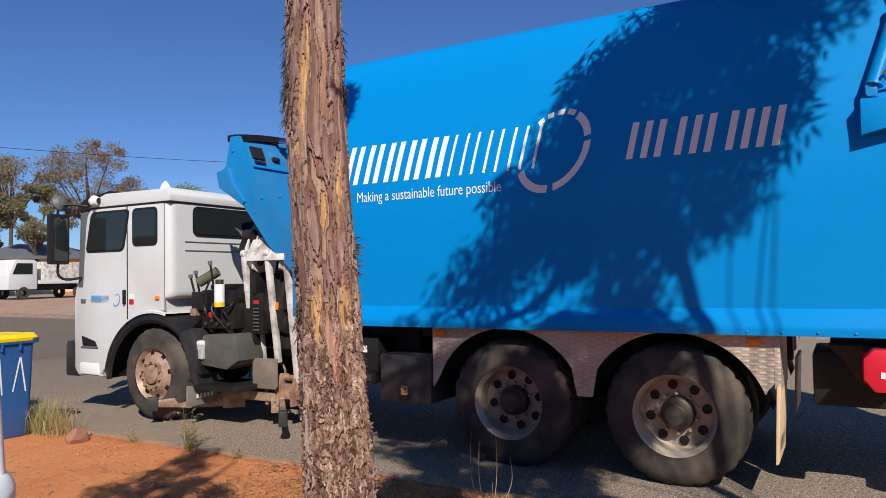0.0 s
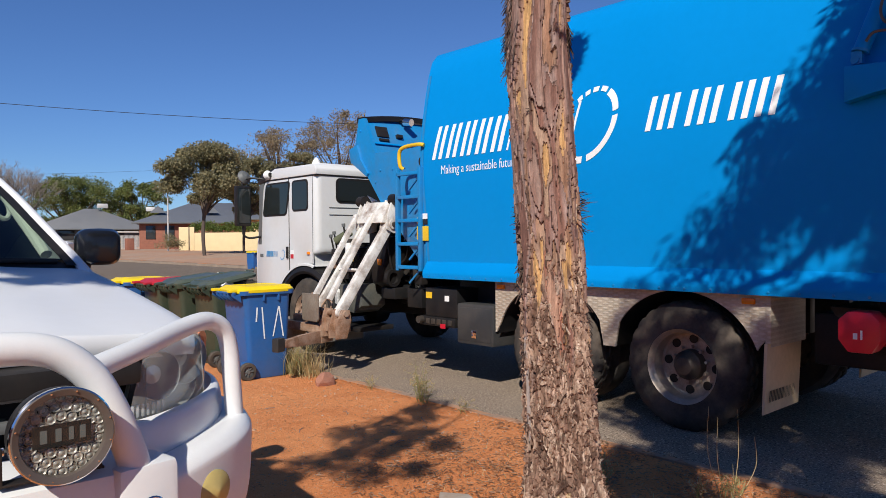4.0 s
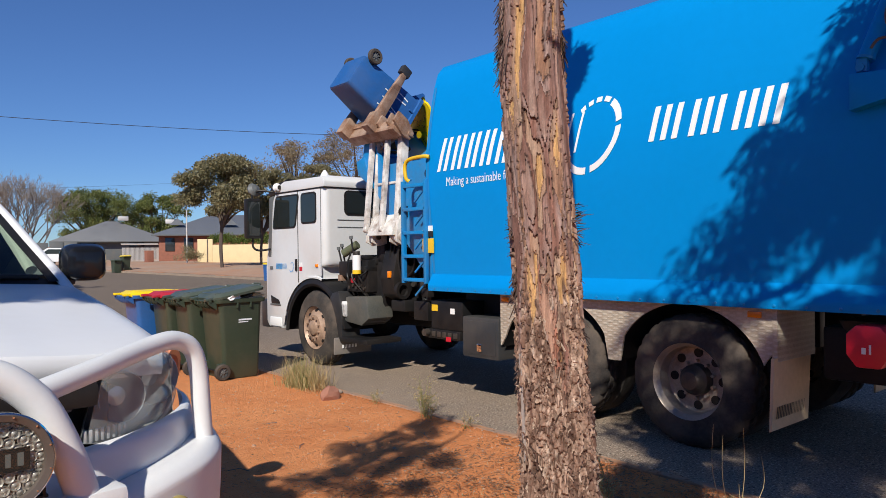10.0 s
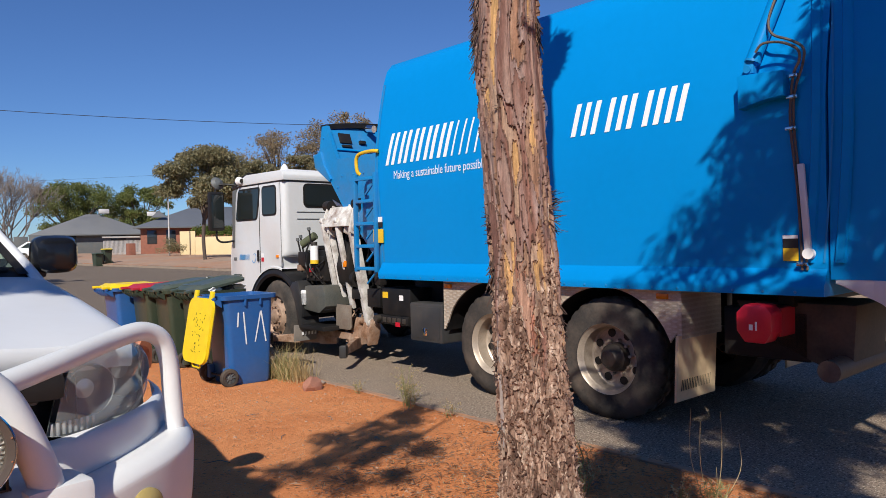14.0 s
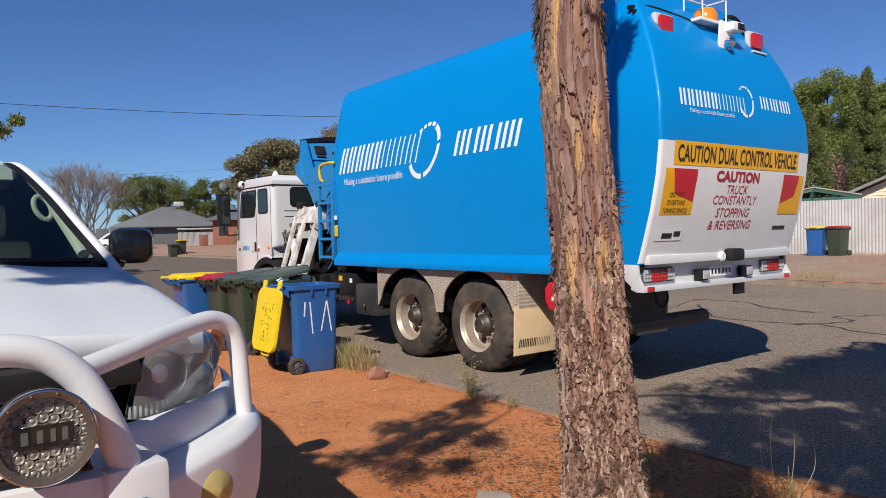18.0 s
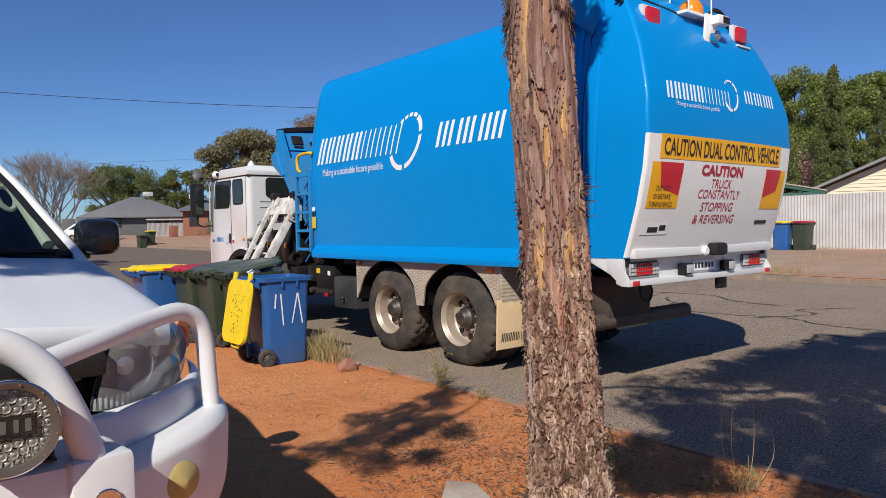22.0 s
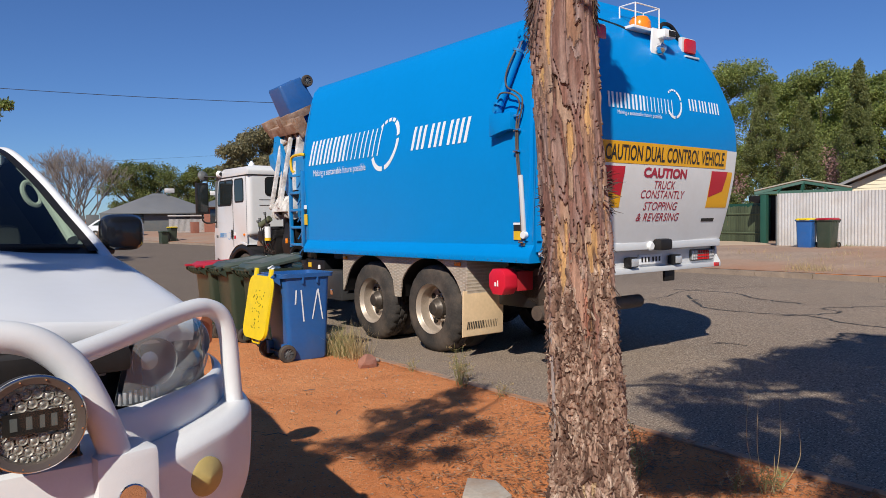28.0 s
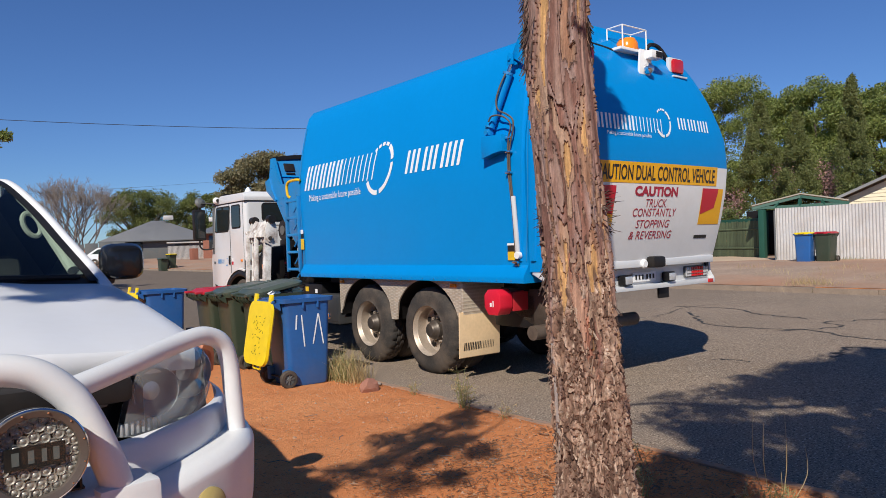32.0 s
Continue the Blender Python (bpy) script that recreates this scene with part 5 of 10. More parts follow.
lathe(bm, [(0.0, 0.07), (0.07, 0.05), (0.11, 0.0), (0.10, -0.03), (0.0, -0.03)], (-1.40, 10.08, 2.52), (0.2, -1, 0.4), 16)
part("round_mirror", bm, M_GREY, cab)
# step, grille side, bumper, wheel arch trim
bm = bmesh.new()
box(bm, -1.212, -1.15, 9.62, 9.98, 0.46, 0.60, 0.02)
part("cab_step", bm, M_SIGNWHITE, cab)
bm = bmesh.new()
prism(bm, [(9.95, 0.92), (9.70, 0.86), (9.66, 0.80), (9.93, 0.80)], "x", -1.207, -1.19, 0.004)
part("step_tread", bm, M_BLACK, cab)
part("step_edge", made(box, -1.212, -1.19, 9.64, 9.96, 0.775, 0.795, 0.004), M_GREY, cab)
part("front_bumper", made(box, -1.2, 1.2, 10.05, 10.28, 0.42, 0.85, 0.04), M_PLASTIC, cab)
bm = bmesh.new()
rows = []
for x, rr in ((-1.225, 0.825), (-1.225, 0.85), (-1.20, 0.86)):
    rows.append([(x, 8.67 + rr * math.cos(radians(a)), 0.43 + rr * math.sin(radians(a)) * 0.94) for a in range(8, 107, 7)])
ring_faces(bm, rows, closed=False, caps=False)
part("arch_trim", bm, M_WHITE, cab)
bm = bmesh.new()
rows = [[(x, 8.67 + r * math.cos(radians(a)), 0.43 + r * 0.95 * math.sin(radians(a))) for a in range(0, 171, 10)] for x, r in ((-1.215, 0.70), (-1.235, 0.74), (-1.215, 0.80), (-0.7, 0.80))]
ring_faces(bm, rows, closed=False, caps=False)
part("arch_liner", bm, M_BLACK, cab)
bm = bmesh.new()
prism(bm, [(8.15, 1.02), (8.0, 1.05), (7.93, 0.80), (7.92, 0.42), (8.0, 0.42), (8.06, 0.75), (8.22, 0.94)], "x", -1.24, -0.95, 0.02)
part("rear_fender", bm, M_PLASTIC, truck, "black plastic fender behind the front wheel")
bm = bmesh.new()
prism(bm, [(8.02, 0.44), (7.99, 0.44), (8.0, 0.22), (8.03, 0.22)], "x", -1.30, -0.72, 0.004)
part("front_mudflap", bm, mat("faded_flap_rubber", (0.17, 0.16, 0.15), 0.8, var=0.15, scale=5, dirt=(0.3, 0.22, 0.16), dirt_amt=0.4), truck)
slant_bars("flap_bar", [(0.03, 0.02)] * 5, -1.2, 0.30, 0.045, 0.1, lambda px, pz: (px, 7.982, pz), M_SIGNWHITE, truck)
part("step_plate", made(box, -1.24, -0.7, 7.35, 7.98, 0.40, 0.46, 0.01), M_BLACK, truck)
bm = bmesh.new()
prism(bm, [(7.98, 0.66), (7.9, 0.98), (7.42, 1.0), (7.38, 0.72), (7.55, 0.62)], "x", -1.19, -0.80, 0.03)
part("air_cleaner", bm, mat("dull_grey_tank", (0.11, 0.115, 0.105), 0.5, metal=0.3, var=0.2, scale=5, dirt=(0.2, 0.15, 0.1), dirt_amt=0.4), truck)
bm = bmesh.new()
box(bm, -1.22, -1.16, 7.86, 7.96, 0.72, 0.92, 0.02)
part("filter_cap", bm, M_SIGNWHITE, truck)

# ---- machinery between cab and body ----
def gear(name, m, *b, bev=0.015):
    return part(name, made(box, *b, bev), m, truck)


gear("valve_cabinet", M_BLACK, -0.95, 0.9, 7.40, 7.98, 0.80, 1.50, bev=0.03)
gear("pump_base", M_BLACK, -0.62, 0.9, 6.40, 7.30, 0.72, 1.02, bev=0.03)
gear("tank_wall", M_BLACK, -0.80, 0.8, 6.62, 6.70, 0.9, 1.7, bev=0.01)
gear("tank_shelf", M_BLACK, -0.70, -0.3, 6.75, 7.20, 1.02, 1.10)
gear("filter_bracket", M_BLACK, -1.12, -0.9, 7.52, 7.72, 1.30, 1.38)
gear("top_tray", M_BLACK, -0.98, -0.6, 7.50, 7.85, 1.40, 1.47, bev=0.02)
gear("radiator_box", M_BLACK, -0.93, -0.65, 7.28, 7.52, 0.98, 1.42, bev=0.02)
gear("oil_tank", M_BLACK, -1.10, -0.60, 7.52, 8.02, 1.04, 1.46, bev=0.03)
gear("tank_lid", M_BLACK, -1.04, -0.66, 7.60, 7.94, 1.46, 1.52, bev=0.02)
gear("valve_block", M_BLACK, -1.16, -1.08, 7.86, 8.10, 1.24, 1.44, bev=0.015)
gear("valve_foot", M_RUST, -1.18, -1.10, 8.02, 8.10, 1.18, 1.26, bev=0.01)
gear("switch_box", M_BLACK, -0.95, -0.70, 7.36, 7.54, 1.40, 1.72, bev=0.03)
gear("red_tag", M_REDP, -1.122, -1.105, 7.80, 7.88, 1.16, 1.22, bev=0.004)
for k, (y, z) in enumerate(((8.10, 1.44), (8.02, 1.44), (7.80, 1.50))):
    part("control_lever", made(cyl, (-1.12, y, z), (-1.14, y + 0.03, z + 0.16 + 0.04 * k), 0.012, seg=8), M_BLACK, truck)
    part("lever_knob", made(cyl, (-1.14, y + 0.03, z + 0.15 + 0.04 * k), (-1.142, y + 0.034, z + 0.19 + 0.04 * k), 0.024, seg=10), M_GREY, truck)
for k in range(5):
    part("pipe_union", made(cyl, (-1.125, 7.58 + k * 0.085, 1.10 + 0.03 * (k % 2)), (-1.09, 7.58 + k * 0.085, 1.10 + 0.03 * (k % 2)), 0.022, seg=8), M_HUB, truck)
gear("radiator_strip", M_REDP, -0.937, -0.928, 7.33, 7.47, 1.30, 1.34, bev=0.002)
for i in range(7):
    gear("radiator_fin", M_GREY, -0.94, -0.928, 7.33, 7.47, 1.02 + i * 0.038, 1.032 + i * 0.038, bev=0.002)
gear("exhaust_box", M_GREY, -1.18, -0.80, 7.44, 7.90, 0.66, 0.98, bev=0.04)
gear("exhaust_cap", M_SIGNWHITE, -1.22, -1.16, 7.86, 7.96, 0.72, 0.90, bev=0.02)
gear("slide_housing", M_BLACK, -0.78, 0.9, 6.95, 7.28, 0.80, 0.98, bev=0.02)
gear("frame_plate", M_BLACK, -1.10, -0.5, 6.32, 6.58, 0.76, 0.98, bev=0.01)
part("oil_filter", made(cyl, (-1.17, 7.66, 1.30), (-1.17, 7.66, 1.52), 0.055, seg=20), M_SIGNWHITE, truck)
part("filter_head", made(cyl, (-1.17, 7.66, 1.52), (-1.17, 7.66, 1.57), 0.042, seg=16), M_HUB, truck)
part("filter_band", made(cyl, (-1.17, 7.66, 1.28), (-1.17, 7.66, 1.33), 0.057, seg=20), M_YELPAINT, truck)
part("air_intake", made(cyl, (-1.16, 7.98, 1.54), (-1.06, 7.80, 1.66), 0.055, seg=18), mat("olive_canvas", (0.09, 0.10, 0.055), 0.8, var=0.2), truck)
part("hose_reel", made(cyl, (-0.92, 7.46, 1.88), (-0.78, 7.46, 1.88), 0.17, seg=28), M_BLACK, truck)
part("reel_plate", made(cyl, (-0.935, 7.46, 1.88), (-0.922, 7.46, 1.88), 0.08, seg=20), M_GREY, truck)
for y, z in ((6.85, 1.14), (7.0, 1.16), (6.72, 0.92)):
    part("valve_head", made(cyl, (-0.78, y, z), (-0.68, y, z), 0.045, seg=14), M_HUB, truck)
rnd = random.Random(8)
for k in range(18):
    y = rnd.uniform(6.5, 7.3)
    z = rnd.uniform(1.05, 1.75)
    pts = [(-0.42, y, z), (-0.62, y + rnd.uniform(-0.1, 0.1), z - rnd.uniform(0.05, 0.2)), (-0.68, y + rnd.uniform(-0.2, 0.2), z - rnd.uniform(0.25, 0.5)), (-0.5, y + rnd.uniform(-0.3, 0.2), 0.92)]
    part("hydraulic_hose", made(tube, smooth_path(pts, 5), rnd.uniform(0.012, 0.02), 7), M_BLACK, truck)
for k in range(4):
    y = 7.55 + k * 0.09
    pts = [(-0.9, y, 1.30), (-1.02, y + 0.03, 1.36), (-1.14, y + rnd.uniform(-0.05, 0.1), 1.30), (-1.16, y + rnd.uniform(-0.1, 0.1), 1.2), (-1.05, y + rnd.uniform(-0.1, 0.1), 1.0)]
    part("hydraulic_hose", made(tube, smooth_path(pts, 5), rnd.uniform(0.010, 0.016), 7), M_BLACK, truck)
part("breather_pipe", made(tube, smooth_path([(-1.12, 7.95, 1.20), (-1.16, 7.90, 1.40), (-1.12, 7.86, 1.56), (-1.10, 7.84, 1.66)], 4), 0.012), M_BLACK, truck)
for k in range(5):
    x = -0.95 + k * 0.09
    pts = [(x, 8.36, 1.16), (x - 0.02, 8.22, 1.22 + 0.03 * (k % 3)), (x + 0.05, 8.06, 1.20), (x + 0.02, 7.95, 1.0)]
    part("cab_cable", made(tube, smooth_path(pts, 5), 0.014 + 0.003 * (k % 2), 7), M_BLACK, truck)
for k in range(3):
    part("wound_hose", made(tube, [(-0.80 - 0.03 * k, 7.05 + 0.2 * math.cos(a), 1.45 + 0.2 * math.sin(a)) for a in [2 * math.pi * i / 24 for i in range(25)]], 0.018, 7), M_BLACK, truck)
bm = bmesh.new()
prism(bm, [(7.92, 2.16), (7.60, 1.88), (7.28, 1.84), (7.46, 1.98)], "x", -0.70, -0.68, 0.004)
part("splash_guard", bm, M_WHITE, truck, "white triangular splash guard")

# ---- the lifting arm: carriage that slides out, swinging arms, gripper ----
ARM_L = 1.25
M_ARM = mat("worn_white_arm_paint", (0.74, 0.72, 0.69), 0.5, var=0.06, scale=4, dirt=(0.16, 0.09, 0.055), dirt_amt=0.75, dscale=6, bump=0.06, bscale=40)
carriage = new("arm_carriage")
carriage.parent = truck
tagged(carriage, "chipped white pivot head of the lifting arm")
def carriage_part(name, bm, m, label=""):
    return part(name, bm, m, carriage, label)
# carriage space: origin at the pivot line in the middle of the near beam, x out of the truck is negative
for yy in (-0.075, 0.05, 0.43, 0.55):
    bm = bmesh.new()
    prism(bm, [(-0.09, -0.06), (0.02, -0.11), (0.14, -0.08), (0.15, 0.12), (0.10, 0.26), (0.0, 0.30), (-0.06, 0.16)], "y", yy, yy + 0.022, 0.006)
    carriage_part("pivot_plate", bm, M_RUSTW)
for yy in (-0.10, 0.42):
    carriage_part("pivot_boss", made(cyl, (0, yy + 0.005, 0), (0, yy + 0.14, 0), 0.058, seg=24), M_RUSTW)
    carriage_part("pivot_pin", made(cyl, (0, yy - 0.025, 0), (0, yy + 0.17, 0), 0.03), M_HUB)
for yy in (-0.13, 0.53):
    carriage_part("head_roller", made(cyl, (0.04, yy, 0.30), (0.04, yy + 0.12, 0.30), 0.068, seg=20), M_BLACK)
bm = bmesh.new()
prism(bm, [(-0.12, 0.02), (-0.10, 0.09), (0.0, 0.27), (0.12, 0.29), (0.15, 0.22), (0.14, 0.02)], "y", -0.02, 0.50, 0.008)
carriage_part("head_cover", bm, M_RUSTW)
bm = bmesh.new()
prism(bm, [(-0.02, -0.16), (0.24, -0.12), (0.26, -0.60), (0.10, -0.80), (-0.06, -0.72), (-0.10, -0.5)], "y", 0.12, 0.40, 0.03)
bmesh.ops.translate(bm, vec=(0.10, 0, 0), verts=bm.verts)
carriage_part("column", bm, M_BLACK)
carriage_part("column_eye", made(lathe, [(0.11, 0), (0.11, 0.06), (0.07, 0.06), (0.065, 0.02), (0.0, 0.02)], (0.12, 0.12, -0.66), (0, -1, 0), 20), M_BLACK)
carriage_part("slide_beam", made(box, 0.1, 1.3, 0.02, 0.30, -0.92, -0.78, 0.02), M_BLACK)
carriage_part("column_reflector", made(box, -0.012, 0.01, 0.16, 0.22, -0.50, -0.42, 0.003), M_AMBER)
for k, yy in enumerate((0.08, 0.16, 0.24)):
    carriage_part("column_hose", made(tube, smooth_path([(0.12, yy, 0.1), (0.08, yy, -0.02), (0.07, yy + 0.02, -0.3), (0.12, yy, -0.6)], 5), 0.014, 7), M_BLACK)
swing = new("swing_arm")
swing.parent = truck
tagged(swing, "pair of long white lifting arms")
for nm, yy, w, hx in (("arm_beam", 0.0, 0.085, 0.058), ("arm_beam", 0.50, 0.05, 0.036)):
    bm = bmesh.new()
    box(bm, -hx, hx, yy - w / 2, yy + w / 2, -ARM_L, 0.03, 0.012)
    cyl(bm, (0, yy - w * 0.65, 0), (0, yy + w * 0.65, 0), 0.06, seg=18)
    cyl(bm, (0, yy - w * 0.65, -ARM_L), (0, yy + w * 0.65, -ARM_L), 0.055, seg=18)
    part(nm, bm, M_ARM, swing)
part("arm_tie", made(box, -0.02, 0.02, 0.0, 0.50, -ARM_L * 0.55, -ARM_L * 0.55 + 0.03, 0.005), M_ARM, swing)
link = new("link_arm")
link.parent = truck
for yy in (0.22, 0.55):
    bm = bmesh.new()
    box(bm, -0.03, 0.03, yy - 0.028, yy + 0.028, -ARM_L + 0.08, 0.02, 0.008)
    lathe(bm, [(0.0, 0.03), (0.034, 0.03), (0.04, 0.024), (0.04, -0.024), (0.034, -0.03), (0, -0.03)], (0, yy, 0), (0, 1, 0), 14)
    part("link_bar", bm, M_ARM, link)
tagged(link, "thin parallel link bars")
# gripper space: origin at the middle of the bin it holds
gripper = new("gripper")
gripper.parent = truck
tagged(gripper, "scraped rusty gripper with two jaws")
bm = bmesh.new()
box(bm, 0.36, 0.46, -0.40, 0.40, 0.04, 0.14, 0.012)
box(bm, 0.44, 0.60, -0.72, 0.30, 0.06, 0.22, 0.02)
for yy in (-0.74, -0.60, -0.40, -0.26):
    prism(bm, [(0.38, 0.16), (0.46, 0.33), (0.56, 0.32), (0.58, 0.20), (0.52, 0.0), (0.38, 0.0)], "y", yy - 0.018, yy + 0.018, 0.005)
cyl(bm, (0.50, -0.78, 0.28), (0.50, -0.24, 0.28), 0.035)
tube(bm, smooth_path([(0.5, -0.1, 0.2), (0.62, -0.2, 0.42), (0.62, -0.3, 0.36), (0.52, -0.4, 0.3)], 5), 0.012)
tube(bm, smooth_path([(0.5, 0.1, 0.2), (0.66, 0.2, 0.46), (0.64, -0.1, 0.36), (0.52, -0.3, 0.3)], 5), 0.012)
part("gripper_body", bm, M_RUST, gripper)
bm = bmesh.new()
prism(bm, [(-0.15, 0.18), (0.15, 0.18), (0.17, 0.21), (0.17, 0.50), (-0.17, 0.50), (-0.17, 0.21)], "x", 0.31, 0.335, 0.006)
bmesh.ops.translate(bm, vec=(0, -0.3, 0), verts=bm.verts)
part("gripper_plate", bm, mat("scuffed_plate", (0.20, 0.165, 0.135), 0.65, var=0.25, scale=5, dirt=(0.15, 0.09, 0.06), dirt_amt=0.75, dscale=4), gripper)
JAWS = []
for s in (-1, 1):
    jaw = new("jaw")
    jaw.parent = truck
    tagged(jaw, "long rusty gripper jaw with a rubber pad")
    bm = bmesh.new()
    prism(bm, [(0.50, -0.075), (0.50, 0.075), (0.0, 0.06), (-0.36, 0.035), (-0.36, -0.035), (0.0, -0.06)], "y", s * 0.30, s * 0.355, 0.008)
    box(bm, 0.36, 0.6, min(s * 0.22, s * 0.36), max(s * 0.22, s * 0.36), -0.08, 0.08, 0.01)
    part("jaw_arm", bm, M_RUST, jaw)
    part("jaw_pad", made(box, -0.43, -0.31, min(s * 0.275, s * 0.36), max(s * 0.275, s * 0.36), -0.075, 0.075, 0.015), M_PLASTIC, jaw)
    JAWS.append((jaw, s))


# ---- wheelie bins ----
def rr_ring(cx, hx, hy, z, r=0.06, n=4):
    pts = []
    for sx, sy, a0 in ((1, 1, 0), (-1, 1, 90), (-1, -1, 180), (1, -1, 270)):
        for k in range(n + 1):
            a = radians(a0 + 90 * k / n)
            pts.append((cx + sx * (hx - r) + r * math.cos(a), sy * (hy - r) + r * math.sin(a), z))
    return pts


def wheelie_bin(body, lid, label, at, lid_open=0.0, marks=()):
    """A 240 litre bin: wheels and hinge at its back (-x), front to the road."""
    b = thing("wheelie_bin", label, "wheelie bin", "bins at the kerb", at)
    bm = bmesh.new()
    out = [rr_ring(0.045, 0.225, 0.225, 0.0, 0.05), rr_ring(0.045, 0.235, 0.235, 0.03, 0.05), rr_ring(0.035, 0.255, 0.25, 0.35, 0.055), rr_ring(0.022, 0.285, 0.275, 0.90, 0.06), rr_ring(0.02, 0.29, 0.278, 0.93, 0.06), rr_ring(0.02, 0.335, 0.30, 0.94, 0.07), rr_ring(0.02, 0.34, 0.305, 0.985, 0.07), rr_ring(0.02, 0.30, 0.27, 0.985, 0.06), rr_ring(0.035, 0.22, 0.22, 0.2, 0.05)]
    ring_faces(bm, out)
    part("body", bm, body, b)
    bm = bmesh.new()
    for yy in (-0.09, 0.09):
        for s in (-1, 1):
            box(bm, 0.05 + yy - 0.01, 0.05 + yy + 0.01, min(s * 0.26, s * 0.30), max(s * 0.26, s * 0.30), 0.87, 0.945, 0.004)
    for k in range(6):
        yy = -0.24 + k * 0.096
        prism(bm, [(-0.30, 0.945), (-0.40, 0.965), (-0.395, 0.93), (-0.29, 0.86)], "y", yy - 0.012, yy + 0.012)
    tagged(part("rim_ribs", bm, body, b), kind="stuff")
    part("handle", made(cyl, (-0.375, -0.26, 0.965), (-0.375, 0.26, 0.965), 0.014), body, b)
    part("axle", made(cyl, (-0.235, -0.27, 0.10), (-0.235, 0.27, 0.10), 0.012), M_BLACK, b)
    for s in (-1, 1):
        part("axle_mount", made(box, -0.27, -0.16, s * 0.20 - 0.03, s * 0.20 + 0.03, 0.05, 0.20, 0.015), body, b)
    for s in (-1, 1):
        w = part("wheel", made(lathe, [(0.06, -0.028), (0.09, -0.028), (0.10, -0.018), (0.10, 0.018), (0.09, 0.028), (0.06, 0.028)], (-0.235, s * 0.27, 0.10), (0, 1, 0), 24), M_TYRE, b)
        def spokes(bm):
            lathe(bm, [(0.0, s * 0.022), (0.02, s * 0.022), (0.025, s * 0.012), (0.07, s * 0.006), (0.07, -s * 0.01), (0.0, -s * 0.01)], (-0.235, s * 0.27, 0.10), (0, 1, 0), 20)
            for k in range(8):
                box(bm, -0.004, 0.004, -0.006 + s * 0.012, 0.006 + s * 0.012, 0.02, 0.065, 0, pose(-0.235, s * 0.27, 0.10) @ Matrix.Rotation(math.pi * k / 4, 4, "Y"))
        part("wheel_hub", made(spokes), M_GREY, w)
    ld = new("lid")
    ld.parent = b
    ld.matrix_basis = pose(-0.372, 0, 0.995, 0, -lid_open, 0)
    bm = bmesh.new()
    ring_faces(bm, [rr_ring(0.385, 0.352, 0.305, -0.03, 0.12), rr_ring(0.385, 0.355, 0.308, 0.0, 0.12), rr_ring(0.39, 0.335, 0.29, 0.018, 0.11), rr_ring(0.39, 0.29, 0.25, 0.038, 0.08), rr_ring(0.39, 0.275, 0.235, 0.040, 0.07), rr_ring(0.39, 0.265, 0.225, 0.033, 0.065), rr_ring(0.40, 0.20, 0.17, 0.036, 0.05)])
    box(bm, 0.10, 0.17, -0.2, 0.2, 0.030, 0.044, 0.006)
    part("lid_shell", bm, lid, ld)
    for s in (-1, 1):
        part("hinge", made(box, -0.05, 0.08, s * 0.2 - 0.035, s * 0.2 + 0.035, -0.02, 0.012, 0.008), lid, ld)
    part("lid_handle", made(tube, smooth_path([(0.70, -0.10, 0.0), (0.775, -0.09, 0.02), (0.78, 0, 0.022), (0.775, 0.09, 0.02), (0.70, 0.10, 0.0)], 4), 0.010, 6), lid, ld)
    for y0, y1, z0, z1, sh, face in marks:
        bm = bmesh.new()
        # bars on the side that faces down the street
        f = lambda px, pz: (px, -(0.25 + (pz - 0.35) * 0.0455) - 0.006, pz)
        vv = [[bm.verts.new(f(y0 + sh * k / 4 + dx, z0 + (z1 - z0) * k / 4)) for dx in (0, y1 - y0)] for k in range(5)]
        for a, c in zip(vv, vv[1:]):
            bm.faces.new((a[0], a[1], c[1], c[0]))
        part("paint_bar", bm, face, b)
    return b, ld


BIN_Z = 0.014
bars = [(-0.135, -0.117, 0.64, 0.80, 0.01, M_PAINTWHITE), (-0.03, -0.014, 0.44, 0.80, -0.035, M_PAINTWHITE), (0.075, 0.091, 0.46, 0.80, 0.065, M_PAINTWHITE), (0.205, 0.221, 0.45, 0.80, -0.06, M_PAINTWHITE)]
bin_a, lid_a = wheelie_bin(M_BINBLUE, M_LIDYEL, "blue wheelie bin with a yellow lid and white spray-painted bars", pose(3.75, 7.66, BIN_Z), 0, bars)
rnd = random.Random(21)
for k in range(34):
    x0, y0, a = rnd.uniform(0.2, 0.62), rnd.gauss(-0.02, 0.07), rnd.uniform(0, 180)
    part("scribble_bar", made(box, -0.012, 0.012, -0.003, 0.003, -0.034, -0.0305, 0, pose(x0, y0, 0, 0, 0, a)), M_SCRIB, lid_a)
gm = [(-0.02, 0.16, 0.715, 0.735, 0.0, M_PAINTWHITE), (-0.02, 0.11, 0.69, 0.702, 0.0, M_PAINTWHITE)]
bin_b, _ = wheelie_bin(M_BINGREEN, M_LIDGREEN, "dark green wheelie bin, overfull, with its green lid ajar", pose(3.80, 8.62, BIN_Z, 0, 0, 3), 10, gm)
bin_c, _ = wheelie_bin(M_BINGREEN, M_LIDGREEN, "dark green wheelie bin with a green lid, slightly open", pose(3.68, 9.25, BIN_Z, 0, 0, -2), 7, [(-0.06, 0.03, 0.62, 0.66, 0.02, M_PAINTWHITE), (-0.05, 0.0, 0.66, 0.72, 0.02, M_PAINTWHITE)])
bin_d, _ = wheelie_bin(M_BINGREEN, M_LIDRED, "green wheelie bin with a red lid", pose(3.60, 9.84, BIN_Z, 0, 0, 1), 1)
bin_e, lid_e = wheelie_bin(M_BINBLUE, M_LIDYEL, "blue wheelie bin with a yellow lid", pose(3.72, 10.60, BIN_Z), 0)
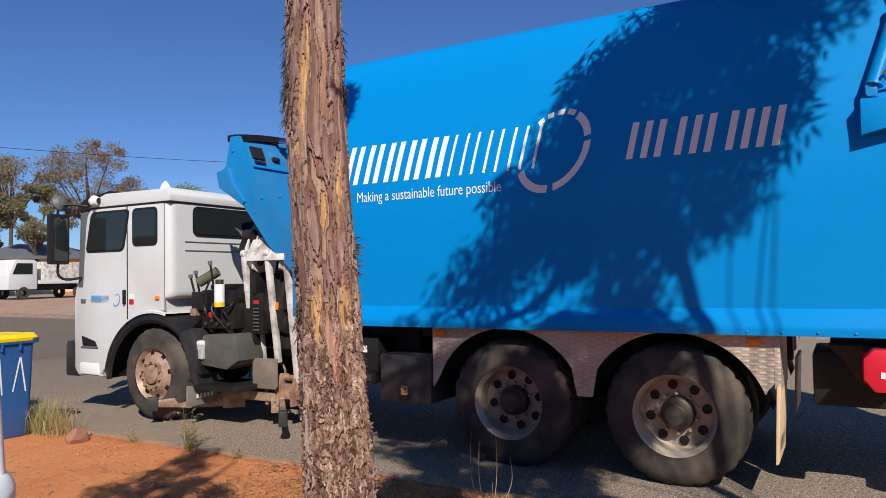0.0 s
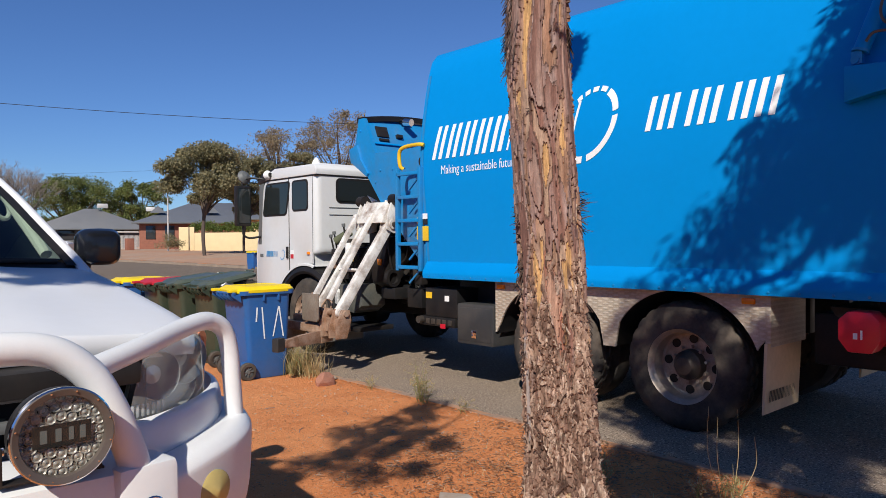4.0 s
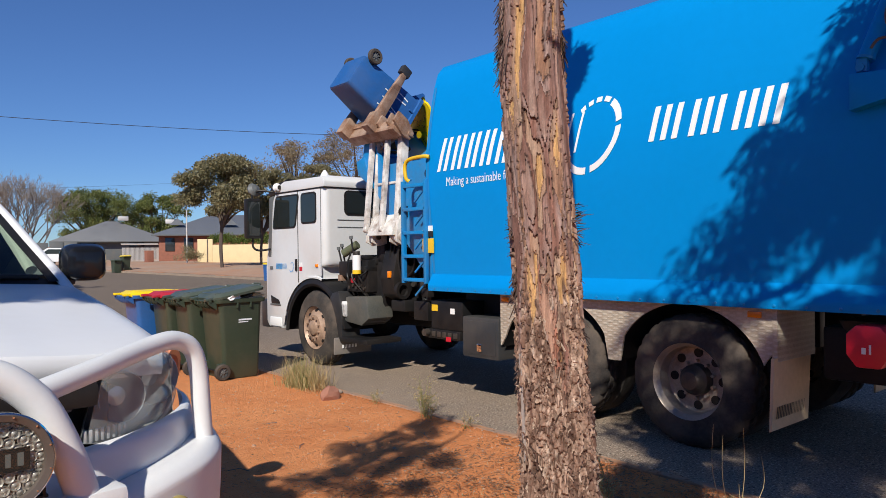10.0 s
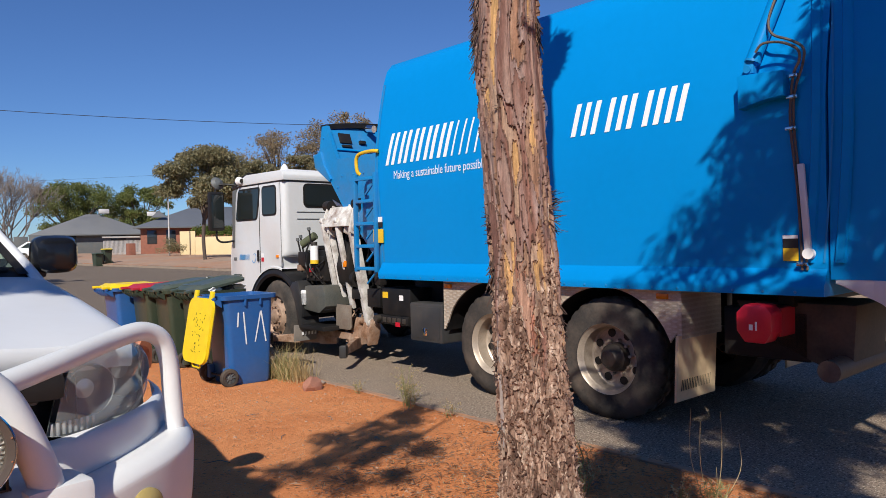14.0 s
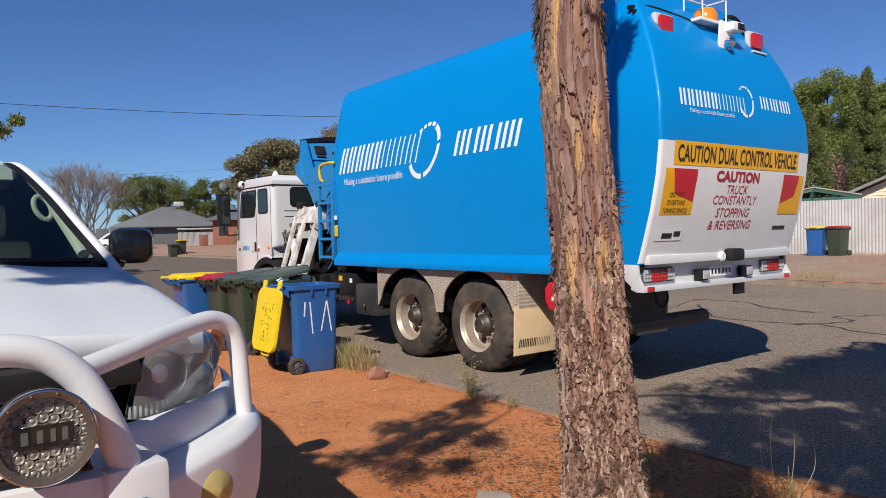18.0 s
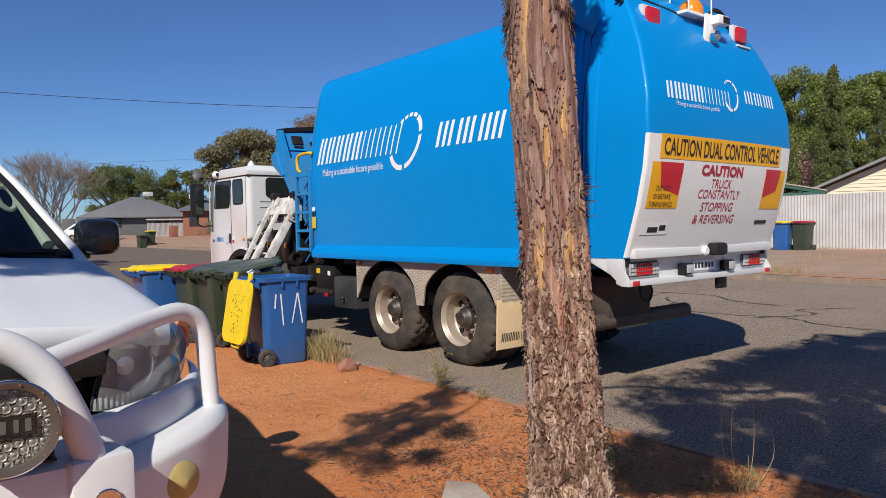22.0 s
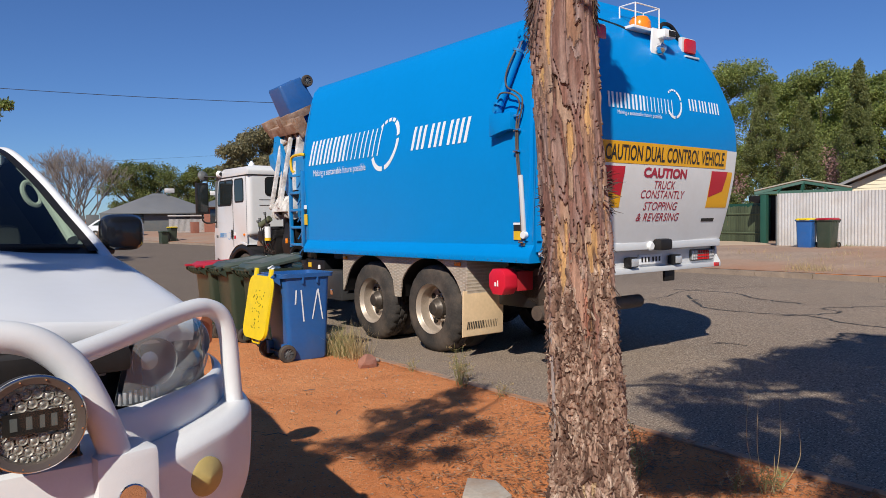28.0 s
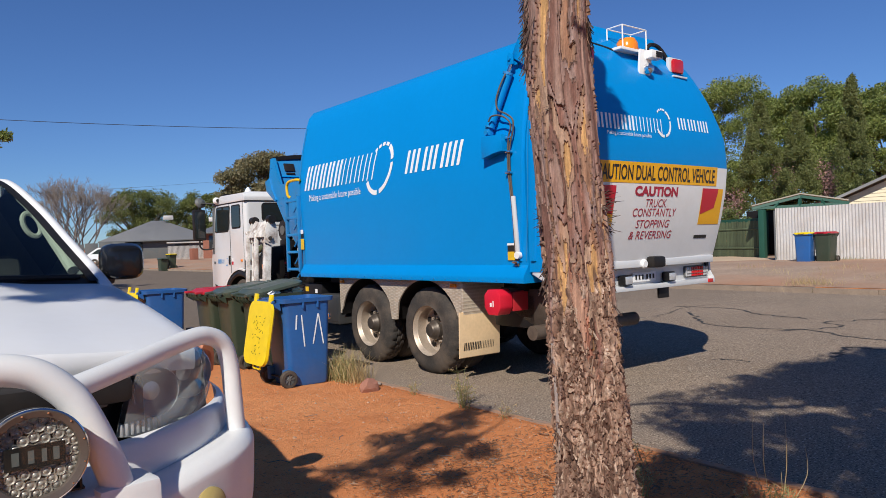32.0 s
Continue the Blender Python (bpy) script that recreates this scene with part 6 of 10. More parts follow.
# rubbish that holds the lid open
rnd = random.Random(6)
for nm, m, x, y in (("rubbish_bag", M_SIGNWHITE, 3.72, 8.38), ("cardboard_scrap", M_FLAP, 4.08, 8.48), ("rubbish_bag", M_PLASTIC, 3.95, 8.44)):
    bm = bmesh.new()
    bmesh.ops.create_icosphere(bm, subdivisions=3, radius=1.0)
    for v in bm.verts:
        k = 1 + 0.45 * noise.noise(v.co * 2.2 + Vector((x * 7, 0, 0)))
        v.co = Vector((v.co.x * 0.13 * k, v.co.y * 0.07 * k, v.co.z * 0.045 * k))
    o = part(nm, bm, m)
    o.matrix_world = pose(x, y, BIN_Z + 1.0, 0, 0, 20)
    tagged(o, "crumpled rubbish squeezed under the bin lid", "rubbish")


M_HAZE = clear_mat("hazed_lens", (0.93, 0.95, 0.96))
hz = M_HAZE.node_tree
hd_, hm_ = hz.nodes.new("ShaderNodeBsdfDiffuse"), hz.nodes.new("ShaderNodeMixShader")
hd_.inputs["Color"].default_value = (0.75, 0.77, 0.78, 1)
hm_.inputs["Fac"].default_value = 0.2
old_ = hz.nodes["Material Output"].inputs["Surface"].links[0].from_socket
hz.links.new(old_, hm_.inputs[1])
hz.links.new(hd_.outputs[0], hm_.inputs[2])
hz.links.new(hm_.outputs[0], hz.nodes["Material Output"].inputs["Surface"])


# ---- parked white four-wheel drive: nose towards the camera's back, bull bar, spotlight ----
UX = -0.03
ute = thing("four_wheel_drive", "white four-wheel drive with a steel bull bar parked on the verge", "car", at=pose(0, 0, 0.02))


def both(fn):
    for s in (1, -1):
        fn(s)


def car_section(y, rows):
    """Half outline (x, z) mirrored into a ring at y."""
    return [(UX + x, y, z) for x, z in rows] + [(UX - x, y, z) for x, z in reversed(rows)]


# bonnet: rounded sheet from nose to windscreen
bm = bmesh.new()
def hood_z(x, y):
    t = (y - 2.10) / 1.45
    base = 1.285 + 0.20 * t - 0.03 * t * t
    ax = abs(x)
    drop = 0.032 * (ax / 0.8) ** 2 + 0.09 * max(0.0, (ax - 0.77) / 0.15) ** 2.2
    nose = 0.012 * max(0.0, (0.25 - t) / 0.25) ** 2
    bulge = 0.014 / (1 + math.exp((ax - 0.42) * 20))
    return base - drop - nose + bulge
def hood_w(y):
    t = max(0.0, min(1.0, (y - 2.10) / 1.45))
    return 0.80 + 0.12 * min(1, t * 1.8) ** 0.7
ring_rows = []
for j in range(37):
    y = 2.10 + 1.45 * j / 36
    w = hood_w(y)
    ring_rows.append([(UX + w * u, y + 0.16 * abs(u) ** 2.5 * (1 - j / 36), hood_z(w * u, y)) for u in [i / 40 - 1 for i in range(81)]])
ring_faces(bm, ring_rows, closed=False, caps=False)
part("bonnet", bm, M_UTE, ute, "white bonnet with leaf shadows", 80)
bm = bmesh.new()
ring_faces(bm, [[(x, y - o, z - dz) for x, y, z in ring_rows[0]] for o, dz in ((0.0, 0.0), (0.012, 0.012), (0.014, 0.05), (0.0, 0.075))], closed=False, caps=False)
part("bonnet_lip", bm, M_UTE, ute, "", 60)
# fenders and sides
for s in (1, -1):
    bm = bmesh.new()
    rows = []
    for j in range(13):
        yy = 2.10 + 1.45 * j / 12
        w = hood_w(yy)
        z0 = hood_z(w, yy)
        y = yy + 0.16 * (1 - j / 12)
        rows.append([(UX + s * (w - 0.002), y, z0 - 0.002), (UX + s * (w + 0.016), y, z0 - 0.028), (UX + s * (w + 0.027), y, z0 - 0.07), (UX + s * (w + 0.033), y, z0 - 0.15), (UX + s * (w + 0.035), y, 1.0), (UX + s * (w + 0.03), y, 0.75 if j > 8 else 0.95)])
    ring_faces(bm, rows, closed=False, caps=False)
    part("fender", bm, M_UTE, ute)
# cabin: lower doors, pillars, roof
bm = bmesh.new()
ring_faces(bm, [car_section(3.56, [(0.90, 1.28), (0.94, 1.15), (0.93, 0.62)]), car_section(3.95, [(0.91, 1.36), (0.95, 1.18), (0.94, 0.62)]), car_section(6.9, [(0.92, 1.42), (0.96, 1.2), (0.94, 0.62)])])
part("cabin_sides", bm, M_UTE, ute)
bm = bmesh.new()
ring_faces(bm, [car_section(y, [(w * 0.82, z), (w, z - 0.035), (w, z - 0.09)]) for y, w, z in ((4.36, 0.50, 1.955), (4.5, 0.53, 1.985), (5.2, 0.58, 2.01), (6.6, 0.60, 1.97), (6.85, 0.56, 1.88))])
part("roof", bm, M_UTE, ute, "", 60)
EDGE = [(0.83, 3.30, 1.36), (0.80, 3.45, 1.45), (0.73, 3.72, 1.61), (0.67, 4.0, 1.76), (0.59, 4.25, 1.90), (0.545, 4.40, 1.955), (0.53, 4.6, 1.97)]
EDGE = [tuple(p) for p in smooth_path(EDGE, 5)]
for s in (1, -1):
    bm = bmesh.new()
    ring_faces(bm, [[(UX + s * (x + a), y + b, z + c) for a, b, c in ((-0.05, -0.004, -0.004), (-0.03, -0.016, 0.004), (-0.01, -0.01, 0.004), (0.0, 0.02, 0.0), (-0.01, 0.09, -0.01), (-0.05, 0.09, -0.01))] for x, y, z in EDGE])
    part("windscreen_pillar", bm, M_UTE, ute, "", 60)
    bm = bmesh.new()
    ring_faces(bm, [[(UX + s * (x + a), y + b, z) for a, b in ((-0.083, 0.0), (-0.048, -0.012), (-0.046, 0.03), (-0.08, 0.03))] for x, y, z in EDGE[4:-5]])
    part("windscreen_seal", bm, M_BLACK, ute, "", 60)
    # side of the cabin with its glass and inner lining
    bm = bmesh.new()
    ring_faces(bm, [[(UX + s * x, y, z) for y, z in ((3.7, 1.34), (6.8, 1.36))] for x in (0.90,)] + [[(UX + s * 0.57, y, z) for y, z in ((4.5, 1.95), (6.7, 1.93))]], closed=False, caps=False)
    part("side_glass", bm, M_GLASS, ute)
glass_rows = [(x - 0.055, y + 0.012, z) for x, y, z in EDGE[5:-6:3]]
bm = bmesh.new()
ring_faces(bm, [[(UX + w * u, y - 0.10 * (1 - u * u), z) for u in [i / 10 - 1 for i in range(21)]] for w, y, z in glass_rows], closed=False, caps=False)
ws = facing(part("windscreen", bm, M_TINT, ute, "green-tinted windscreen", 80), (0, -1, 0.6))
ws.visible_shadow = False
bm = bmesh.new()
ring_faces(bm, [[(UX + w * u, y - 0.12 * (1 - u * u), z) for u in [i / 10 - 1 for i in range(21)]] for w, y, z in ((0.80, 3.36, 1.36), (0.79, 3.44, 1.425), (0.765, 3.50, 1.455))], closed=False, caps=False)
part("scuttle", bm, M_BLACK, ute)
bm = bmesh.new()
tube(bm, smooth_path([(0.0, 3.34, 1.462), (0.3, 3.36, 1.458), (0.66, 3.44, 1.445)], 4), 0.012)
tube(bm, smooth_path([(-0.5, 3.36, 1.46), (-0.1, 3.33, 1.468), (0.25, 3.38, 1.466)], 4), 0.012)
part("wiper", bm, M_BLACK, ute)
# inside: dash, steering wheel, seats
bm = bmesh.new()
box(bm, UX - 0.70, UX + 0.70, 3.58, 4.1, 1.05, 1.42, 0.05)
part("dashboard", bm, M_PLASTIC, ute)
bm = bmesh.new()
box(bm, UX - 0.88, UX + 0.88, 5.6, 5.7, 0.7, 1.9, 0.02)
part("cabin_back", bm, M_SEAT, ute)
for s in (-1, 1):
    bm = bmesh.new()
    box(bm, UX + s * 0.38 - 0.25, UX + s * 0.38 + 0.25, 4.75, 4.95, 0.9, 1.55, 0.06)
    box(bm, UX + s * 0.38 - 0.13, UX + s * 0.38 + 0.13, 4.8, 4.92, 1.56, 1.76, 0.04)
    part("seat", bm, M_SEAT, ute)
bm = bmesh.new()
c0 = Vector((0.572, 4.10, 1.705))
ring_pts = [c0 + Vector((0.030 * math.cos(a) - 0.028 * math.sin(a), 0.01 * math.cos(a), 0.02 * math.cos(a) + 0.055 * math.sin(a))) for a in [2 * math.pi * k / 24 for k in range(25)]]
tube(bm, ring_pts, 0.013, 8)
M_TRIM = mat("beige_trim", (0.55, 0.55, 0.50), 0.8, var=0.05)
part("grab_handle", bm, M_TRIM, ute)
bm = bmesh.new()
tube(bm, smooth_path([(0.54, 4.24, 1.85), (0.60, 4.12, 1.77), (0.645, 3.93, 1.63), (0.69, 3.74, 1.47)], 4), [0.02, 0.022, 0.026, 0.03, 0.032, 0.034, 0.035, 0.035, 0.034, 0.032, 0.03, 0.028, 0.026])
part("pillar_trim", bm, M_TRIM, ute)
bm = bmesh.new()
ring_faces(bm, [[(UX + x, y, 1.92) for x in (-0.5, -0.2, 0.2, 0.5)] for y in (4.45, 5.7)], closed=False, caps=False)
part("roof_lining", bm, M_SEAT, ute)
# mirror
mirror = part("wing_mirror", made(lambda b: ring_faces(b, [[(x, y, z) for x, z in [(0.872 + 0.092 * k * math.copysign(abs(math.cos(a)) ** 0.55, math.cos(a)), 1.505 + 0.085 * k * math.copysign(abs(math.sin(a)) ** 0.55, math.sin(a))) for a in [2 * math.pi * i / 28 for i in range(28)]]] for y, k in ((3.50, 0.55), (3.515, 0.85), (3.55, 1.0), (3.62, 1.0), (3.66, 0.93))])), mat("glossy_black", (0.009, 0.010, 0.013), 0.22, var=0.1, coat=0.15, rvar=0.04, spec=0.35), ute, "glossy black door mirror")
part("mirror_foot", made(box, 0.76, 0.84, 3.56, 3.64, 1.40, 1.46, 0.02), M_PLASTIC, ute)
# front: grille cavity, headlights, bumper
bm = bmesh.new()
box(bm, UX - 0.62, UX + 0.62, 2.15, 2.35, 0.80, 1.18, 0.02)
part("grille_cavity", bm, M_BLACK, ute)
bm = bmesh.new()
for k in range(4):
    box(bm, UX - 0.56, UX + 0.50, 2.05, 2.12, 0.90 + k * 0.075, 0.93 + k * 0.075, 0.008)
part("grille", bm, M_GREY, ute)
part("nose_panel", made(box, UX - 0.60, UX + 0.56, 2.02, 2.16, 1.135, 1.205, 0.02), M_BLACK, ute)
for s in (1, -1):
    hl = new("headlight")
    hl.parent = ute
    tagged(hl, "large hazed headlight")
    # outline corners in front (inner) and back (outer)
    edge = [(0.50, 2.055, 1.035), (0.545, 2.06, 1.20), (0.60, 2.09, 1.245), (0.70, 2.19, 1.255), (0.80, 2.33, 1.24), (0.875, 2.47, 1.19), (0.895, 2.53, 1.11), (0.875, 2.45, 1.06), (0.76, 2.22, 1.03), (0.62, 2.10, 1.015)]
    edge = [Vector((UX + s * (x + 0.03), y, z)) for x, y, z in edge]
    mid = sum(edge, Vector()) / len(edge)
    rim = [Vector(p) for p in smooth_path(edge + edge[:1], 5)][:-1]
    bm = bmesh.new()
    rings = []
    for k in (1.0, 0.95, 0.88, 0.78, 0.66, 0.52, 0.36, 0.18, 0.02):
        rings.append([mid + (p - mid) * k + Vector((s * 0.5, -0.85, 0.05)) * (0.064 * (1 - k ** 3)) for p in rim])
    ring_faces(bm, rings, caps=False)
    o = facing(part("lens", bm, M_HAZE, hl, "", 60), (s * 0.5, -0.85, 0.05))
    o.visible_shadow = False
    bm = bmesh.new()
    ring_faces(bm, [[mid + (p - mid) * k + Vector((-s * (0.01 + 0.055 * (1 - k * k)), 0.015 + 0.115 * (1 - k * k), 0)) for p in rim] for k in (1.0, 0.93, 0.82, 0.66, 0.45, 0.25)], caps=False)
    part("reflector", bm, mat("hazed_reflector", (0.40, 0.42, 0.42), 0.45, metal=0.3, var=0.06, scale=5) if s > 0 else bpy.data.materials["hazed_reflector"], hl)
    for cx, cy, cz, r in ((0.63, 2.20, 1.125, 0.075), (0.78, 2.37, 1.14, 0.085)):
        bm = bmesh.new()
        lathe(bm, [(r, -0.03), (r * 0.95, -0.035), (r * 0.8, 0.01), (r * 0.35, 0.05), (0.03, 0.055), (0.028, 0.0), (0, -0.005)], (UX + s * (cx + 0.02), cy, cz), (-s * 0.25, 1, 0), 24)
        part("lamp_bowl", bm, M_BOWL, hl)
    bm = bmesh.new()
    for k in range(8):
        x = 0.535 + k * 0.016
        box(bm, UX + s * x - 0.004, UX + s * x + 0.004, 2.075 + k * 0.005, 2.085 + k * 0.005, 1.03, 1.065, 0.002)
    part("lens_flutes", bm, M_LENSCLEAR, hl)
    part("indicator", made(tube, smooth_path([tuple(edge[4] + Vector((s * 0.012, 0.02, -0.01))), tuple(edge[5] + Vector((s * 0.016, 0.02, 0))), tuple(edge[6] + Vector((s * 0.014, 0.02, 0)))], 4), 0.022, 8), mat("faded_orange", (0.55, 0.22, 0.12), 0.3, var=0.1) if s > 0 else bpy.data.materials["faded_orange"], hl)
# bumper: body-coloured apron under the lamp and the steel wing
for s in (1, -1):
    bm = bmesh.new()
    rows = []
    for x, y in ((0.40, 1.98), (0.50, 1.995), (0.62, 2.04), (0.74, 2.13), (0.84, 2.26), (0.90, 2.42), (0.925, 2.6)):
        f = (x - 0.40) / 0.525
        rows.append([(UX + s * (x + 0.03), y + 0.03, 1.03 + 0.03 * f), (UX + s * (x + 0.045), y, 1.015 + 0.03 * f), (UX + s * (x + 0.05), y - 0.01, 0.94 + 0.02 * f), (UX + s * (x + 0.03), y + 0.02, 0.90 + 0.01 * f)])
    fine = [smooth_path([r[k] for r in rows], 4) for k in range(len(rows[0]))]
    rows = [smooth_path([f[i] for f in fine], 4) for i in range(len(fine[0]))]
    ring_faces(bm, rows, closed=False, caps=False)
    part("lamp_apron", bm, M_UTE, ute)
    bm = bmesh.new()
    rows = []
    for x, y, zt in ((0.36, 1.845, 0.915), (0.45, 1.86, 0.92), (0.57, 1.89, 0.93), (0.70, 1.945, 0.95), (0.83, 2.03, 0.965), (0.918, 2.14, 0.975), (0.962, 2.30, 0.98), (0.975, 2.55, 0.97)):
        rows.append([(UX + s * (x - 0.05), y + 0.12, zt - 0.01), (UX + s * x, y + 0.045, zt), (UX + s * (x + 0.018), y + 0.005, zt - 0.025), (UX + s * (x + 0.022), y, zt - 0.07), (UX + s * (x + 0.012), y + 0.012, zt - 0.25), (UX + s * (x - 0.03), y + 0.06, zt - 0.36), (UX + s * (x - 0.12), y + 0.16, zt - 0.40)])
    fine = [smooth_path([r[k] for r in rows], 4) for k in range(len(rows[0]))]
    rows = [smooth_path([f[i] for f in fine], 4) for i in range(len(fine[0]))]
    ring_faces(bm, rows, closed=False, caps=False)
    part("bumper_wing", bm, M_BAR, ute, "white steel bumper wing", 60)
    fog = part("fog_lamp", made(lathe, [(0.055, 0.02), (0.055, -0.012), (0.045, -0.02), (0.0, -0.03)], (UX + s * 0.725, 1.955, 0.825), (-s * 0.35, 1, 0), 24), mat("yellow_fog_cover", (0.42, 0.33, 0.12), 0.35, var=0.1) if s > 0 else bpy.data.materials["yellow_fog_cover"], ute, "fog lamp with a yellow cover")
bm = bmesh.new()
ring_faces(bm, [[(UX + x, y, z) for y, z in ((1.80, 0.998), (1.77, 0.98), (1.76, 0.91), (1.78, 0.62), (1.90, 0.58), (1.97, 1.008))] for x in (-0.50, -0.2, 0.2, 0.50)])
part("bumper_centre", bm, M_BAR, ute)
for s in (1, -1):
    bm = bmesh.new()
    box(bm, -0.075, 0.075, -0.05, 0.09, -0.20, 0.165, 0.02, pose(UX + s * 0.475, 1.80, 0.83, 0, 0, s * 8))
    part("bar_mount", bm, M_BAR, ute)
    bm = bmesh.new()
    lathe(bm, [(0.0, 0.004), (0.03, 0.004), (0.033, 0.0)], (UX + s * 0.485, 1.747, 0.885), (0, -1, 0), 24)
    part("oval_badge", bm, M_CHROME, ute)
# bull bar hoops
bm = bmesh.new()
hoop_half = [(0.475, 1.79, 0.88), (0.455, 1.79, 1.0), (0.405, 1.795, 1.14), (0.355, 1.80, 1.225), (0.27, 1.80, 1.283), (0.12, 1.79, 1.298)]
hoop = smooth_path([(UX - x, y, z) for x, y, z in hoop_half] + [(UX + x, y, z) for x, y, z in reversed(hoop_half)], 8)
tube(bm, hoop, 0.037, 18)
part("bull_bar_hoop", bm, M_BAR, ute, "thick white tube of the bull bar")
for s in (1, -1):
    bm = bmesh.new()
    tube(bm, smooth_path([(UX + s * 0.355, 1.81, 1.222), (UX + s * 0.52, 1.93, 1.247), (UX + s * 0.675, 2.06, 1.270), (UX + s * 0.79, 2.14, 1.28), (UX + s * 0.858, 2.17, 1.25), (UX + s * 0.885, 2.18, 1.18), (UX + s * 0.893, 2.18, 1.08), (UX + s * 0.90, 2.18, 0.97)], 8), 0.0285, 14)
    part("bull_bar_wing", bm, M_BAR, ute, "white tube loop round the headlight")
# spotlights on the bar
for s in (1, -1):
    sp = new("spotlight")
    sp.parent = ute
    tagged(sp, "round LED spotlight with a black rim")
    c = Vector((UX + s * 0.278, 1.72, 1.112))
    d = Vector((s * 0.03, -1, 0.02)).normalized()
    part("housing", made(lathe, [(0.0, -0.09), (0.07, -0.085), (0.097, -0.03), (0.102, 0.0), (0.102, 0.03), (0.098, 0.036), (0.093, 0.03), (0.091, 0.012), (0.0, 0.010)], c, d, 48), M_BLACK, sp)
    part("bezel", made(lathe, [(0.083, 0.026), (0.086, 0.036), (0.099, 0.040), (0.101, 0.037)], c, d, 48), M_BEZEL, sp)
    part("bezel_edge", made(lathe, [(0.101, 0.037), (0.104, 0.034), (0.1035, 0.024)], c, d, 48), M_CHROME, sp)
    u, w_ = axes(d)
    u = Vector((1, 0, 0)) - d * d.x
    u.normalize()
    w_ = Vector((0, 0, 1))
    bm = bmesh.new()
    for r, n in ((0.0, 1), (0.020, 6), (0.041, 12), (0.062, 18), (0.080, 24)):
        for k in range(n):
            a = 2 * math.pi * k / max(n, 1)
            p = c + u * r * math.cos(a) + w_ * r * math.sin(a)
            lathe(bm, [(0.0125, 0.011), (0.011, 0.017), (0.0075, 0.013), (0.004, 0.016), (0, 0.017)], p, d, 12)
    led = part("led_cells", bm, mat("led_reflector", (0.46, 0.42, 0.39), 0.28, metal=0.5, var=0.3, scale=40) if s > 0 else bpy.data.materials["led_reflector"], sp)
    bm = bmesh.new()
    for x0, x1, z0, z1 in ((-0.058, 0.058, -0.022, 0.026),):
        vs = [bm.verts.new(c + d * 0.024 + u * x + w_ * z) for x, z in ((x0, z0), (x1, z0), (x1, z1), (x0, z1))]
        bm.faces.new(vs)
    part("logo_plate", bm, M_BLACK, sp)
    bm = bmesh.new()
    for x0, x1 in ((-0.044, -0.030), (-0.014, -0.002), (0.012, 0.022), (0.034, 0.046)):
        vs = [bm.verts.new(c + d * 0.0255 + u * x + w_ * z) for x, z in ((x0, -0.012), (x1, -0.012), (x1, 0.016), (x0, 0.016))]
        bm.faces.new(vs)
    part("logo_bar", bm, M_GREY, sp)
    tagged(led, kind="stuff")
    gl = facing(part("front_glass", made(lathe, [(0.091, 0.027), (0.06, 0.030), (0.0, 0.031)], c, d, 32), M_CLEAR, sp), d)
    gl.visible_shadow = False
    part("bracket", made(box, c.x - 0.108, c.x + 0.108, 1.775, 1.815, 1.000, 1.006, 0.002), M_BLACK, sp)
    for o in (-0.100, 0.100):
        part("bracket_arm", made(box, c.x + o - 0.003, c.x + o + 0.003, 1.775, 1.812, 1.003, 1.085, 0.002), M_BLACK, sp)
        part("bracket_bolt", made(cyl, (c.x + o * 1.08, 1.79, 1.075), (c.x + o * 0.92, 1.79, 1.075), 0.009, seg=10), M_CHROME, sp)
    for k in range(12):
        a = radians(15 + 30 * k)
        part("bezel_screw", made(cyl, c + d * 0.034 + u * 0.0955 * math.cos(a) + w_ * 0.0955 * math.sin(a), c + d * 0.041 + u * 0.0955 * math.cos(a) + w_ * 0.0955 * math.sin(a), 0.0022, seg=6), M_CHROME, sp)
for s in (1, -1):
    for y in (2.85, 5.9):
        bm = bmesh.new()
        lathe(bm, [(0.2, -0.13), (0.40, -0.13), (0.44, -0.08), (0.44, 0.08), (0.40, 0.13), (0.2, 0.13), (0.18, 0.0)], (UX + s * 0.80, y, 0.46), (1, 0, 0), 32)
        part("tyre", bm, M_TYRE, ute)
part("underbody", made(box, UX - 0.85, UX + 0.85, 2.2, 6.8, 0.45, 0.85, 0.05), M_BLACK, ute)


# ---- the gum tree on the verge ----
def trunk_axis(z):
    return Vector((2.821 - 0.045 * min(z, 2.4) - 0.01 * max(0, z - 2.4), 2.372 + 0.036 * min(z, 2.4), z))


def trunk_r(z):
    return 0.178 + 0.22 * max(0.0, 0.42 - z) ** 1.3 - 0.014 * min(z, 3.0) + 0.004 * math.sin(z * 3)


tree = thing("gum_tree", "gum tree with peeling purple and tan bark on the verge", "tree")


def chance(i, j=0.0):
    return (math.sin(i * 127.1 + j * 311.7) * 43758.5453) % 1.0


def between(a, b, t):
    return tuple(p + (q - p) * t for p, q in zip(a, b))


def slivers(a, d, z, count, rate, seed):
    """Overlapping strips of old fibre, loose at their lower ends: height 0 to 1 and a number for each strip."""
    u = a * count / (2 * math.pi) + 3.4 * noise.noise((d.x * 2.0 + seed, d.y * 2.0, z * 3.4)) + 1.1 * noise.noise((d.x * 7, d.y * 7 + seed, z * 9))
    i = math.floor(u)
    f = u - i
    v = z * rate * (0.7 + 0.6 * chance(i, seed)) + 7 * chance(i, 3 + seed) + 1.3 * noise.noise((d.x * 6, d.y * 6, z * 8 + seed))
    j = math.floor(v)
    g = v - j
    edge = min(1.0, min(f, 1 - f) * 5.0) * min(1.0, g * 6)
    return edge * (0.4 + 0.6 * (1 - g)) * (0.5 + 0.5 * chance(i, j)), chance(i + 0.5, j)


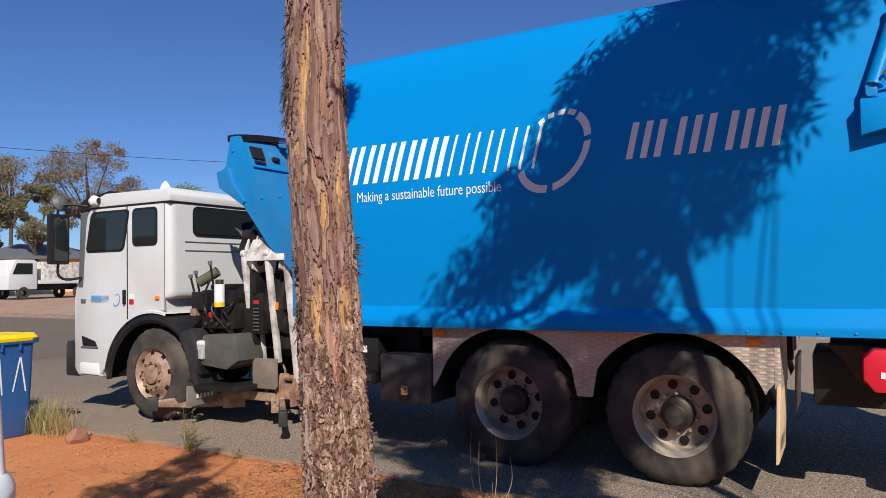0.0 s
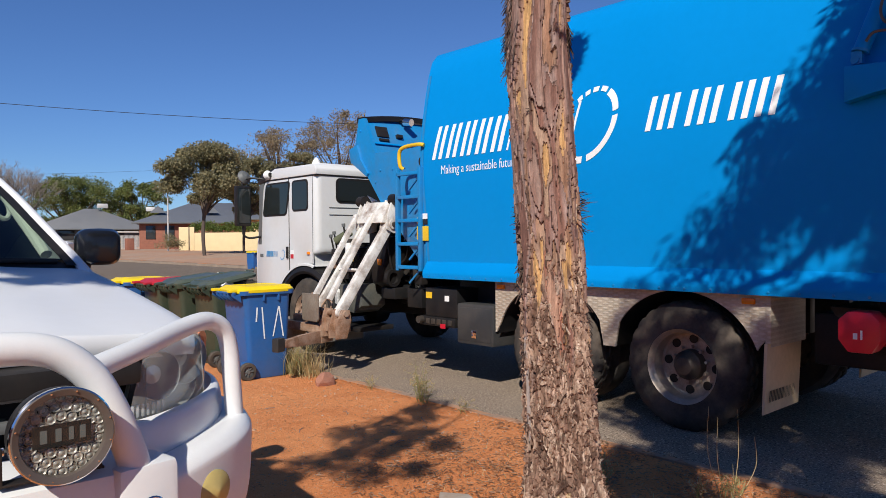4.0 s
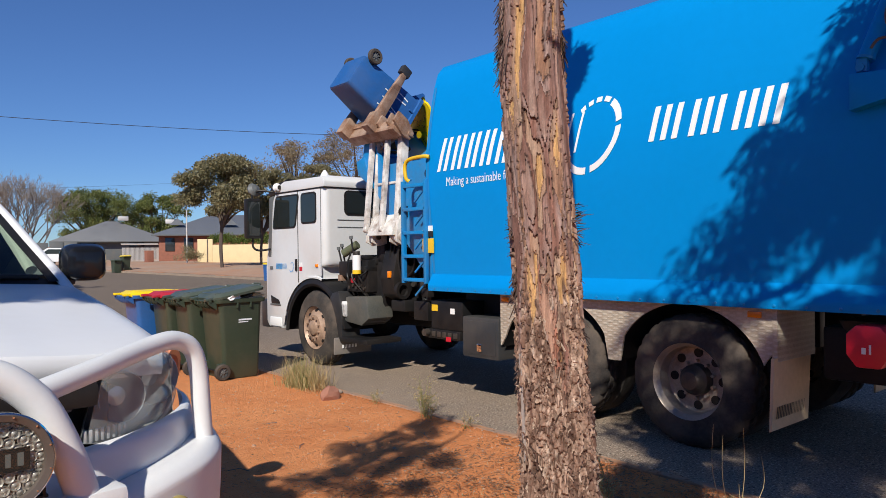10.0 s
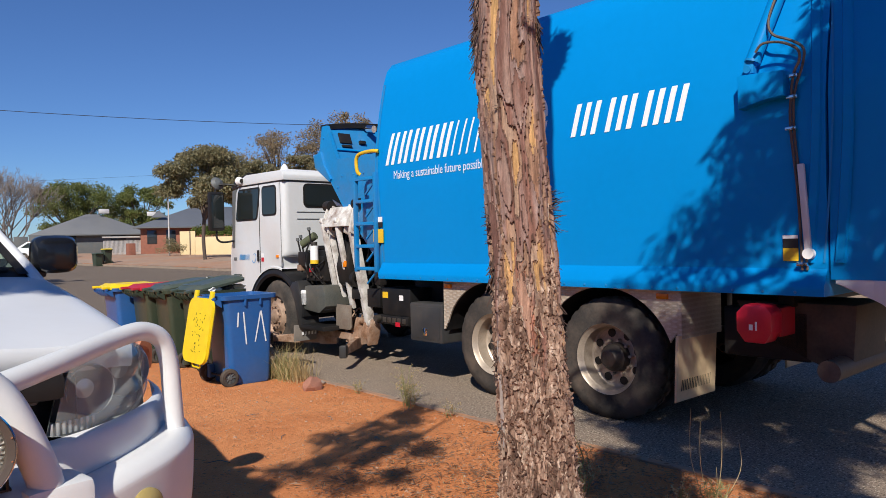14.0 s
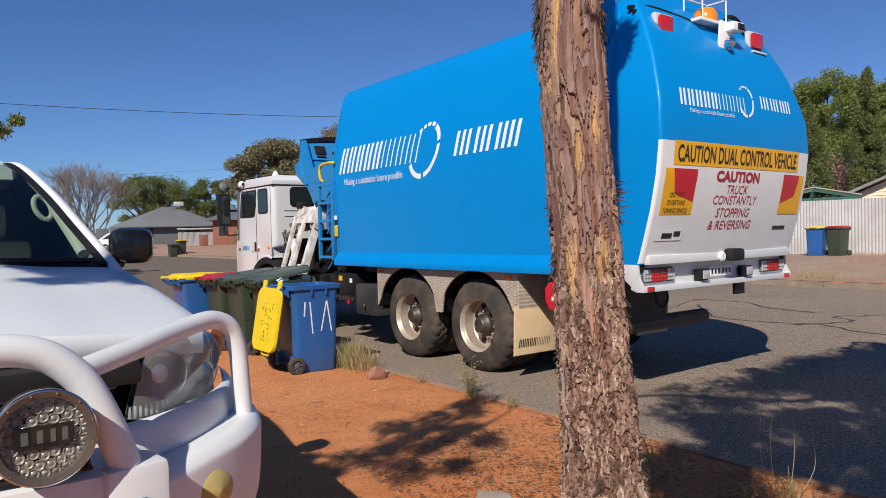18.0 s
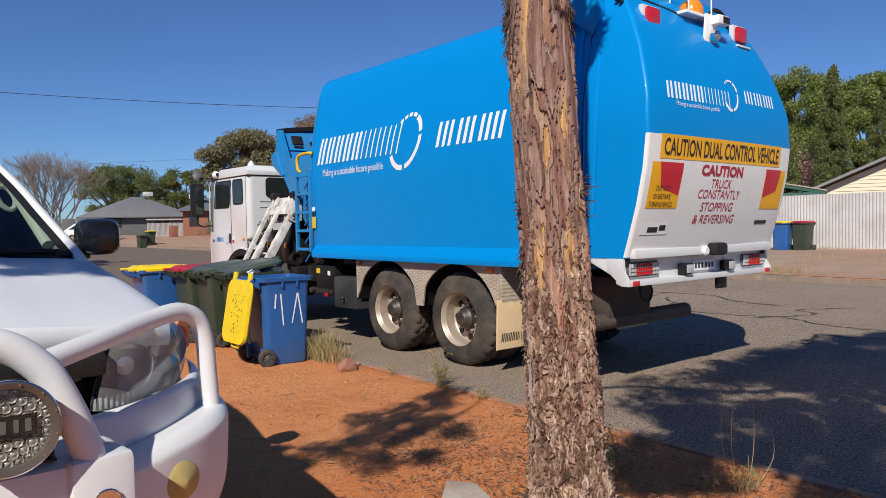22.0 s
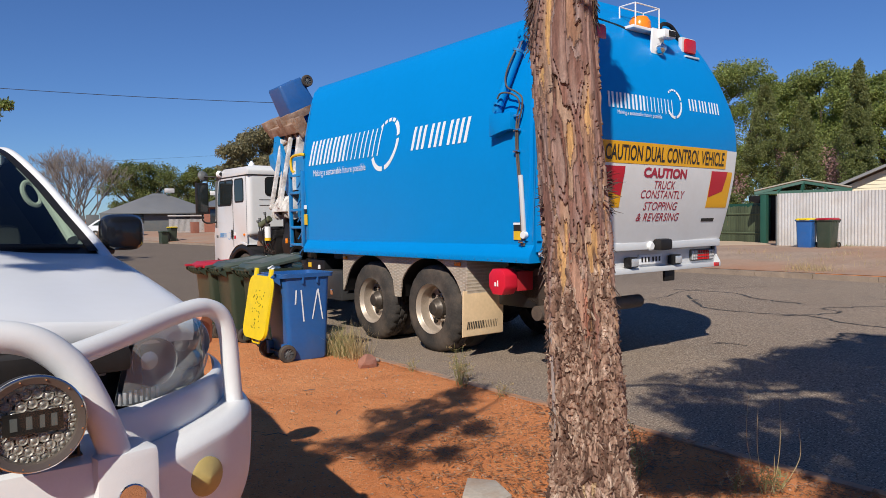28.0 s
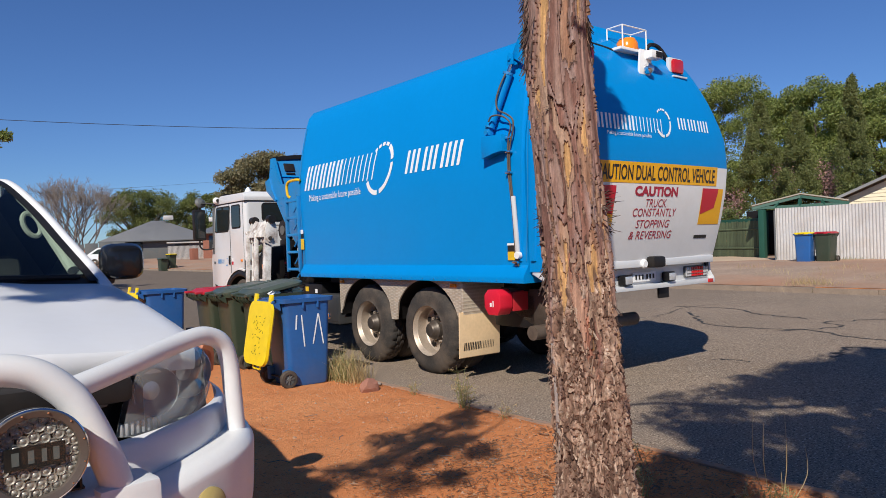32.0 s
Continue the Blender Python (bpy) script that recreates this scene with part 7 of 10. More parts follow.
FIBRE = ((0.07, 0.040, 0.030), (0.155, 0.088, 0.064), (0.275, 0.172, 0.126), (0.41, 0.285, 0.218), (0.55, 0.43, 0.35))


def bark(a, d, z):
    """Relief and colour of the bark: old fibre below, shed layers above; shade at edges and in crevices is put into the
    colour.
    """
    h = 0.04 + noise.noise((d.x * 2.9 + 1, d.y * 2.9, z * 2.8 + 2)) + 0.40 * noise.noise((d.x * 6, d.y * 6 + 3, z * 4.6)) + 0.09 * noise.noise((d.x * 17, d.y * 17, z * 10)) + 0.05 * noise.noise((d.x * 34, d.y * 34, z * 26))
    tone = noise.noise((d.x * 3.4, d.y * 3.4 + 8, z * 1.3))
    if h > -0.04:
        lip = math.exp(-(h + 0.04) / 0.05)
        dr = 0.010 + 0.016 * lip * max(0.0, tone + 0.4)
        col = between((0.21, 0.105, 0.08), (0.30, 0.21, 0.187), max(0.0, min(1.0, 0.5 + 1.8 * tone)))
        if h > 0.24:
            dr += 0.007 + 0.014 * math.exp(-(h - 0.24) / 0.05) * max(0.0, 0.5 - tone)
            # the near-black rim is crack shade put into the colour
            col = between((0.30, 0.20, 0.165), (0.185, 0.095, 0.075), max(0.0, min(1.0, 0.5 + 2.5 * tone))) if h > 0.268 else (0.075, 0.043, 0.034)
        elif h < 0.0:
            # edge of the outer layer darkened in colour, as crack shade
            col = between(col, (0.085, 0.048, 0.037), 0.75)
    elif h > -0.36:
        dr = 0.0 + 0.006 * math.exp(-(h + 0.36) / 0.04)
        col = between((0.29, 0.16, 0.105), (0.35, 0.235, 0.17), max(0.0, min(1.0, 0.5 - 1.8 * tone)))
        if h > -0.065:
            # painted shade just under the outer layer's lip
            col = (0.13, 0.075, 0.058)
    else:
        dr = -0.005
        # ochre wood, with a painted dark line beneath the tan layer's edge
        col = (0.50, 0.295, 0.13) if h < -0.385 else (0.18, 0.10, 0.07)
    # the old bark on the foot, and the reddish strip that has come off it
    strip = max(0.0, 1 - abs(math.degrees(a) - 224 + 30 * (z - 1.1)) / 13) * max(0.0, 1 - abs(z - 1.12) / 0.42)
    old = max(0.0, min(1.0, (1.28 - z + 0.75 * noise.noise((d.x * 2.3, d.y * 2.3, z * 1.6 + 9)) + 0.3 * noise.noise((d.x * 9, d.y * 9, z * 7))) / 0.14 - 9 * strip))
    if old > 0:
        s1, c1 = slivers(a + 0.9, d, z, 30, 9, 1.0)
        s2, c2 = slivers(a + 0.9, d, z, 66, 17, 4.0)
        n3 = abs(noise.noise((d.x * 30, d.y * 30 + 3, z * 15)))
        lump = noise.noise((d.x * 6, d.y * 6, z * 5 + 3))
        dr = dr * (1 - old) + old * (0.027 * s1 + 0.017 * s2 + 0.010 * n3 + 0.018 * lump - 0.012)
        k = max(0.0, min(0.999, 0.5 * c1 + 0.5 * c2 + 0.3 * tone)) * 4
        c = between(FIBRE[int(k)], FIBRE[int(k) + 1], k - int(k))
        # low spots between slivers painted darker, as shade in the crevices
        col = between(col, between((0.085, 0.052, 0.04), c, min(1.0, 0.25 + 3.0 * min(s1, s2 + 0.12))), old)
    elif strip > 0.1:
        dr -= 0.004
        col = between((0.30, 0.135, 0.095), (0.36, 0.21, 0.15), max(0.0, min(1.0, 0.5 + 2 * h)))
    pale = max(0.0, 1 - abs(math.degrees(a) - 214 - 20 * lumpy(d, z)) / 9) * max(0.0, 1 - abs(z - 0.17) / 0.16)
    if pale > 0.25:
        dr -= 0.006
        col = between(col, (0.42, 0.30, 0.18), 0.85)
    return dr, col


def lumpy(d, z):
    return noise.noise((d.x * 8, d.y * 8, z * 9))


verts, faces, layer = [], [], []
NZ, NA = 590, 210
for j in range(NZ + 1):
    z = -0.05 + 3.35 * min(j, 560) / 560 + max(0, j - 560) * 0.1
    c = trunk_axis(z)
    for k in range(NA):
        a = 2 * math.pi * k / NA
        d = Vector((math.cos(a), math.sin(a), 0))
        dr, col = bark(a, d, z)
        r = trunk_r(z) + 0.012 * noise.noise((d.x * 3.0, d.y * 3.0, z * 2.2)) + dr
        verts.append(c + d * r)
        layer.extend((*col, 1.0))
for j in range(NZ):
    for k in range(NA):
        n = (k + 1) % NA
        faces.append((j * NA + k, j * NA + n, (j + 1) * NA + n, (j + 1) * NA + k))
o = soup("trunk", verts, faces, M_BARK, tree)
o.data.attributes.new("bark_layer_shade", "FLOAT_COLOR", "POINT").data.foreach_set("color", layer)
# loose curls and plates of bark
rnd = random.Random(12)
verts, faces = [], []
def plate(z, a, w, l, turn, curl):
    """A flat ragged scale of bark with one lifted end."""
    d = Vector((math.cos(a), math.sin(a), 0))
    p = trunk_axis(z) + d * (trunk_r(z) + rnd.uniform(0.002, 0.012))
    side = Vector((-d.y, d.x, 0))
    al = Vector((0, 0, 1)) * math.cos(turn) + side * math.sin(turn)
    sd = d.cross(al).normalized()
    base = len(verts)
    K = 4
    ws = [rnd.uniform(0.55, 1.0) * w * (0.5 if k in (0, K) else 1.0) for k in range(K + 1)]
    for k in range(K + 1):
        t = k / K - 0.5
        q = p + al * (l * t) + d * (curl * (2 * t) ** 2 * (1.0 if t > 0 else 0.25)) + sd * rnd.uniform(-0.12, 0.12) * w
        bow = 0.12 * w * rnd.uniform(0.0, 1.6)
        verts.extend([q - sd * ws[k] * 0.5 - d * bow, q + d * 0.003, q + sd * ws[k] * 0.5 - d * bow, q - d * 0.012])
    for k in range(K):
        A, B = base + 4 * k, base + 4 * (k + 1)
        faces.extend([(A, A + 1, B + 1, B), (A + 1, A + 2, B + 2, B + 1), (A + 2, A + 3, B + 3, B + 2), (A + 3, A, B, B + 3)])
    faces.append((base + 4 * K, base + 4 * K + 1, base + 4 * K + 2, base + 4 * K + 3))


n_made = 0
while n_made < 760:
    z, a = 0.02 + 1.75 * rnd.random() ** 1.4, rnd.uniform(0, 2 * math.pi)
    keep = 1.3 * noise.noise((math.cos(a) * 2.4, math.sin(a) * 2.4, z * 2.0 + 3)) + (0.78 - z * 0.62)
    if keep < rnd.uniform(-0.1, 0.45):
        continue
    big = rnd.random() < 0.12
    flow = 0.9 * noise.noise((math.cos(a) * 3, math.sin(a) * 3, z * 3.5))
    if z < 1.25:
        plate(z, a, rnd.uniform(0.008, 0.024) * (1.7 if big else 1), rnd.uniform(0.025, 0.09) * (1.4 if big else 1), flow + rnd.gauss(0, 0.34), rnd.uniform(0.0, 0.022))
    else:
        plate(z, a, rnd.uniform(0.012, 0.036) * (1.7 if big else 1), rnd.uniform(0.04, 0.10) * (1.5 if big else 1), flow + rnd.gauss(0, 0.3), rnd.uniform(-0.006, 0.010) * (1.6 if big else 1))
    n_made += 1
o = soup("loose_bark", verts, faces, M_FLAKE, tree)
tagged(o, "curled flakes of loose bark", kind="stuff")
verts, faces = [], []
# ragged strips that hang off the edges, and a brush of curls
def shred(p, d, w, l, out, rise_):
    """A torn strip of bark that bends away from the trunk."""
    tw = rnd.uniform(-0.6, 0.6)
    sd = (Vector((-d.y, d.x, 0)) + Vector((0, 0, tw))).normalized()
    base, K = len(verts), 5
    lean_ = rnd.uniform(-0.3, 0.3)
    for k in range(K + 1):
        t = k / K
        ww = w * rnd.uniform(0.55, 1.0) * (1 - 0.75 * t * t)
        q = p + d * (out * t ** 1.4) + Vector((-d.y, d.x, 0)) * (lean_ * l * t) + Vector((0, 0, rise_ * l * t - 0.25 * l * t * t))
        verts.extend([q - sd * ww * 0.5, q + d * 0.003 + Vector((0, 0, 0.25 * ww)), q + sd * ww * 0.5])
    for k in range(K):
        A, B = base + 3 * k, base + 3 * (k + 1)
        faces.extend([(A, A + 1, B + 1, B), (A + 1, A + 2, B + 2, B + 1), (A + 2, A, B, B + 2)])


for z, ang, n, spread, long_, up in ((1.72, -32, 30, 10, 0.11, 0.5), (1.66, -40, 22, 12, 0.06, -0.2), (2.78, 145, 34, 12, 0.05, -1.0), (2.64, 147, 34, 12, 0.05, -1.0), (2.50, 148, 12, 8, 0.05, -0.9), (2.62, -38, 30, 12, 0.035, -0.8), (1.62, 150, 18, 10, 0.05, 0.4), (1.40, 148, 20, 10, 0.045, -0.5), (1.15, -38, 16, 12, 0.04, -0.5), (1.42, -36, 12, 10, 0.04, -0.3), (0.95, 146, 12, 10, 0.035, -0.5), (0.6, 146, 10, 12, 0.03, -0.5), (0.6, -36, 12, 12, 0.035, -0.5), (2.95, 148, 18, 10, 0.05, -0.8), (2.9, -34, 18, 10, 0.045, -0.5), (2.2, 200, 3, 5, 0.04, 0.3)):
    for k in range(n):
        a = radians(ang + rnd.gauss(0, spread))
        d = Vector((math.cos(a), math.sin(a), 0))
        zz = z + rnd.gauss(0, 0.045)
        p = trunk_axis(zz) + d * (trunk_r(zz) + 0.004)
        shred(p, d, rnd.uniform(0.010, 0.026), rnd.uniform(0.03, 0.10), long_ * rnd.uniform(0.3, 1.0), up + rnd.gauss(0, 0.35))
o = soup("hanging_bark", verts, faces, M_WISP, tree)
tagged(o, "dark ragged wisps of hanging bark", kind="stuff")
bm = bmesh.new()
rows = []
for k in range(22):
    z = 0.50 + 0.026 * k
    w = 0.13 * math.sin(math.pi * (k + 1) / 23) ** 0.5
    rows.append([trunk_axis(z) + Vector((math.cos(a), math.sin(a), 0)) * (trunk_r(z) + 0.012 + 0.004 * noise.noise((a * 9, z * 22, 1))) for a in [radians(158) + w * (i / 3 - 1) for i in range(7)]])
ring_faces(bm, rows, closed=False, caps=False)
part("bare_scar", bm, mat("pale_bare_wood", (0.46, 0.39, 0.35), 0.8, var=0.25, scale=14, bump=0.3, bscale=40), tree, "pale grey strip of bare wood")
verts, faces = [], []


def leaf_cloud(clumps, count, size, rnd, droop=0.5, aspect=0.3):
    """Many small leaves in clumps: (centre, radii); returns vertices and faces."""
    vs, fs = [], []
    for i in range(count):
        c, r = clumps[rnd.randrange(len(clumps))]
        d = Vector((rnd.gauss(0, 1), rnd.gauss(0, 1), rnd.gauss(0, 1)))
        d.normalize()
        rad = rnd.random() ** 0.45
        p = Vector((c[0] + d.x * r[0] * rad, c[1] + d.y * r[1] * rad, c[2] + d.z * r[2] * rad))
        l = size * rnd.uniform(0.6, 1.3)
        al = Vector((rnd.uniform(-1, 1), rnd.uniform(-1, 1), rnd.uniform(-1, 1) - droop)).normalized()
        sd = al.cross(Vector((rnd.uniform(-1, 1), rnd.uniform(-1, 1), rnd.uniform(-1, 1)))).normalized() * (l * aspect)
        k = len(vs)
        vs.extend([p, p + al * l * 0.45 + sd * 0.5, p + al * l, p + al * l * 0.45 - sd * 0.5])
        fs.append((k, k + 1, k + 2, k + 3))
    return vs, fs


# crown above and behind the camera, whose shade falls on truck, road and dirt
SHX, SHY = -SUN_DIR.x / math.tan(SUN_ELEV), -SUN_DIR.y / math.tan(SUN_ELEV)
rnd = random.Random(31)
clumps = []
def shade_clump(gx, gy, z, r, rz=None):
    clumps.append(((gx - SHX * z, gy - SHY * z, z), (r, r, rz or r * 0.8)))
for i in range(106):
    gx = rnd.uniform(5.0, 10.6)
    if gx < 6.3 and i % 2:
        gx += 1.6
    lo, hi = 1.92 + 0.1 * (gx - 5), 4.05 - 0.02 * (gx - 7) ** 2
    gy = rnd.uniform(lo + 0.1, hi)
    shade_clump(gx, gy, rnd.uniform(4.4, 6.6), rnd.uniform(0.18, 0.42))
for i in range(32):
    gx, gy = rnd.uniform(3.9, 6.5), rnd.uniform(0.2, 2.8)
    if gx > 4.5 and gy < 1.75:
        gx, gy = gx - 0.9, gy + 1.1
    shade_clump(gx, gy, rnd.uniform(4.2, 5.6), rnd.uniform(0.12, 0.28))
for i in range(9):
    gx = rnd.uniform(3.55, 4.5)
    shade_clump(gx, 2.35 + (gx - 3.55) * 0.35 + rnd.uniform(0.0, 0.55), rnd.uniform(4.2, 5.2), rnd.uniform(0.13, 0.24))
for i in range(7):
    shade_clump(rnd.uniform(4.6, 5.3), rnd.uniform(2.8, 3.5), rnd.uniform(4.2, 5.2), rnd.uniform(0.10, 0.17))
for gx, gy in ((2.45, 4.3), (2.6, 4.15), (2.8, 4.35), (2.95, 4.15), (3.1, 4.5), (3.2, 4.25), (3.35, 4.6), (3.5, 4.4), (3.1, 4.8), (3.55, 4.85), (3.85, 4.75), (4.0, 5.0), (4.25, 5.05), (2.6, 3.8), (2.9, 3.7), (3.4, 4.0)):
    shade_clump(gx, gy, rnd.uniform(4.4, 4.9), rnd.uniform(0.10, 0.2), 0.14)
for gy, z0 in ((3.99, 3.42), (4.04, 3.25), (4.08, 3.35), (4.12, 3.10), (4.02, 3.5)):
    clumps.append(((5.05 - 2.2, gy - 2.2 * SHY / SHX, z0 + 2.2 / SHX), (0.07, 0.07, 0.10)))
for k in range(11):
    gx = 1.84 + 0.038 * k
    shade_clump(gx, 4.02 + 0.06 * ((k * 7) % 9) + 0.10 * (gx - 1.5), rnd.uniform(4.2, 4.6), 0.05, 0.025)
for i in range(12):
    shade_clump(rnd.uniform(4.5, 5.9), rnd.uniform(1.9, 3.1), rnd.uniform(4.2, 5.2), rnd.uniform(0.10, 0.2), 0.12)
shade = thing("shade_tree", "leafy gum tree shading the verge and the road", "tree")
main = clumps[:154]
vs, fs = leaf_cloud(main, 54000, 0.12, rnd, 0.9, 0.24)
v2, f2 = leaf_cloud(clumps[154:], 9500, 0.10, rnd, 0.6, 0.24)
fs += [tuple(i + len(vs) for i in f) for f in f2]
vs += v2


def clear_of_trunk(p):
    """False where the leaf would shade the gum tree's trunk below two metres."""
    side_ = (p.x - 2.76) * SUN_DIR.y - (p.y - 2.42) * SUN_DIR.x
    if abs(side_) > 0.27:
        return True
    drop = p.z - ((p.x - 2.76) * SUN_DIR.x + (p.y - 2.42) * SUN_DIR.y) * math.tan(SUN_ELEV)
    return not 0.0 < drop < 2.1


fs = [f for f in fs if clear_of_trunk(vs[f[0]])]
o = soup("crown", vs, fs, M_GUM, shade)
tagged(o, "drooping narrow gum leaves")
bm = bmesh.new()
base = Vector((0.5, -3.0, 0.0))
fork = Vector((0.55, -2.9, 3.6))
tube(bm, smooth_path([base, (0.45, -3.0, 1.8), fork], 6), [0.22 - 0.006 * k for k in range(13)], 14)
for i, (c, r) in enumerate(clumps):
    if i % 15 == 0 and i < 154:
        c = Vector(c)
        mid = (fork + c) / 2 + Vector((rnd.uniform(-0.3, 0.3), rnd.uniform(-0.3, 0.3), 0.25))
        tube(bm, smooth_path([fork, mid, c], 5), [0.012 - 0.009 * k / 10 for k in range(11)], 6)
# the low bough whose shadow crosses the road
bough = [(5.2, 4.27), (5.62, 4.02), (5.78, 3.72), (6.2, 3.16), (6.9, 2.6)]
tube(bm, smooth_path([Vector((x - SHX * 4.7, y - SHY * 4.7, 4.7)) for x, y in bough] + [fork], 5), [0.022 + 0.0012 * k for k in range(26)], 7)
for k in range(9):
    x0, y0 = 2.35 + 0.2 * (k % 3) + 0.05 * k, 3.85 + 0.10 * k
    ends = [(x0, y0), (x0 + 0.75, y0 + 0.22 + 0.02 * k), (x0 + 1.5, y0 + 0.55 + 0.03 * k)]
    tube(bm, smooth_path([Vector((x - SHX * 4.6, y - SHY * 4.6, 4.6 + 0.02 * k)) for x, y in ends], 5), [0.016 - 0.0012 * q for q in range(11)], 5)
part("limbs", bm, M_BARKFAR, shade)


# ---- small things on the ground ----
def tufts(name, label, centres, count, hmin, hmax, spread, material, rnd, heads=False):
    vs, fs = [], []
    for i in range(count):
        cx, cy = centres[rnd.randrange(len(centres))]
        x, y = cx + rnd.gauss(0, spread), cy + rnd.gauss(0, spread)
        z = max(land(x, y), 0.0)
        h = rnd.uniform(hmin, hmax)
        lean = Vector((rnd.gauss(0, 0.35), rnd.gauss(0, 0.35), 1)).normalized()
        w = rnd.uniform(0.002, 0.004)
        sd = Vector((rnd.uniform(-1, 1), rnd.uniform(-1, 1), 0)).normalized() * w
        p = Vector((x, y, z - 0.01))
        q = p + lean * h * 0.55
        e = q + (lean + Vector((rnd.gauss(0, 0.4), rnd.gauss(0, 0.4), -0.15))).normalized() * h * 0.45
        k = len(vs)
        vs.extend([p - sd, p + sd, q + sd * 0.8, q - sd * 0.8, e])
        fs.extend([(k, k + 1, k + 2, k + 3), (k + 3, k + 2, k + 4)])
        if heads and rnd.random() < 0.6:
            for j in range(4):
                t = e + Vector((rnd.gauss(0, 0.012), rnd.gauss(0, 0.012), rnd.uniform(-0.05, 0.02)))
                k = len(vs)
                r = rnd.uniform(0.004, 0.009)
                vs.extend([t + Vector((r, 0, 0)), t + Vector((0, r, r)), t + Vector((-r, 0, 0)), t + Vector((0, -r, -r))])
                fs.append((k, k + 1, k + 2, k + 3))
    o = soup(name, vs, fs, material)
    return tagged(o, label, "grass", kind="stuff")


rnd = random.Random(77)
tufts("dry_grass", "pale dry grass tuft at the road edge beside the bins", [(4.12, 7.0), (4.18, 7.15), (4.15, 7.3), (4.1, 7.45), (4.16, 7.6)], 420, 0.16, 0.5, 0.09, M_STRAW, rnd)
tufts("green_grass", "greenish dry stalks at the road edge", [(4.10, 7.25), (4.12, 7.4), (4.08, 7.5)], 320, 0.15, 0.45, 0.08, M_STRAWG, rnd)
def weed(x, y, h, n, seed, m=None):
    """A spindly weed with a few stems and seed heads."""
    r = random.Random(seed)
    z = max(land(x, y), 0.0)
    w = thing("weed", "spindly dry weed with small seed heads", "weed", "weeds at the road edge")
    bm = bmesh.new()
    tips = []
    for i in range(n):
        b = Vector((x + r.gauss(0, 0.02), y + r.gauss(0, 0.02), z - 0.01))
        d = Vector((r.gauss(0, 0.18), r.gauss(0, 0.18), 1)).normalized()
        hh = h * r.uniform(0.5, 1.0)
        e = b + d * hh
        mid = (b + e) / 2 + Vector((r.gauss(0, 0.015), r.gauss(0, 0.015), 0))
        tube(bm, [b, mid, e], [0.0028, 0.0022, 0.0012], 4)
        tips.append(e)
        for k in range(5):
            t = r.uniform(0.35, 0.95)
            s = b + (e - b) * t
            f = s + Vector((r.gauss(0, 0.05), r.gauss(0, 0.05), r.uniform(0.02, 0.08)))
            tube(bm, [s, f], [0.0014, 0.0009], 3)
            tips.append(f)
    part("stalk", bm, M_STRAWG if m is None else m, w)
    vs, fs = leaf_cloud([(tuple(t), (0.012, 0.012, 0.012)) for t in tips], len(tips) * 5, 0.014, r, 0, 0.6)
    tagged(soup("seed_head", vs, fs, M_STRAW, w), kind="stuff")


for x, y, h, n, s in ((4.22, 5.2, 0.42, 9, 1), (4.26, 5.28, 0.30, 6, 2), (4.18, 5.12, 0.2, 6, 3), (3.50, 2.74, 0.42, 5, 4), (3.46, 2.62, 0.20, 7, 5), (3.84, 2.90, 0.30, 3, 6), (3.7, 2.1, 0.16, 5, 7), (4.2, 6.0, 0.16, 4, 8), (4.2, 4.6, 0.14, 4, 9)):
    weed(x, y, h, n, s)
# a clump of tall bare stalks
stalks = thing("tall_weed", "thin grey weed with tall bare stalks and a leafy foot", "weed", "weeds at the road edge")
r = random.Random(41)
for dx, dy, hh in ((-0.06, 0.09, 0.56), (-0.03, 0.05, 0.5), (0.03, -0.04, 0.55), (0.2, -0.06, 0.36), (0.05, 0.0, 0.22)):
    b = Vector((3.83 + 0.3 * dx, 1.99 + 0.3 * dy, 0.0))
    e = Vector((3.83 + dx, 1.99 + dy, hh))
    path = smooth_path([b, (b + e) / 2 + Vector((dx * 0.4, dy * 0.4, 0)), e], 5)
    part("stalk", made(tube, path, [0.0028 - 0.0018 * k / 10 for k in range(11)], 5), M_STRAW, stalks)
vs, fs = leaf_cloud([((3.83, 1.99, 0.07), (0.09, 0.09, 0.08))], 170, 0.05, r, -0.8, 0.12)
tagged(soup("foot_leaves", vs, fs, M_STRAWG, stalks), kind="stuff")
# rock by the kerb, slab at the bottom, stones, litter
def stone(name, label, x, y, r, sx, sy, sz, m, seed, cat="stone"):
    bm = bmesh.new()
    bmesh.ops.create_icosphere(bm, subdivisions=2, radius=1)
    for v in bm.verts:
        k = 1 + 0.4 * noise.noise(v.co * 1.3 + Vector((seed, seed * 2, 0)))
        v.co = Vector((v.co.x * sx * k, v.co.y * sy * k, v.co.z * sz * k))
    o = part(name, bm, m, None, "", 25)
    o.matrix_world = pose(x, y, max(land(x, y), 0) + sz * 0.45, 0, 0, r)
    return tagged(o, label, cat)


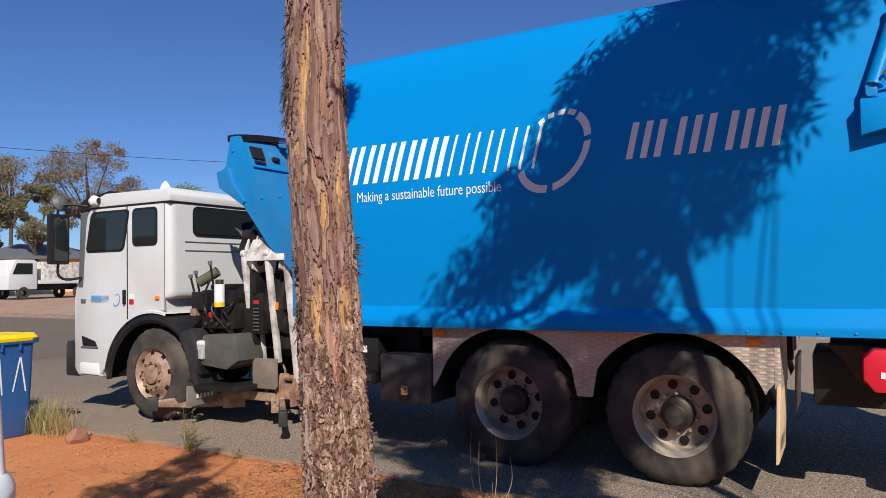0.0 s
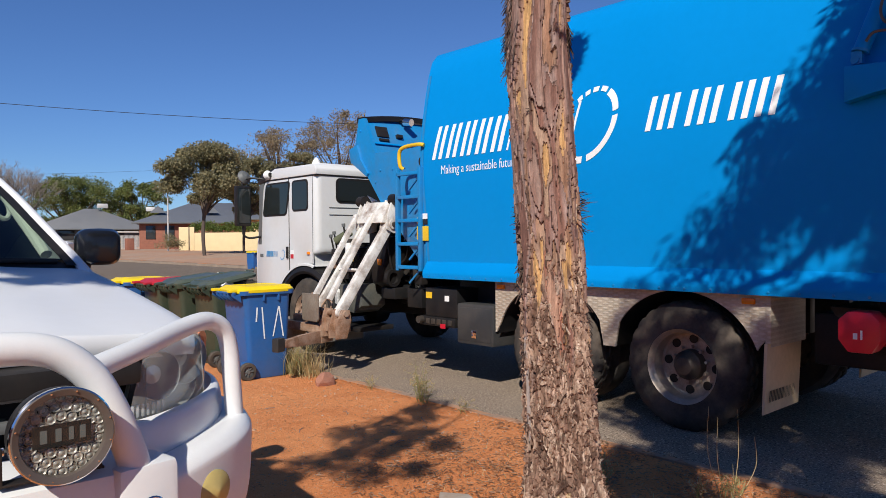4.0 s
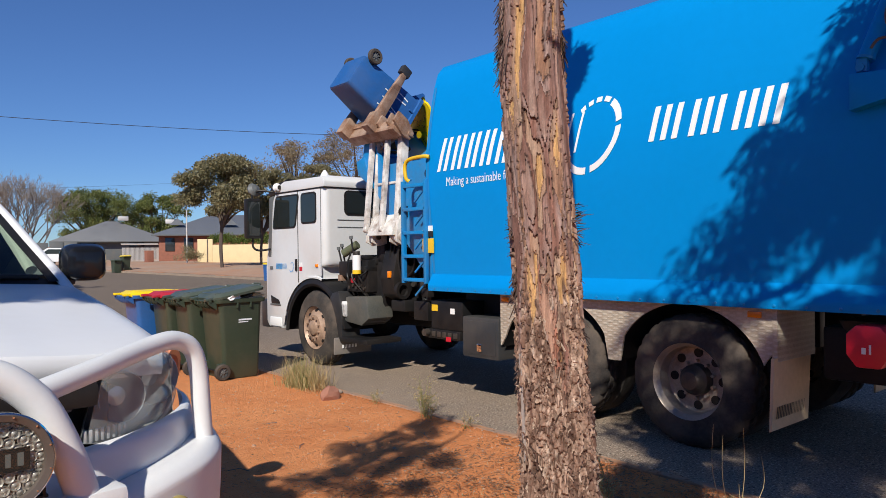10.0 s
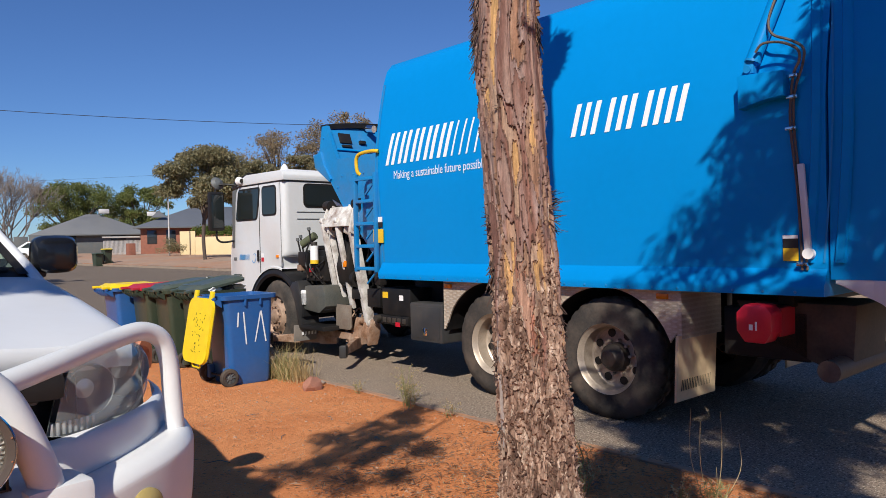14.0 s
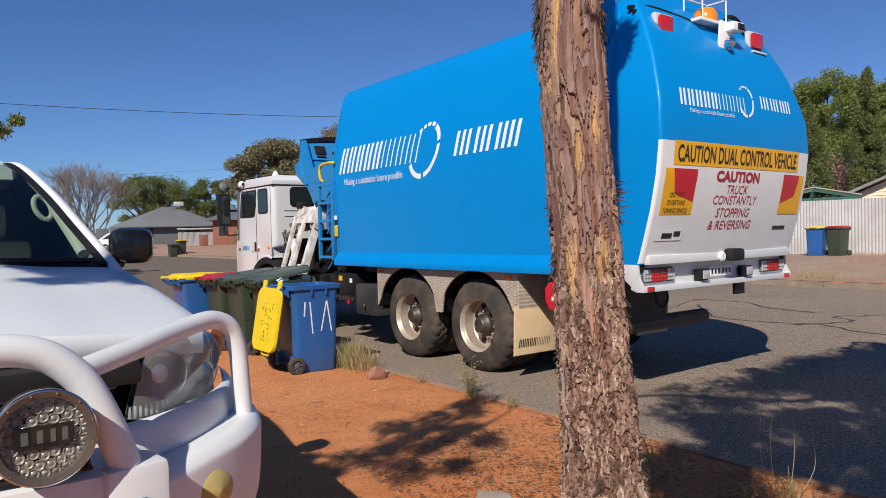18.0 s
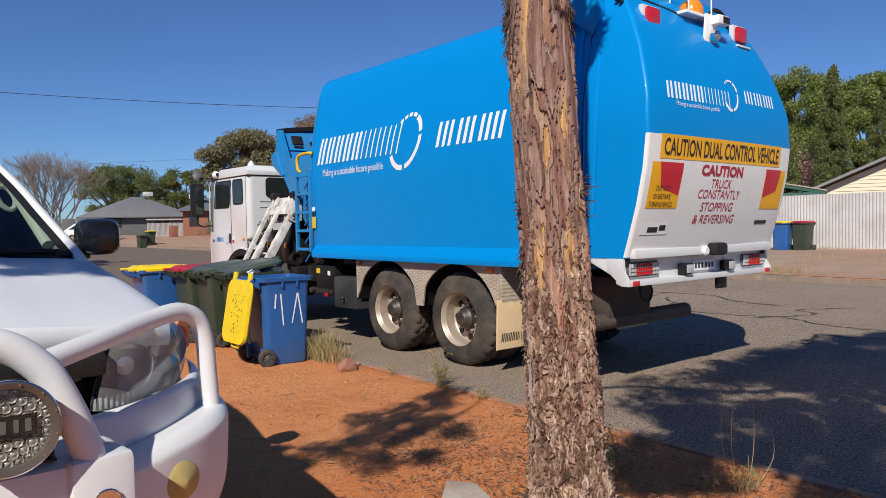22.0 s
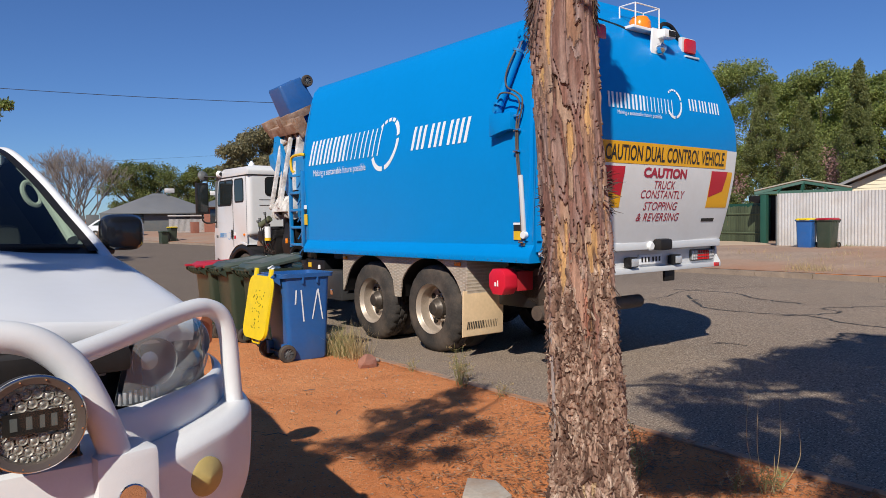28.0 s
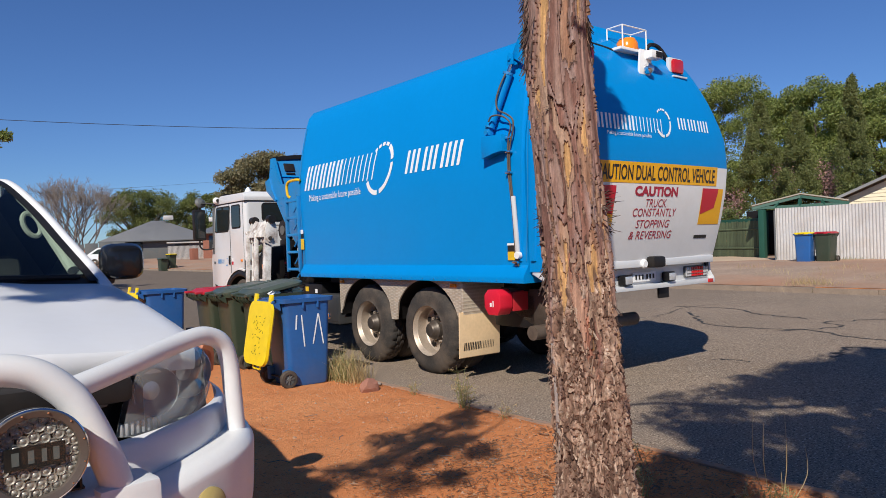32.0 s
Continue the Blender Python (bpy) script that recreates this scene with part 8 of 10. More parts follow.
stone("broken_brick", "broken red brick lump at the road edge", 3.98, 6.52, 20, 0.14, 0.09, 0.09, M_ROCK, 3.1, "brick")
stone("concrete_piece", "flat piece of broken kerb concrete", 4.17, 6.72, 40, 0.13, 0.06, 0.025, M_CONC, 5.2, "concrete")
bm = bmesh.new()
prism(bm, [(2.42, 2.96), (2.62, 3.16), (2.72, 3.02), (2.64, 2.80), (2.5, 2.78)], "z", 0.0, 0.06, 0.008)
o = part("paving_slab", bm, M_CONC)
tagged(o, "broken pale concrete slab lying in the dirt", "slab")
rnd = random.Random(9)
vs, fs = [], []
def pebble(x, y, r, rnd):
    z = max(land(x, y), 0.0) if x < 4.2 else 0.01
    k = len(vs)
    ps = [Vector((rnd.uniform(0.7, 1.2) * r * a, rnd.uniform(0.7, 1.2) * r * b, r * 0.6 * c)) for a, b, c in ((1, 0, 0), (0, 1, 0), (-1, 0, 0), (0, -1, 0), (0, 0, 1.2), (0, 0, -0.5))]
    vs.extend([(p.x + x, p.y + y, p.z + z) for p in ps])
    for a, b in ((0, 1), (1, 2), (2, 3), (3, 0)):
        fs.append((k + a, k + b, k + 4))
        fs.append((k + b, k + a, k + 5))
for i in range(4200):
    y = 1.4 + 8.1 * rnd.random() ** 1.5
    x = rnd.uniform(1.2, 4.3)
    pebble(x, y, rnd.choice((0.003, 0.004, 0.005, 0.006, 0.009)) * rnd.uniform(0.7, 1.6), rnd)
for i in range(40):
    pebble(rnd.uniform(1.5, 4.1), rnd.uniform(2.0, 7), rnd.uniform(0.012, 0.024), rnd)
tagged(soup("gravel", vs, fs, M_STONE), "loose pale gravel on the red dirt", "gravel", kind="stuff")
vs, fs = [], []
for i in range(4200):
    if rnd.random() < 0.55:
        x, y = rnd.gauss(3.2, 0.55), rnd.gauss(2.7, 0.75)
    else:
        x, y = rnd.uniform(1.6, 4.3), rnd.uniform(1.3, 6.5)
    if x > 4.6:
        continue
    z = max(land(x, y), 0.0) + rnd.uniform(0.002, 0.02)
    a = rnd.uniform(0, 6.3)
    l, w = rnd.uniform(0.01, 0.05) * (1.8 if rnd.random() < 0.08 else 1), rnd.uniform(0.002, 0.007)
    d, sdv = Vector((math.cos(a), math.sin(a), rnd.uniform(-0.15, 0.15))), Vector((-math.sin(a), math.cos(a), rnd.uniform(-0.3, 0.3)))
    p = Vector((x, y, z))
    k = len(vs)
    vs.extend([p - d * l / 2, p + sdv * w / 2 + Vector((0, 0, 0.004)), p + d * l / 2, p - sdv * w / 2])
    fs.append((k, k + 1, k + 2, k + 3))
for i in range(7000):
    x, y = 2.2 + 2.1 * rnd.random(), 1.45 + 2.7 * rnd.random()
    if noise.noise((x * 3, y * 3, 2)) < rnd.uniform(-0.5, 0.25):
        continue
    a = rnd.uniform(0, 6.3)
    l, w = rnd.uniform(0.012, 0.06) * (1.8 if rnd.random() < 0.1 else 1), rnd.uniform(0.003, 0.010)
    d, sdv = Vector((math.cos(a), math.sin(a), rnd.uniform(-0.35, 0.35))), Vector((-math.sin(a), math.cos(a), rnd.uniform(-0.5, 0.5)))
    p = Vector((x, y, max(land(x, y), 0.0) + rnd.uniform(0.003, 0.03)))
    k = len(vs)
    vs.extend([p - d * l / 2, p + sdv * w / 2 + Vector((0, 0, 0.005)), p + d * l / 2, p - sdv * w / 2])
    fs.append((k, k + 1, k + 2, k + 3))
tagged(soup("leaf_litter", vs, fs, M_LITTER), "dry fallen leaves and bark under the tree", "leaf litter", kind="stuff")
tufts("dead_grass", "sparse flattened dead grass round the tree foot", [(2.95, 2.95), (3.3, 3.1), (3.2, 2.2), (3.5, 2.6), (3.7, 1.9), (2.9, 3.4), (3.6, 3.4)], 500, 0.01, 0.045, 0.26, M_STRAW, rnd)
# twigs
for i in range(26):
    x, y, a, l = rnd.uniform(1.6, 4.0), rnd.uniform(1.8, 6.2), rnd.uniform(0, 6.3), rnd.uniform(0.05, 0.18)
    bm = bmesh.new()
    z = max(land(x, y), 0) + 0.008
    tube(bm, [(x, y, z), (x + l * 0.5 * math.cos(a), y + l * 0.5 * math.sin(a), z + rnd.uniform(0, 0.015)), (x + l * math.cos(a + 0.2), y + l * math.sin(a + 0.2), z)], 0.0032, 5)
    o = part("twig", bm, M_TWIG)
    tagged(o, "dry twig lying on the dirt", "twig", "twigs on the verge")
# black crack sealing on the road
rnd = random.Random(15)
def crack(pts, w):
    bm = bmesh.new()
    pts = smooth_path([(x + rnd.gauss(0, 0.05), y + rnd.gauss(0, 0.05), 0) for x, y in pts], 9)
    pts = [p + Vector((rnd.gauss(0, 0.025), rnd.gauss(0, 0.035), 0)) for p in pts]
    va = []
    for i, p in enumerate(pts):
        d = (pts[min(i + 1, len(pts) - 1)] - pts[max(i - 1, 0)]).normalized()
        s = Vector((-d.y, d.x, 0)) * w * rnd.uniform(0.5, 1.3)
        zz = rise(p.y) + 0.012 * math.sin(math.pi * max(0, min(1, (p.x - bend(p.y) - 4.2) / 14))) + 0.003
        va.append((bm.verts.new((p.x + s.x, p.y + s.y, zz)), bm.verts.new((p.x - s.x, p.y - s.y, zz))))
    for a, b in zip(va, va[1:]):
        bm.faces.new((a[0], a[1], b[1], b[0]))
    o = part("crack_seal", bm, M_TAR)
    tagged(o, "winding black crack in the road", "road crack", "road cracks")
    return o


for pts in ([(12.6, 8.4), (11.71, 7.67), (10.93, 6.81), (10.97, 5.84), (11.08, 5.48), (10.9, 4.71), (10.73, 4.05), (10.9, 3.2), (10.6, 2.2)], [(9.0, 4.05), (9.5, 4.1), (9.82, 4.11), (9.92, 3.73), (10.2, 3.1)], [(7.94, 4.9), (8.0, 4.7), (8.1, 4.5)], [(12.6, 6.1), (12.9, 7.2), (13.6, 8.0), (13.4, 9.3)], [(8.5, 8.6), (10, 8.9), (11.5, 8.4), (13.5, 8.9), (15.5, 8.3)], [(10.95, 5.6), (11.8, 5.2), (12.3, 5.6), (13.2, 5.1)], [(5.5, 14), (8, 14.6), (11, 14.1), (15, 14.5)], [(5, 22), (9, 22.6), (13, 22)]):
    crack(pts, 0.026 if pts[0][0] > 8.9 else 0.012)


# ---- far side of the street and the distance ----
def bearing(az, dist):
    a = radians(az)
    return dist * math.sin(a), dist * math.cos(a)


def far_tree(name, label, az, dist, z_top, z_low, width, material, seed, n_clumps=26, leaves=5200, leaf=0.22, forks=3, base_z=None, lean=0.0, flat=0.75, bark=None):
    """Trunk with limbs and a crown of leaf clumps with gaps."""
    r = random.Random(seed)
    x, y = bearing(az, dist)
    zb = land(x, y) if base_z is None else base_z
    t = thing(name, label, "tree", "trees beyond the street")
    clumps = []
    zc, hz = (z_top + z_low) / 2, (z_top - z_low) / 2
    n_clumps = int(n_clumps * 1.7)
    for i in range(n_clumps):
        a, rad = r.uniform(0, 6.283), r.random() ** 0.5 * 0.95
        u = r.uniform(-1, 1)
        k = math.sqrt(max(0.05, 1 - u * u * 0.8))
        cl = width * 0.5 * r.uniform(0.13, 0.30)
        clumps.append(((x + lean + math.cos(a) * rad * k * width * 0.5, y + math.sin(a) * rad * k * width * 0.5, zc + u * hz * 0.8), (cl, cl, cl * flat)))
    vs, fs = leaf_cloud(clumps, int(leaves * 2.6), leaf * 0.78, r, 0.3, 0.5)
    o = soup("crown", vs, fs, material, t)
    bm = bmesh.new()
    tr = max(0.08, width * 0.021)
    fork = zb + (z_low - zb) * 0.75 + 0.3
    tube(bm, smooth_path([(x, y, zb - 0.2), (x + r.uniform(-0.1, 0.1), y, (zb + fork) / 2), (x + lean * 0.3, y, fork)], 4), tr, 8)
    for i in range(0, n_clumps, max(1, n_clumps // (forks * 4))):
        c = Vector(clumps[i][0])
        p0 = Vector((x + lean * 0.3, y, fork - 0.1))
        mid = (p0 + c) / 2 + Vector((r.uniform(-0.3, 0.3), r.uniform(-0.3, 0.3), 0.2))
        tube(bm, smooth_path([p0, mid, c], 4), [tr * (0.75 - 0.07 * k) for k in range(9)], 6)
    part("trunk", bm, bark or M_BARKFAR, t)
    return t


M_DRYL = leaf_mat("dry_gum_leaves", (0.235, 0.20, 0.13), 0.35)
far_tree("street_tree", "olive-grey gum with a rounded crown on the far verge", 23.3, 50, 8.3, 3.9, 6.0, M_OLIVE, 1, 38, 15000, 0.24)
far_tree("street_tree", "olive gum leaning over the far verge", 26.2, 52, 7.8, 3.4, 4.6, M_OLIVE, 2, 28, 10000, 0.24, lean=0.4)
far_tree("street_tree", "sparse tall gum with reddish dry leaves", 28.9, 70, 12.6, 8.0, 7.5, M_DRYL, 3, 26, 2600, 0.24)
far_tree("street_tree", "olive gum crown behind the truck", 30.4, 66, 9.8, 4.5, 5.5, M_OLIVE, 4, 24, 6000, 0.24)
far_tree("street_tree", "sparse gum with bent limbs", 34.0, 68, 14.4, 6.5, 8.0, M_DRYL, 5, 30, 5200, 0.24)
far_tree("street_tree", "leafy green tree behind the truck", 39.5, 66, 10.2, 3.5, 9.0, M_GREENL, 6, 30, 8000, 0.26)
far_tree("street_tree", "green tree behind the truck", 45.0, 66, 10.4, 3.5, 9.0, M_GREENL, 16, 30, 8000, 0.26)
far_tree("street_tree", "sparse olive tree behind the truck", 51.0, 64, 9.5, 3.5, 9.0, M_OLIVE, 17, 26, 7000, 0.26)
far_tree("yard_tree", "bright green tree behind the grey roofs", 14.6, 98, 9.9, 2.6, 10.5, M_DEEPL, 7, 54, 14000, 0.30)
far_tree("yard_tree", "bright green tree beside the roofs", 18.9, 96, 9.3, 2.6, 7.5, M_DEEPL, 8, 42, 9500, 0.30)
far_tree("yard_tree", "small green tree behind the roof", 16.9, 105, 7.6, 2.0, 7.0, M_OLIVE, 9, 20, 3600, 0.30)
far_tree("street_tree", "green tree overhanging the street", 2.4, 30, 7.2, 4.2, 4.2, M_GREENL, 10, 26, 6000, 0.16)
# bare winter tree: fine twigs only
bt = thing("bare_tree", "leafless grey tree with fine twigs", "tree", "trees beyond the street")
bx, by = bearing(9.9, 88)
rnd = random.Random(40)
bm = bmesh.new()
def grow(p, d, l, r, depth):
    e = p + d * l
    tube(bm, [p, (p + e) / 2 + Vector((rnd.gauss(0, 0.04), rnd.gauss(0, 0.04), 0)) * l, e], [r, r * 0.85, r * 0.7], 5 if depth > 2 else 3)
    if depth == 0:
        return
    for k in range(rnd.choice((2, 3, 3)) if depth > 1 else 4):
        nd = (d + Vector((rnd.gauss(0, 0.36), rnd.gauss(0, 0.36), rnd.uniform(0.0, 0.25)))).normalized()
        grow(e, nd, l * rnd.uniform(0.62, 0.82), r * 0.68, depth - 1)
for k in range(17):
    grow(Vector((bx + rnd.uniform(-1.2, 1.2), by + rnd.uniform(-1, 1), land(bx, by))), Vector((rnd.gauss(0, 0.36), rnd.gauss(0, 0.36), 1)).normalized(), 2.75, 0.085, 5)
part("bare_crown", bm, M_TWIG, bt)
# trees beyond the fence at the other end
far_tree("yard_tree", "tall dark green tree behind the fence", 59.6, 52, 12.6, 2.5, 7.0, M_GREENL, 20, 64, 21000, 0.2)
far_tree("yard_tree", "tall green tree behind the fence", 62.6, 56, 11.6, 3.0, 4.5, M_GREENL, 21, 50, 16000, 0.2)
far_tree("yard_tree", "broad green tree behind the carport", 65.6, 50, 11.2, 3.5, 6.5, M_GREENL, 22, 74, 25000, 0.2)
far_tree("yard_tree", "broad leafy tree behind the house", 69.0, 48, 10.4, 3.0, 5.5, M_GREENL, 23, 60, 20000, 0.2)
far_tree("yard_tree", "broad leafy tree behind the house", 73.0, 50, 10.5, 3.0, 7.0, M_GREENL, 24, 30, 8000, 0.24)
far_tree("yard_tree", "leafy tree behind the house", 78.5, 52, 9.5, 3.0, 8.0, M_GREENL, 26, 28, 7000, 0.26)
far_tree("yard_tree", "leafy tree behind the house", 85.0, 52, 9.5, 3.0, 9.0, M_OLIVE, 27, 28, 7000, 0.26)
far_tree("yard_tree", "green shrub tree behind the pickets", 57.0, 44, 6.0, 1.2, 5.5, M_DEEPL, 25, 26, 7000, 0.18)
far_tree("yard_tree", "olive tree at the end of the pickets", 54.2, 48, 9.2, 2.0, 5.0, M_OLIVE, 28, 26, 6000, 0.2)


def cypress(az, dist, z_top, width, seed):
    """A narrow upright cone of dense foliage with an uneven edge."""
    r = random.Random(seed)
    x, y = bearing(az, dist)
    zb = land(x, y)
    t = thing("cypress", "narrow upright dark green cypress", "tree", "cypresses behind the fence")
    clumps = []
    for i in range(150):
        u = r.random() ** 0.85
        rad = width * 0.5 * min(1.0, 0.06 + (1 - u) * 1.7) ** 0.8 * (0.9 + 0.14 * r.random())
        a = r.uniform(0, 6.283)
        clumps.append(((x + math.cos(a) * rad * 0.78, y + math.sin(a) * rad * 0.78, zb + 0.4 + u * (z_top - zb - 0.6)), (rad * 0.2 + 0.07, rad * 0.2 + 0.07, 0.28)))
    vs, fs = leaf_cloud(clumps, 24000, 0.10, r, -0.9, 0.5)
    soup("foliage", vs, fs, M_CYP, t)
    part("trunk", made(cyl, (x, y, zb - 0.1), (x, y, zb + 2.0), 0.1, 0.06, 8), M_BARKFAR, t)


cypress(61.6, 40, 8.3, 2.6, 1)
cypress(64.0, 38, 7.2, 2.0, 2)
cypress(67.45, 38, 8.75, 1.75, 3)
cypress(70.6, 42, 8.0, 2.6, 4)


def shrub(name, label, az, dist, w, h, material, seed, z0=None, n=2600, leaf=0.1, cat="shrub"):
    r = random.Random(seed)
    x, y = bearing(az, dist)
    zb = land(x, y) if z0 is None else z0
    cl = [((x + r.gauss(0, w * 0.22), y + r.gauss(0, w * 0.22), zb + h * r.uniform(0.25, 0.8)), (w * 0.2, w * 0.2, h * 0.2)) for k in range(14)]
    vs, fs = leaf_cloud(cl, n, leaf, r, 0.0, 0.5)
    return tagged(soup(name, vs, fs, material), label, cat)


shrub("flowering_shrub", "pink flowering creeper above the fence", 62.95, 41.5, 1.5, 5.2, M_PINK, 3, n=2200, leaf=0.13)
shrub("flowering_shrub", "pink flowering creeper above the fence", 65.6, 39, 1.4, 4.8, M_PINK, 4, n=1600, leaf=0.13)
shrub("flowering_shrub", "pink flowering creeper behind the pickets", 59.3, 38, 1.6, 3.6, M_PINK, 5, n=1200, leaf=0.12)
shrub("green_shrub", "dense green shrub behind the pickets", 59.0, 37, 2.6, 2.6, M_DEEPL, 6, n=3600, leaf=0.12)
shrub("green_shrub", "dense green shrub under the cypresses", 62.8, 42, 4.0, 4.0, M_DEEPL, 11, n=4200, leaf=0.15)
shrub("green_shrub", "dense green shrub under the cypresses", 65.8, 42, 4.0, 6.4, M_DEEPL, 12, n=4200, leaf=0.15)
shrub("saltbush", "small grey-green bush on the far verge", 21.0, 60, 2.2, 1.5, M_OLIVE, 7, n=2400, leaf=0.1)
tufts("kerb_weeds", "dry weeds growing at the far kerb", [bearing(64.2, 20.6), bearing(64.8, 20.5), bearing(63.7, 20.8), bearing(65.3, 20.4)], 420, 0.08, 0.35, 0.22, M_STRAW, random.Random(5))
tufts("verge_weeds", "scattered dry weeds on the far verge", [bearing(60.5, 25.5), bearing(66.9, 24.0), bearing(65.2, 23.0), bearing(62.0, 23.5), bearing(69, 21.5)], 320, 0.05, 0.3, 0.35, M_STRAW, random.Random(6))
tufts("fence_grass", "greenish grass along the white fence foot", [bearing(a, 29.4) for a in (66.5, 67.2, 68.0, 68.8)], 300, 0.04, 0.16, 0.2, M_STRAWG, random.Random(7))

# white corrugated fence along the far verge
fence = tagged(new("corrugated_fence"), "white corrugated iron fence", "fence")
fx0, fy0 = 26.6, 13.9
fdir = Vector((27.35 - 26.6, 10.5 - 13.9, 0)).normalized()
fn = Vector((-fdir.y, fdir.x, 0))
for s in range(16):
    bm = bmesh.new()
    rows = []
    for k in range(109):
        d = s * 1.9 + 1.9 * k / 108
        wob = 0.022 * math.sin(2 * math.pi * k / 6)
        x, y = fx0 + fdir.x * d + fn.x * wob, fy0 + fdir.y * d + fn.y * wob
        zb = land(x, y)
        rows.append([(x, y, zb - 0.05), (x, y, zb + 1.98 + 0.012 * (s % 3))])
    ring_faces(bm, rows, closed=False, caps=False)
    part("sheet", bm, M_ZINC, fence, sharp=80)
bm = bmesh.new()
for d in (0.0, 6, 12, 18, 24):
    x, y = fx0 + fdir.x * d - fn.x * 0.08, fy0 + fdir.y * d - fn.y * 0.08
    cyl(bm, (x, y, land(x, y) - 0.1), (x, y, land(x, y) + 1.9), 0.035, seg=8)
tagged(part("fence_posts", bm, M_GREY, fence), kind="stuff")


def far_bin(body, lid, az, dist, rz, label, lid_col=None):
    x, y = bearing(az, dist)
    b, _ = wheelie_bin(body, lid, label, pose(x, y, land(x, y), 0, 0, rz), 0)
    b["group"] = "bins across the street"
    return b


far_bin(M_BINBLUE, M_LIDYEL, 64.35, 28.3, 185, "blue wheelie bin with a yellow lid against the white fence")
far_bin(M_BINGREEN, M_LIDRED, 65.65, 28.2, 178, "green wheelie bin with a red lid against the white fence")
far_bin(M_BINBLUE, M_LIDYEL, 26.9, 38.2, 100, "blue wheelie bin on the far verge")
far_bin(M_BINGREEN, M_LIDGREEN, 15.9, 54.0, 95, "dark wheelie bin on the far verge")
far_bin(M_BINGREEN, M_LIDYEL, 16.5, 54.4, 95, "dark wheelie bin with a yellow lid on the far verge")

# bare tan verge on the far side
bm = bmesh.new()
rows = []
for y in [-16 + 2 * k for k in range(52)]:
    rows.append([(x + bend(y), y, land(x + bend(y), y) + 0.012) for x in (18.175, 19, 20, 21, 22, 23.2, 25, 27, 32)])
ring_faces(bm, rows, closed=False, caps=False)
o = part("verge_far", bm, mat("tan_hard_earth", (0.34, 0.245, 0.18), 0.95, var=0.25, scale=1.2, bump=0.3, bscale=20, dirt=(0.40, 0.185, 0.095), dirt_amt=0.85, dscale=0.13))
tagged(o, "hard bare tan earth verge along the far kerb", kind="structure")

# driveway
bm = bmesh.new()
dv = [(19.0, 12.6), (27.8, 14.6), (30.5, 18.0), (29.0, 21.5), (18.6, 19.0)]
vv = [bm.verts.new((x, y, land(x, y) + 0.03)) for x, y in dv]
c = bm.verts.new((24.5, 17.0, land(24.5, 17) + 0.03))
for i in range(5):
    bm.faces.new((vv[i], vv[(i + 1) % 5], c))
o = part("driveway", bm, mat("pale_driveway", (0.50, 0.37, 0.25), 0.9, var=0.1, scale=1, bump=0.1))
tagged(o, "pale sandy driveway across the verge", kind="structure")

# green picket fence and carport
pf = tagged(new("picket_fence"), "weathered green timber picket fence", "fence")
p0, p1 = Vector((*bearing(56.0, 38), 0)), Vector((*bearing(61.4, 34.0), 0))
n = 56
bm0 = bmesh.new()
box(bm0, -0.045, 0.045, -0.012, 0.012, 0.0, 1.6, 0.004)
pk_mesh = mesh_of(bm0, "picket")
pk_mesh.materials.append(M_GREENFENCE)
rnd = random.Random(3)
ang = math.degrees(math.atan2((p1 - p0).y, (p1 - p0).x))
for i in range(n):
    q = p0 + (p1 - p0) * i / (n - 1)
    o = new("picket", pk_mesh)
    o.parent = pf
    o.matrix_basis = pose(q.x, q.y, land(q.x, q.y) + rnd.uniform(-0.04, 0.03), 0, rnd.uniform(-1, 1), ang)
bm = bmesh.new()
for zz in (0.4, 1.25):
    tube(bm, [(p0.x, p0.y + 0.04, land(p0.x, p0.y) + zz), (p1.x, p1.y + 0.04, land(p1.x, p1.y) + zz)], 0.04, 6)
part("rails", bm, M_GREENFENCE, pf)
bm = bmesh.new()
box(bm, 0, (p1 - p0).length, 0.06, 0.08, 1.15, 1.72, 0, pose(p0.x, p0.y, land(p0.x, p0.y), 0, 0, ang))
part("shade_cloth", bm, M_GREENPOST, pf)

carport = thing("carport", "dark green timber carport with a low gable", "carport")
def cp(az, dist, z):
    x, y = bearing(az, dist)
    return Vector((x, y, z))
ca, cb = cp(61.55, 33, 0.5), cp(66.6, 33.5, 0.5)
for q in (ca, cb, ca + Vector((4.5, 2.2, 0)), cb + Vector((4.5, 2.2, 0))):
    part("post", made(box, q.x - 0.12, q.x + 0.12, q.y - 0.12, q.y + 0.12, land(q.x, q.y) - 0.1, 2.5, 0.01), M_GREENPOST, carport)
dirv = (cb - ca).normalized()
def beam(a, b, r):
    bm = bmesh.new()
    tube(bm, [a, b], r, 4)
    return bm
za, zb_, zp = 2.56, 2.62, 2.98
mid = (ca + cb) / 2
A, B, Pk = Vector((ca.x, ca.y, za)) - dirv * 0.4, Vector((cb.x, cb.y, zb_)) + dirv * 0.3, Vector((mid.x, mid.y, zp))
for a, b in ((A, B), (A, Pk), (Pk, B), ((A + B) / 2, Pk), (A.lerp(B, 0.25), A.lerp(Pk, 0.55)), (A.lerp(B, 0.75), B.lerp(Pk, 0.55))):
    part("gable_beam", beam(a, b, 0.08), M_GREENPOST, carport)
deep = Vector((4.8, 2.3, 0))
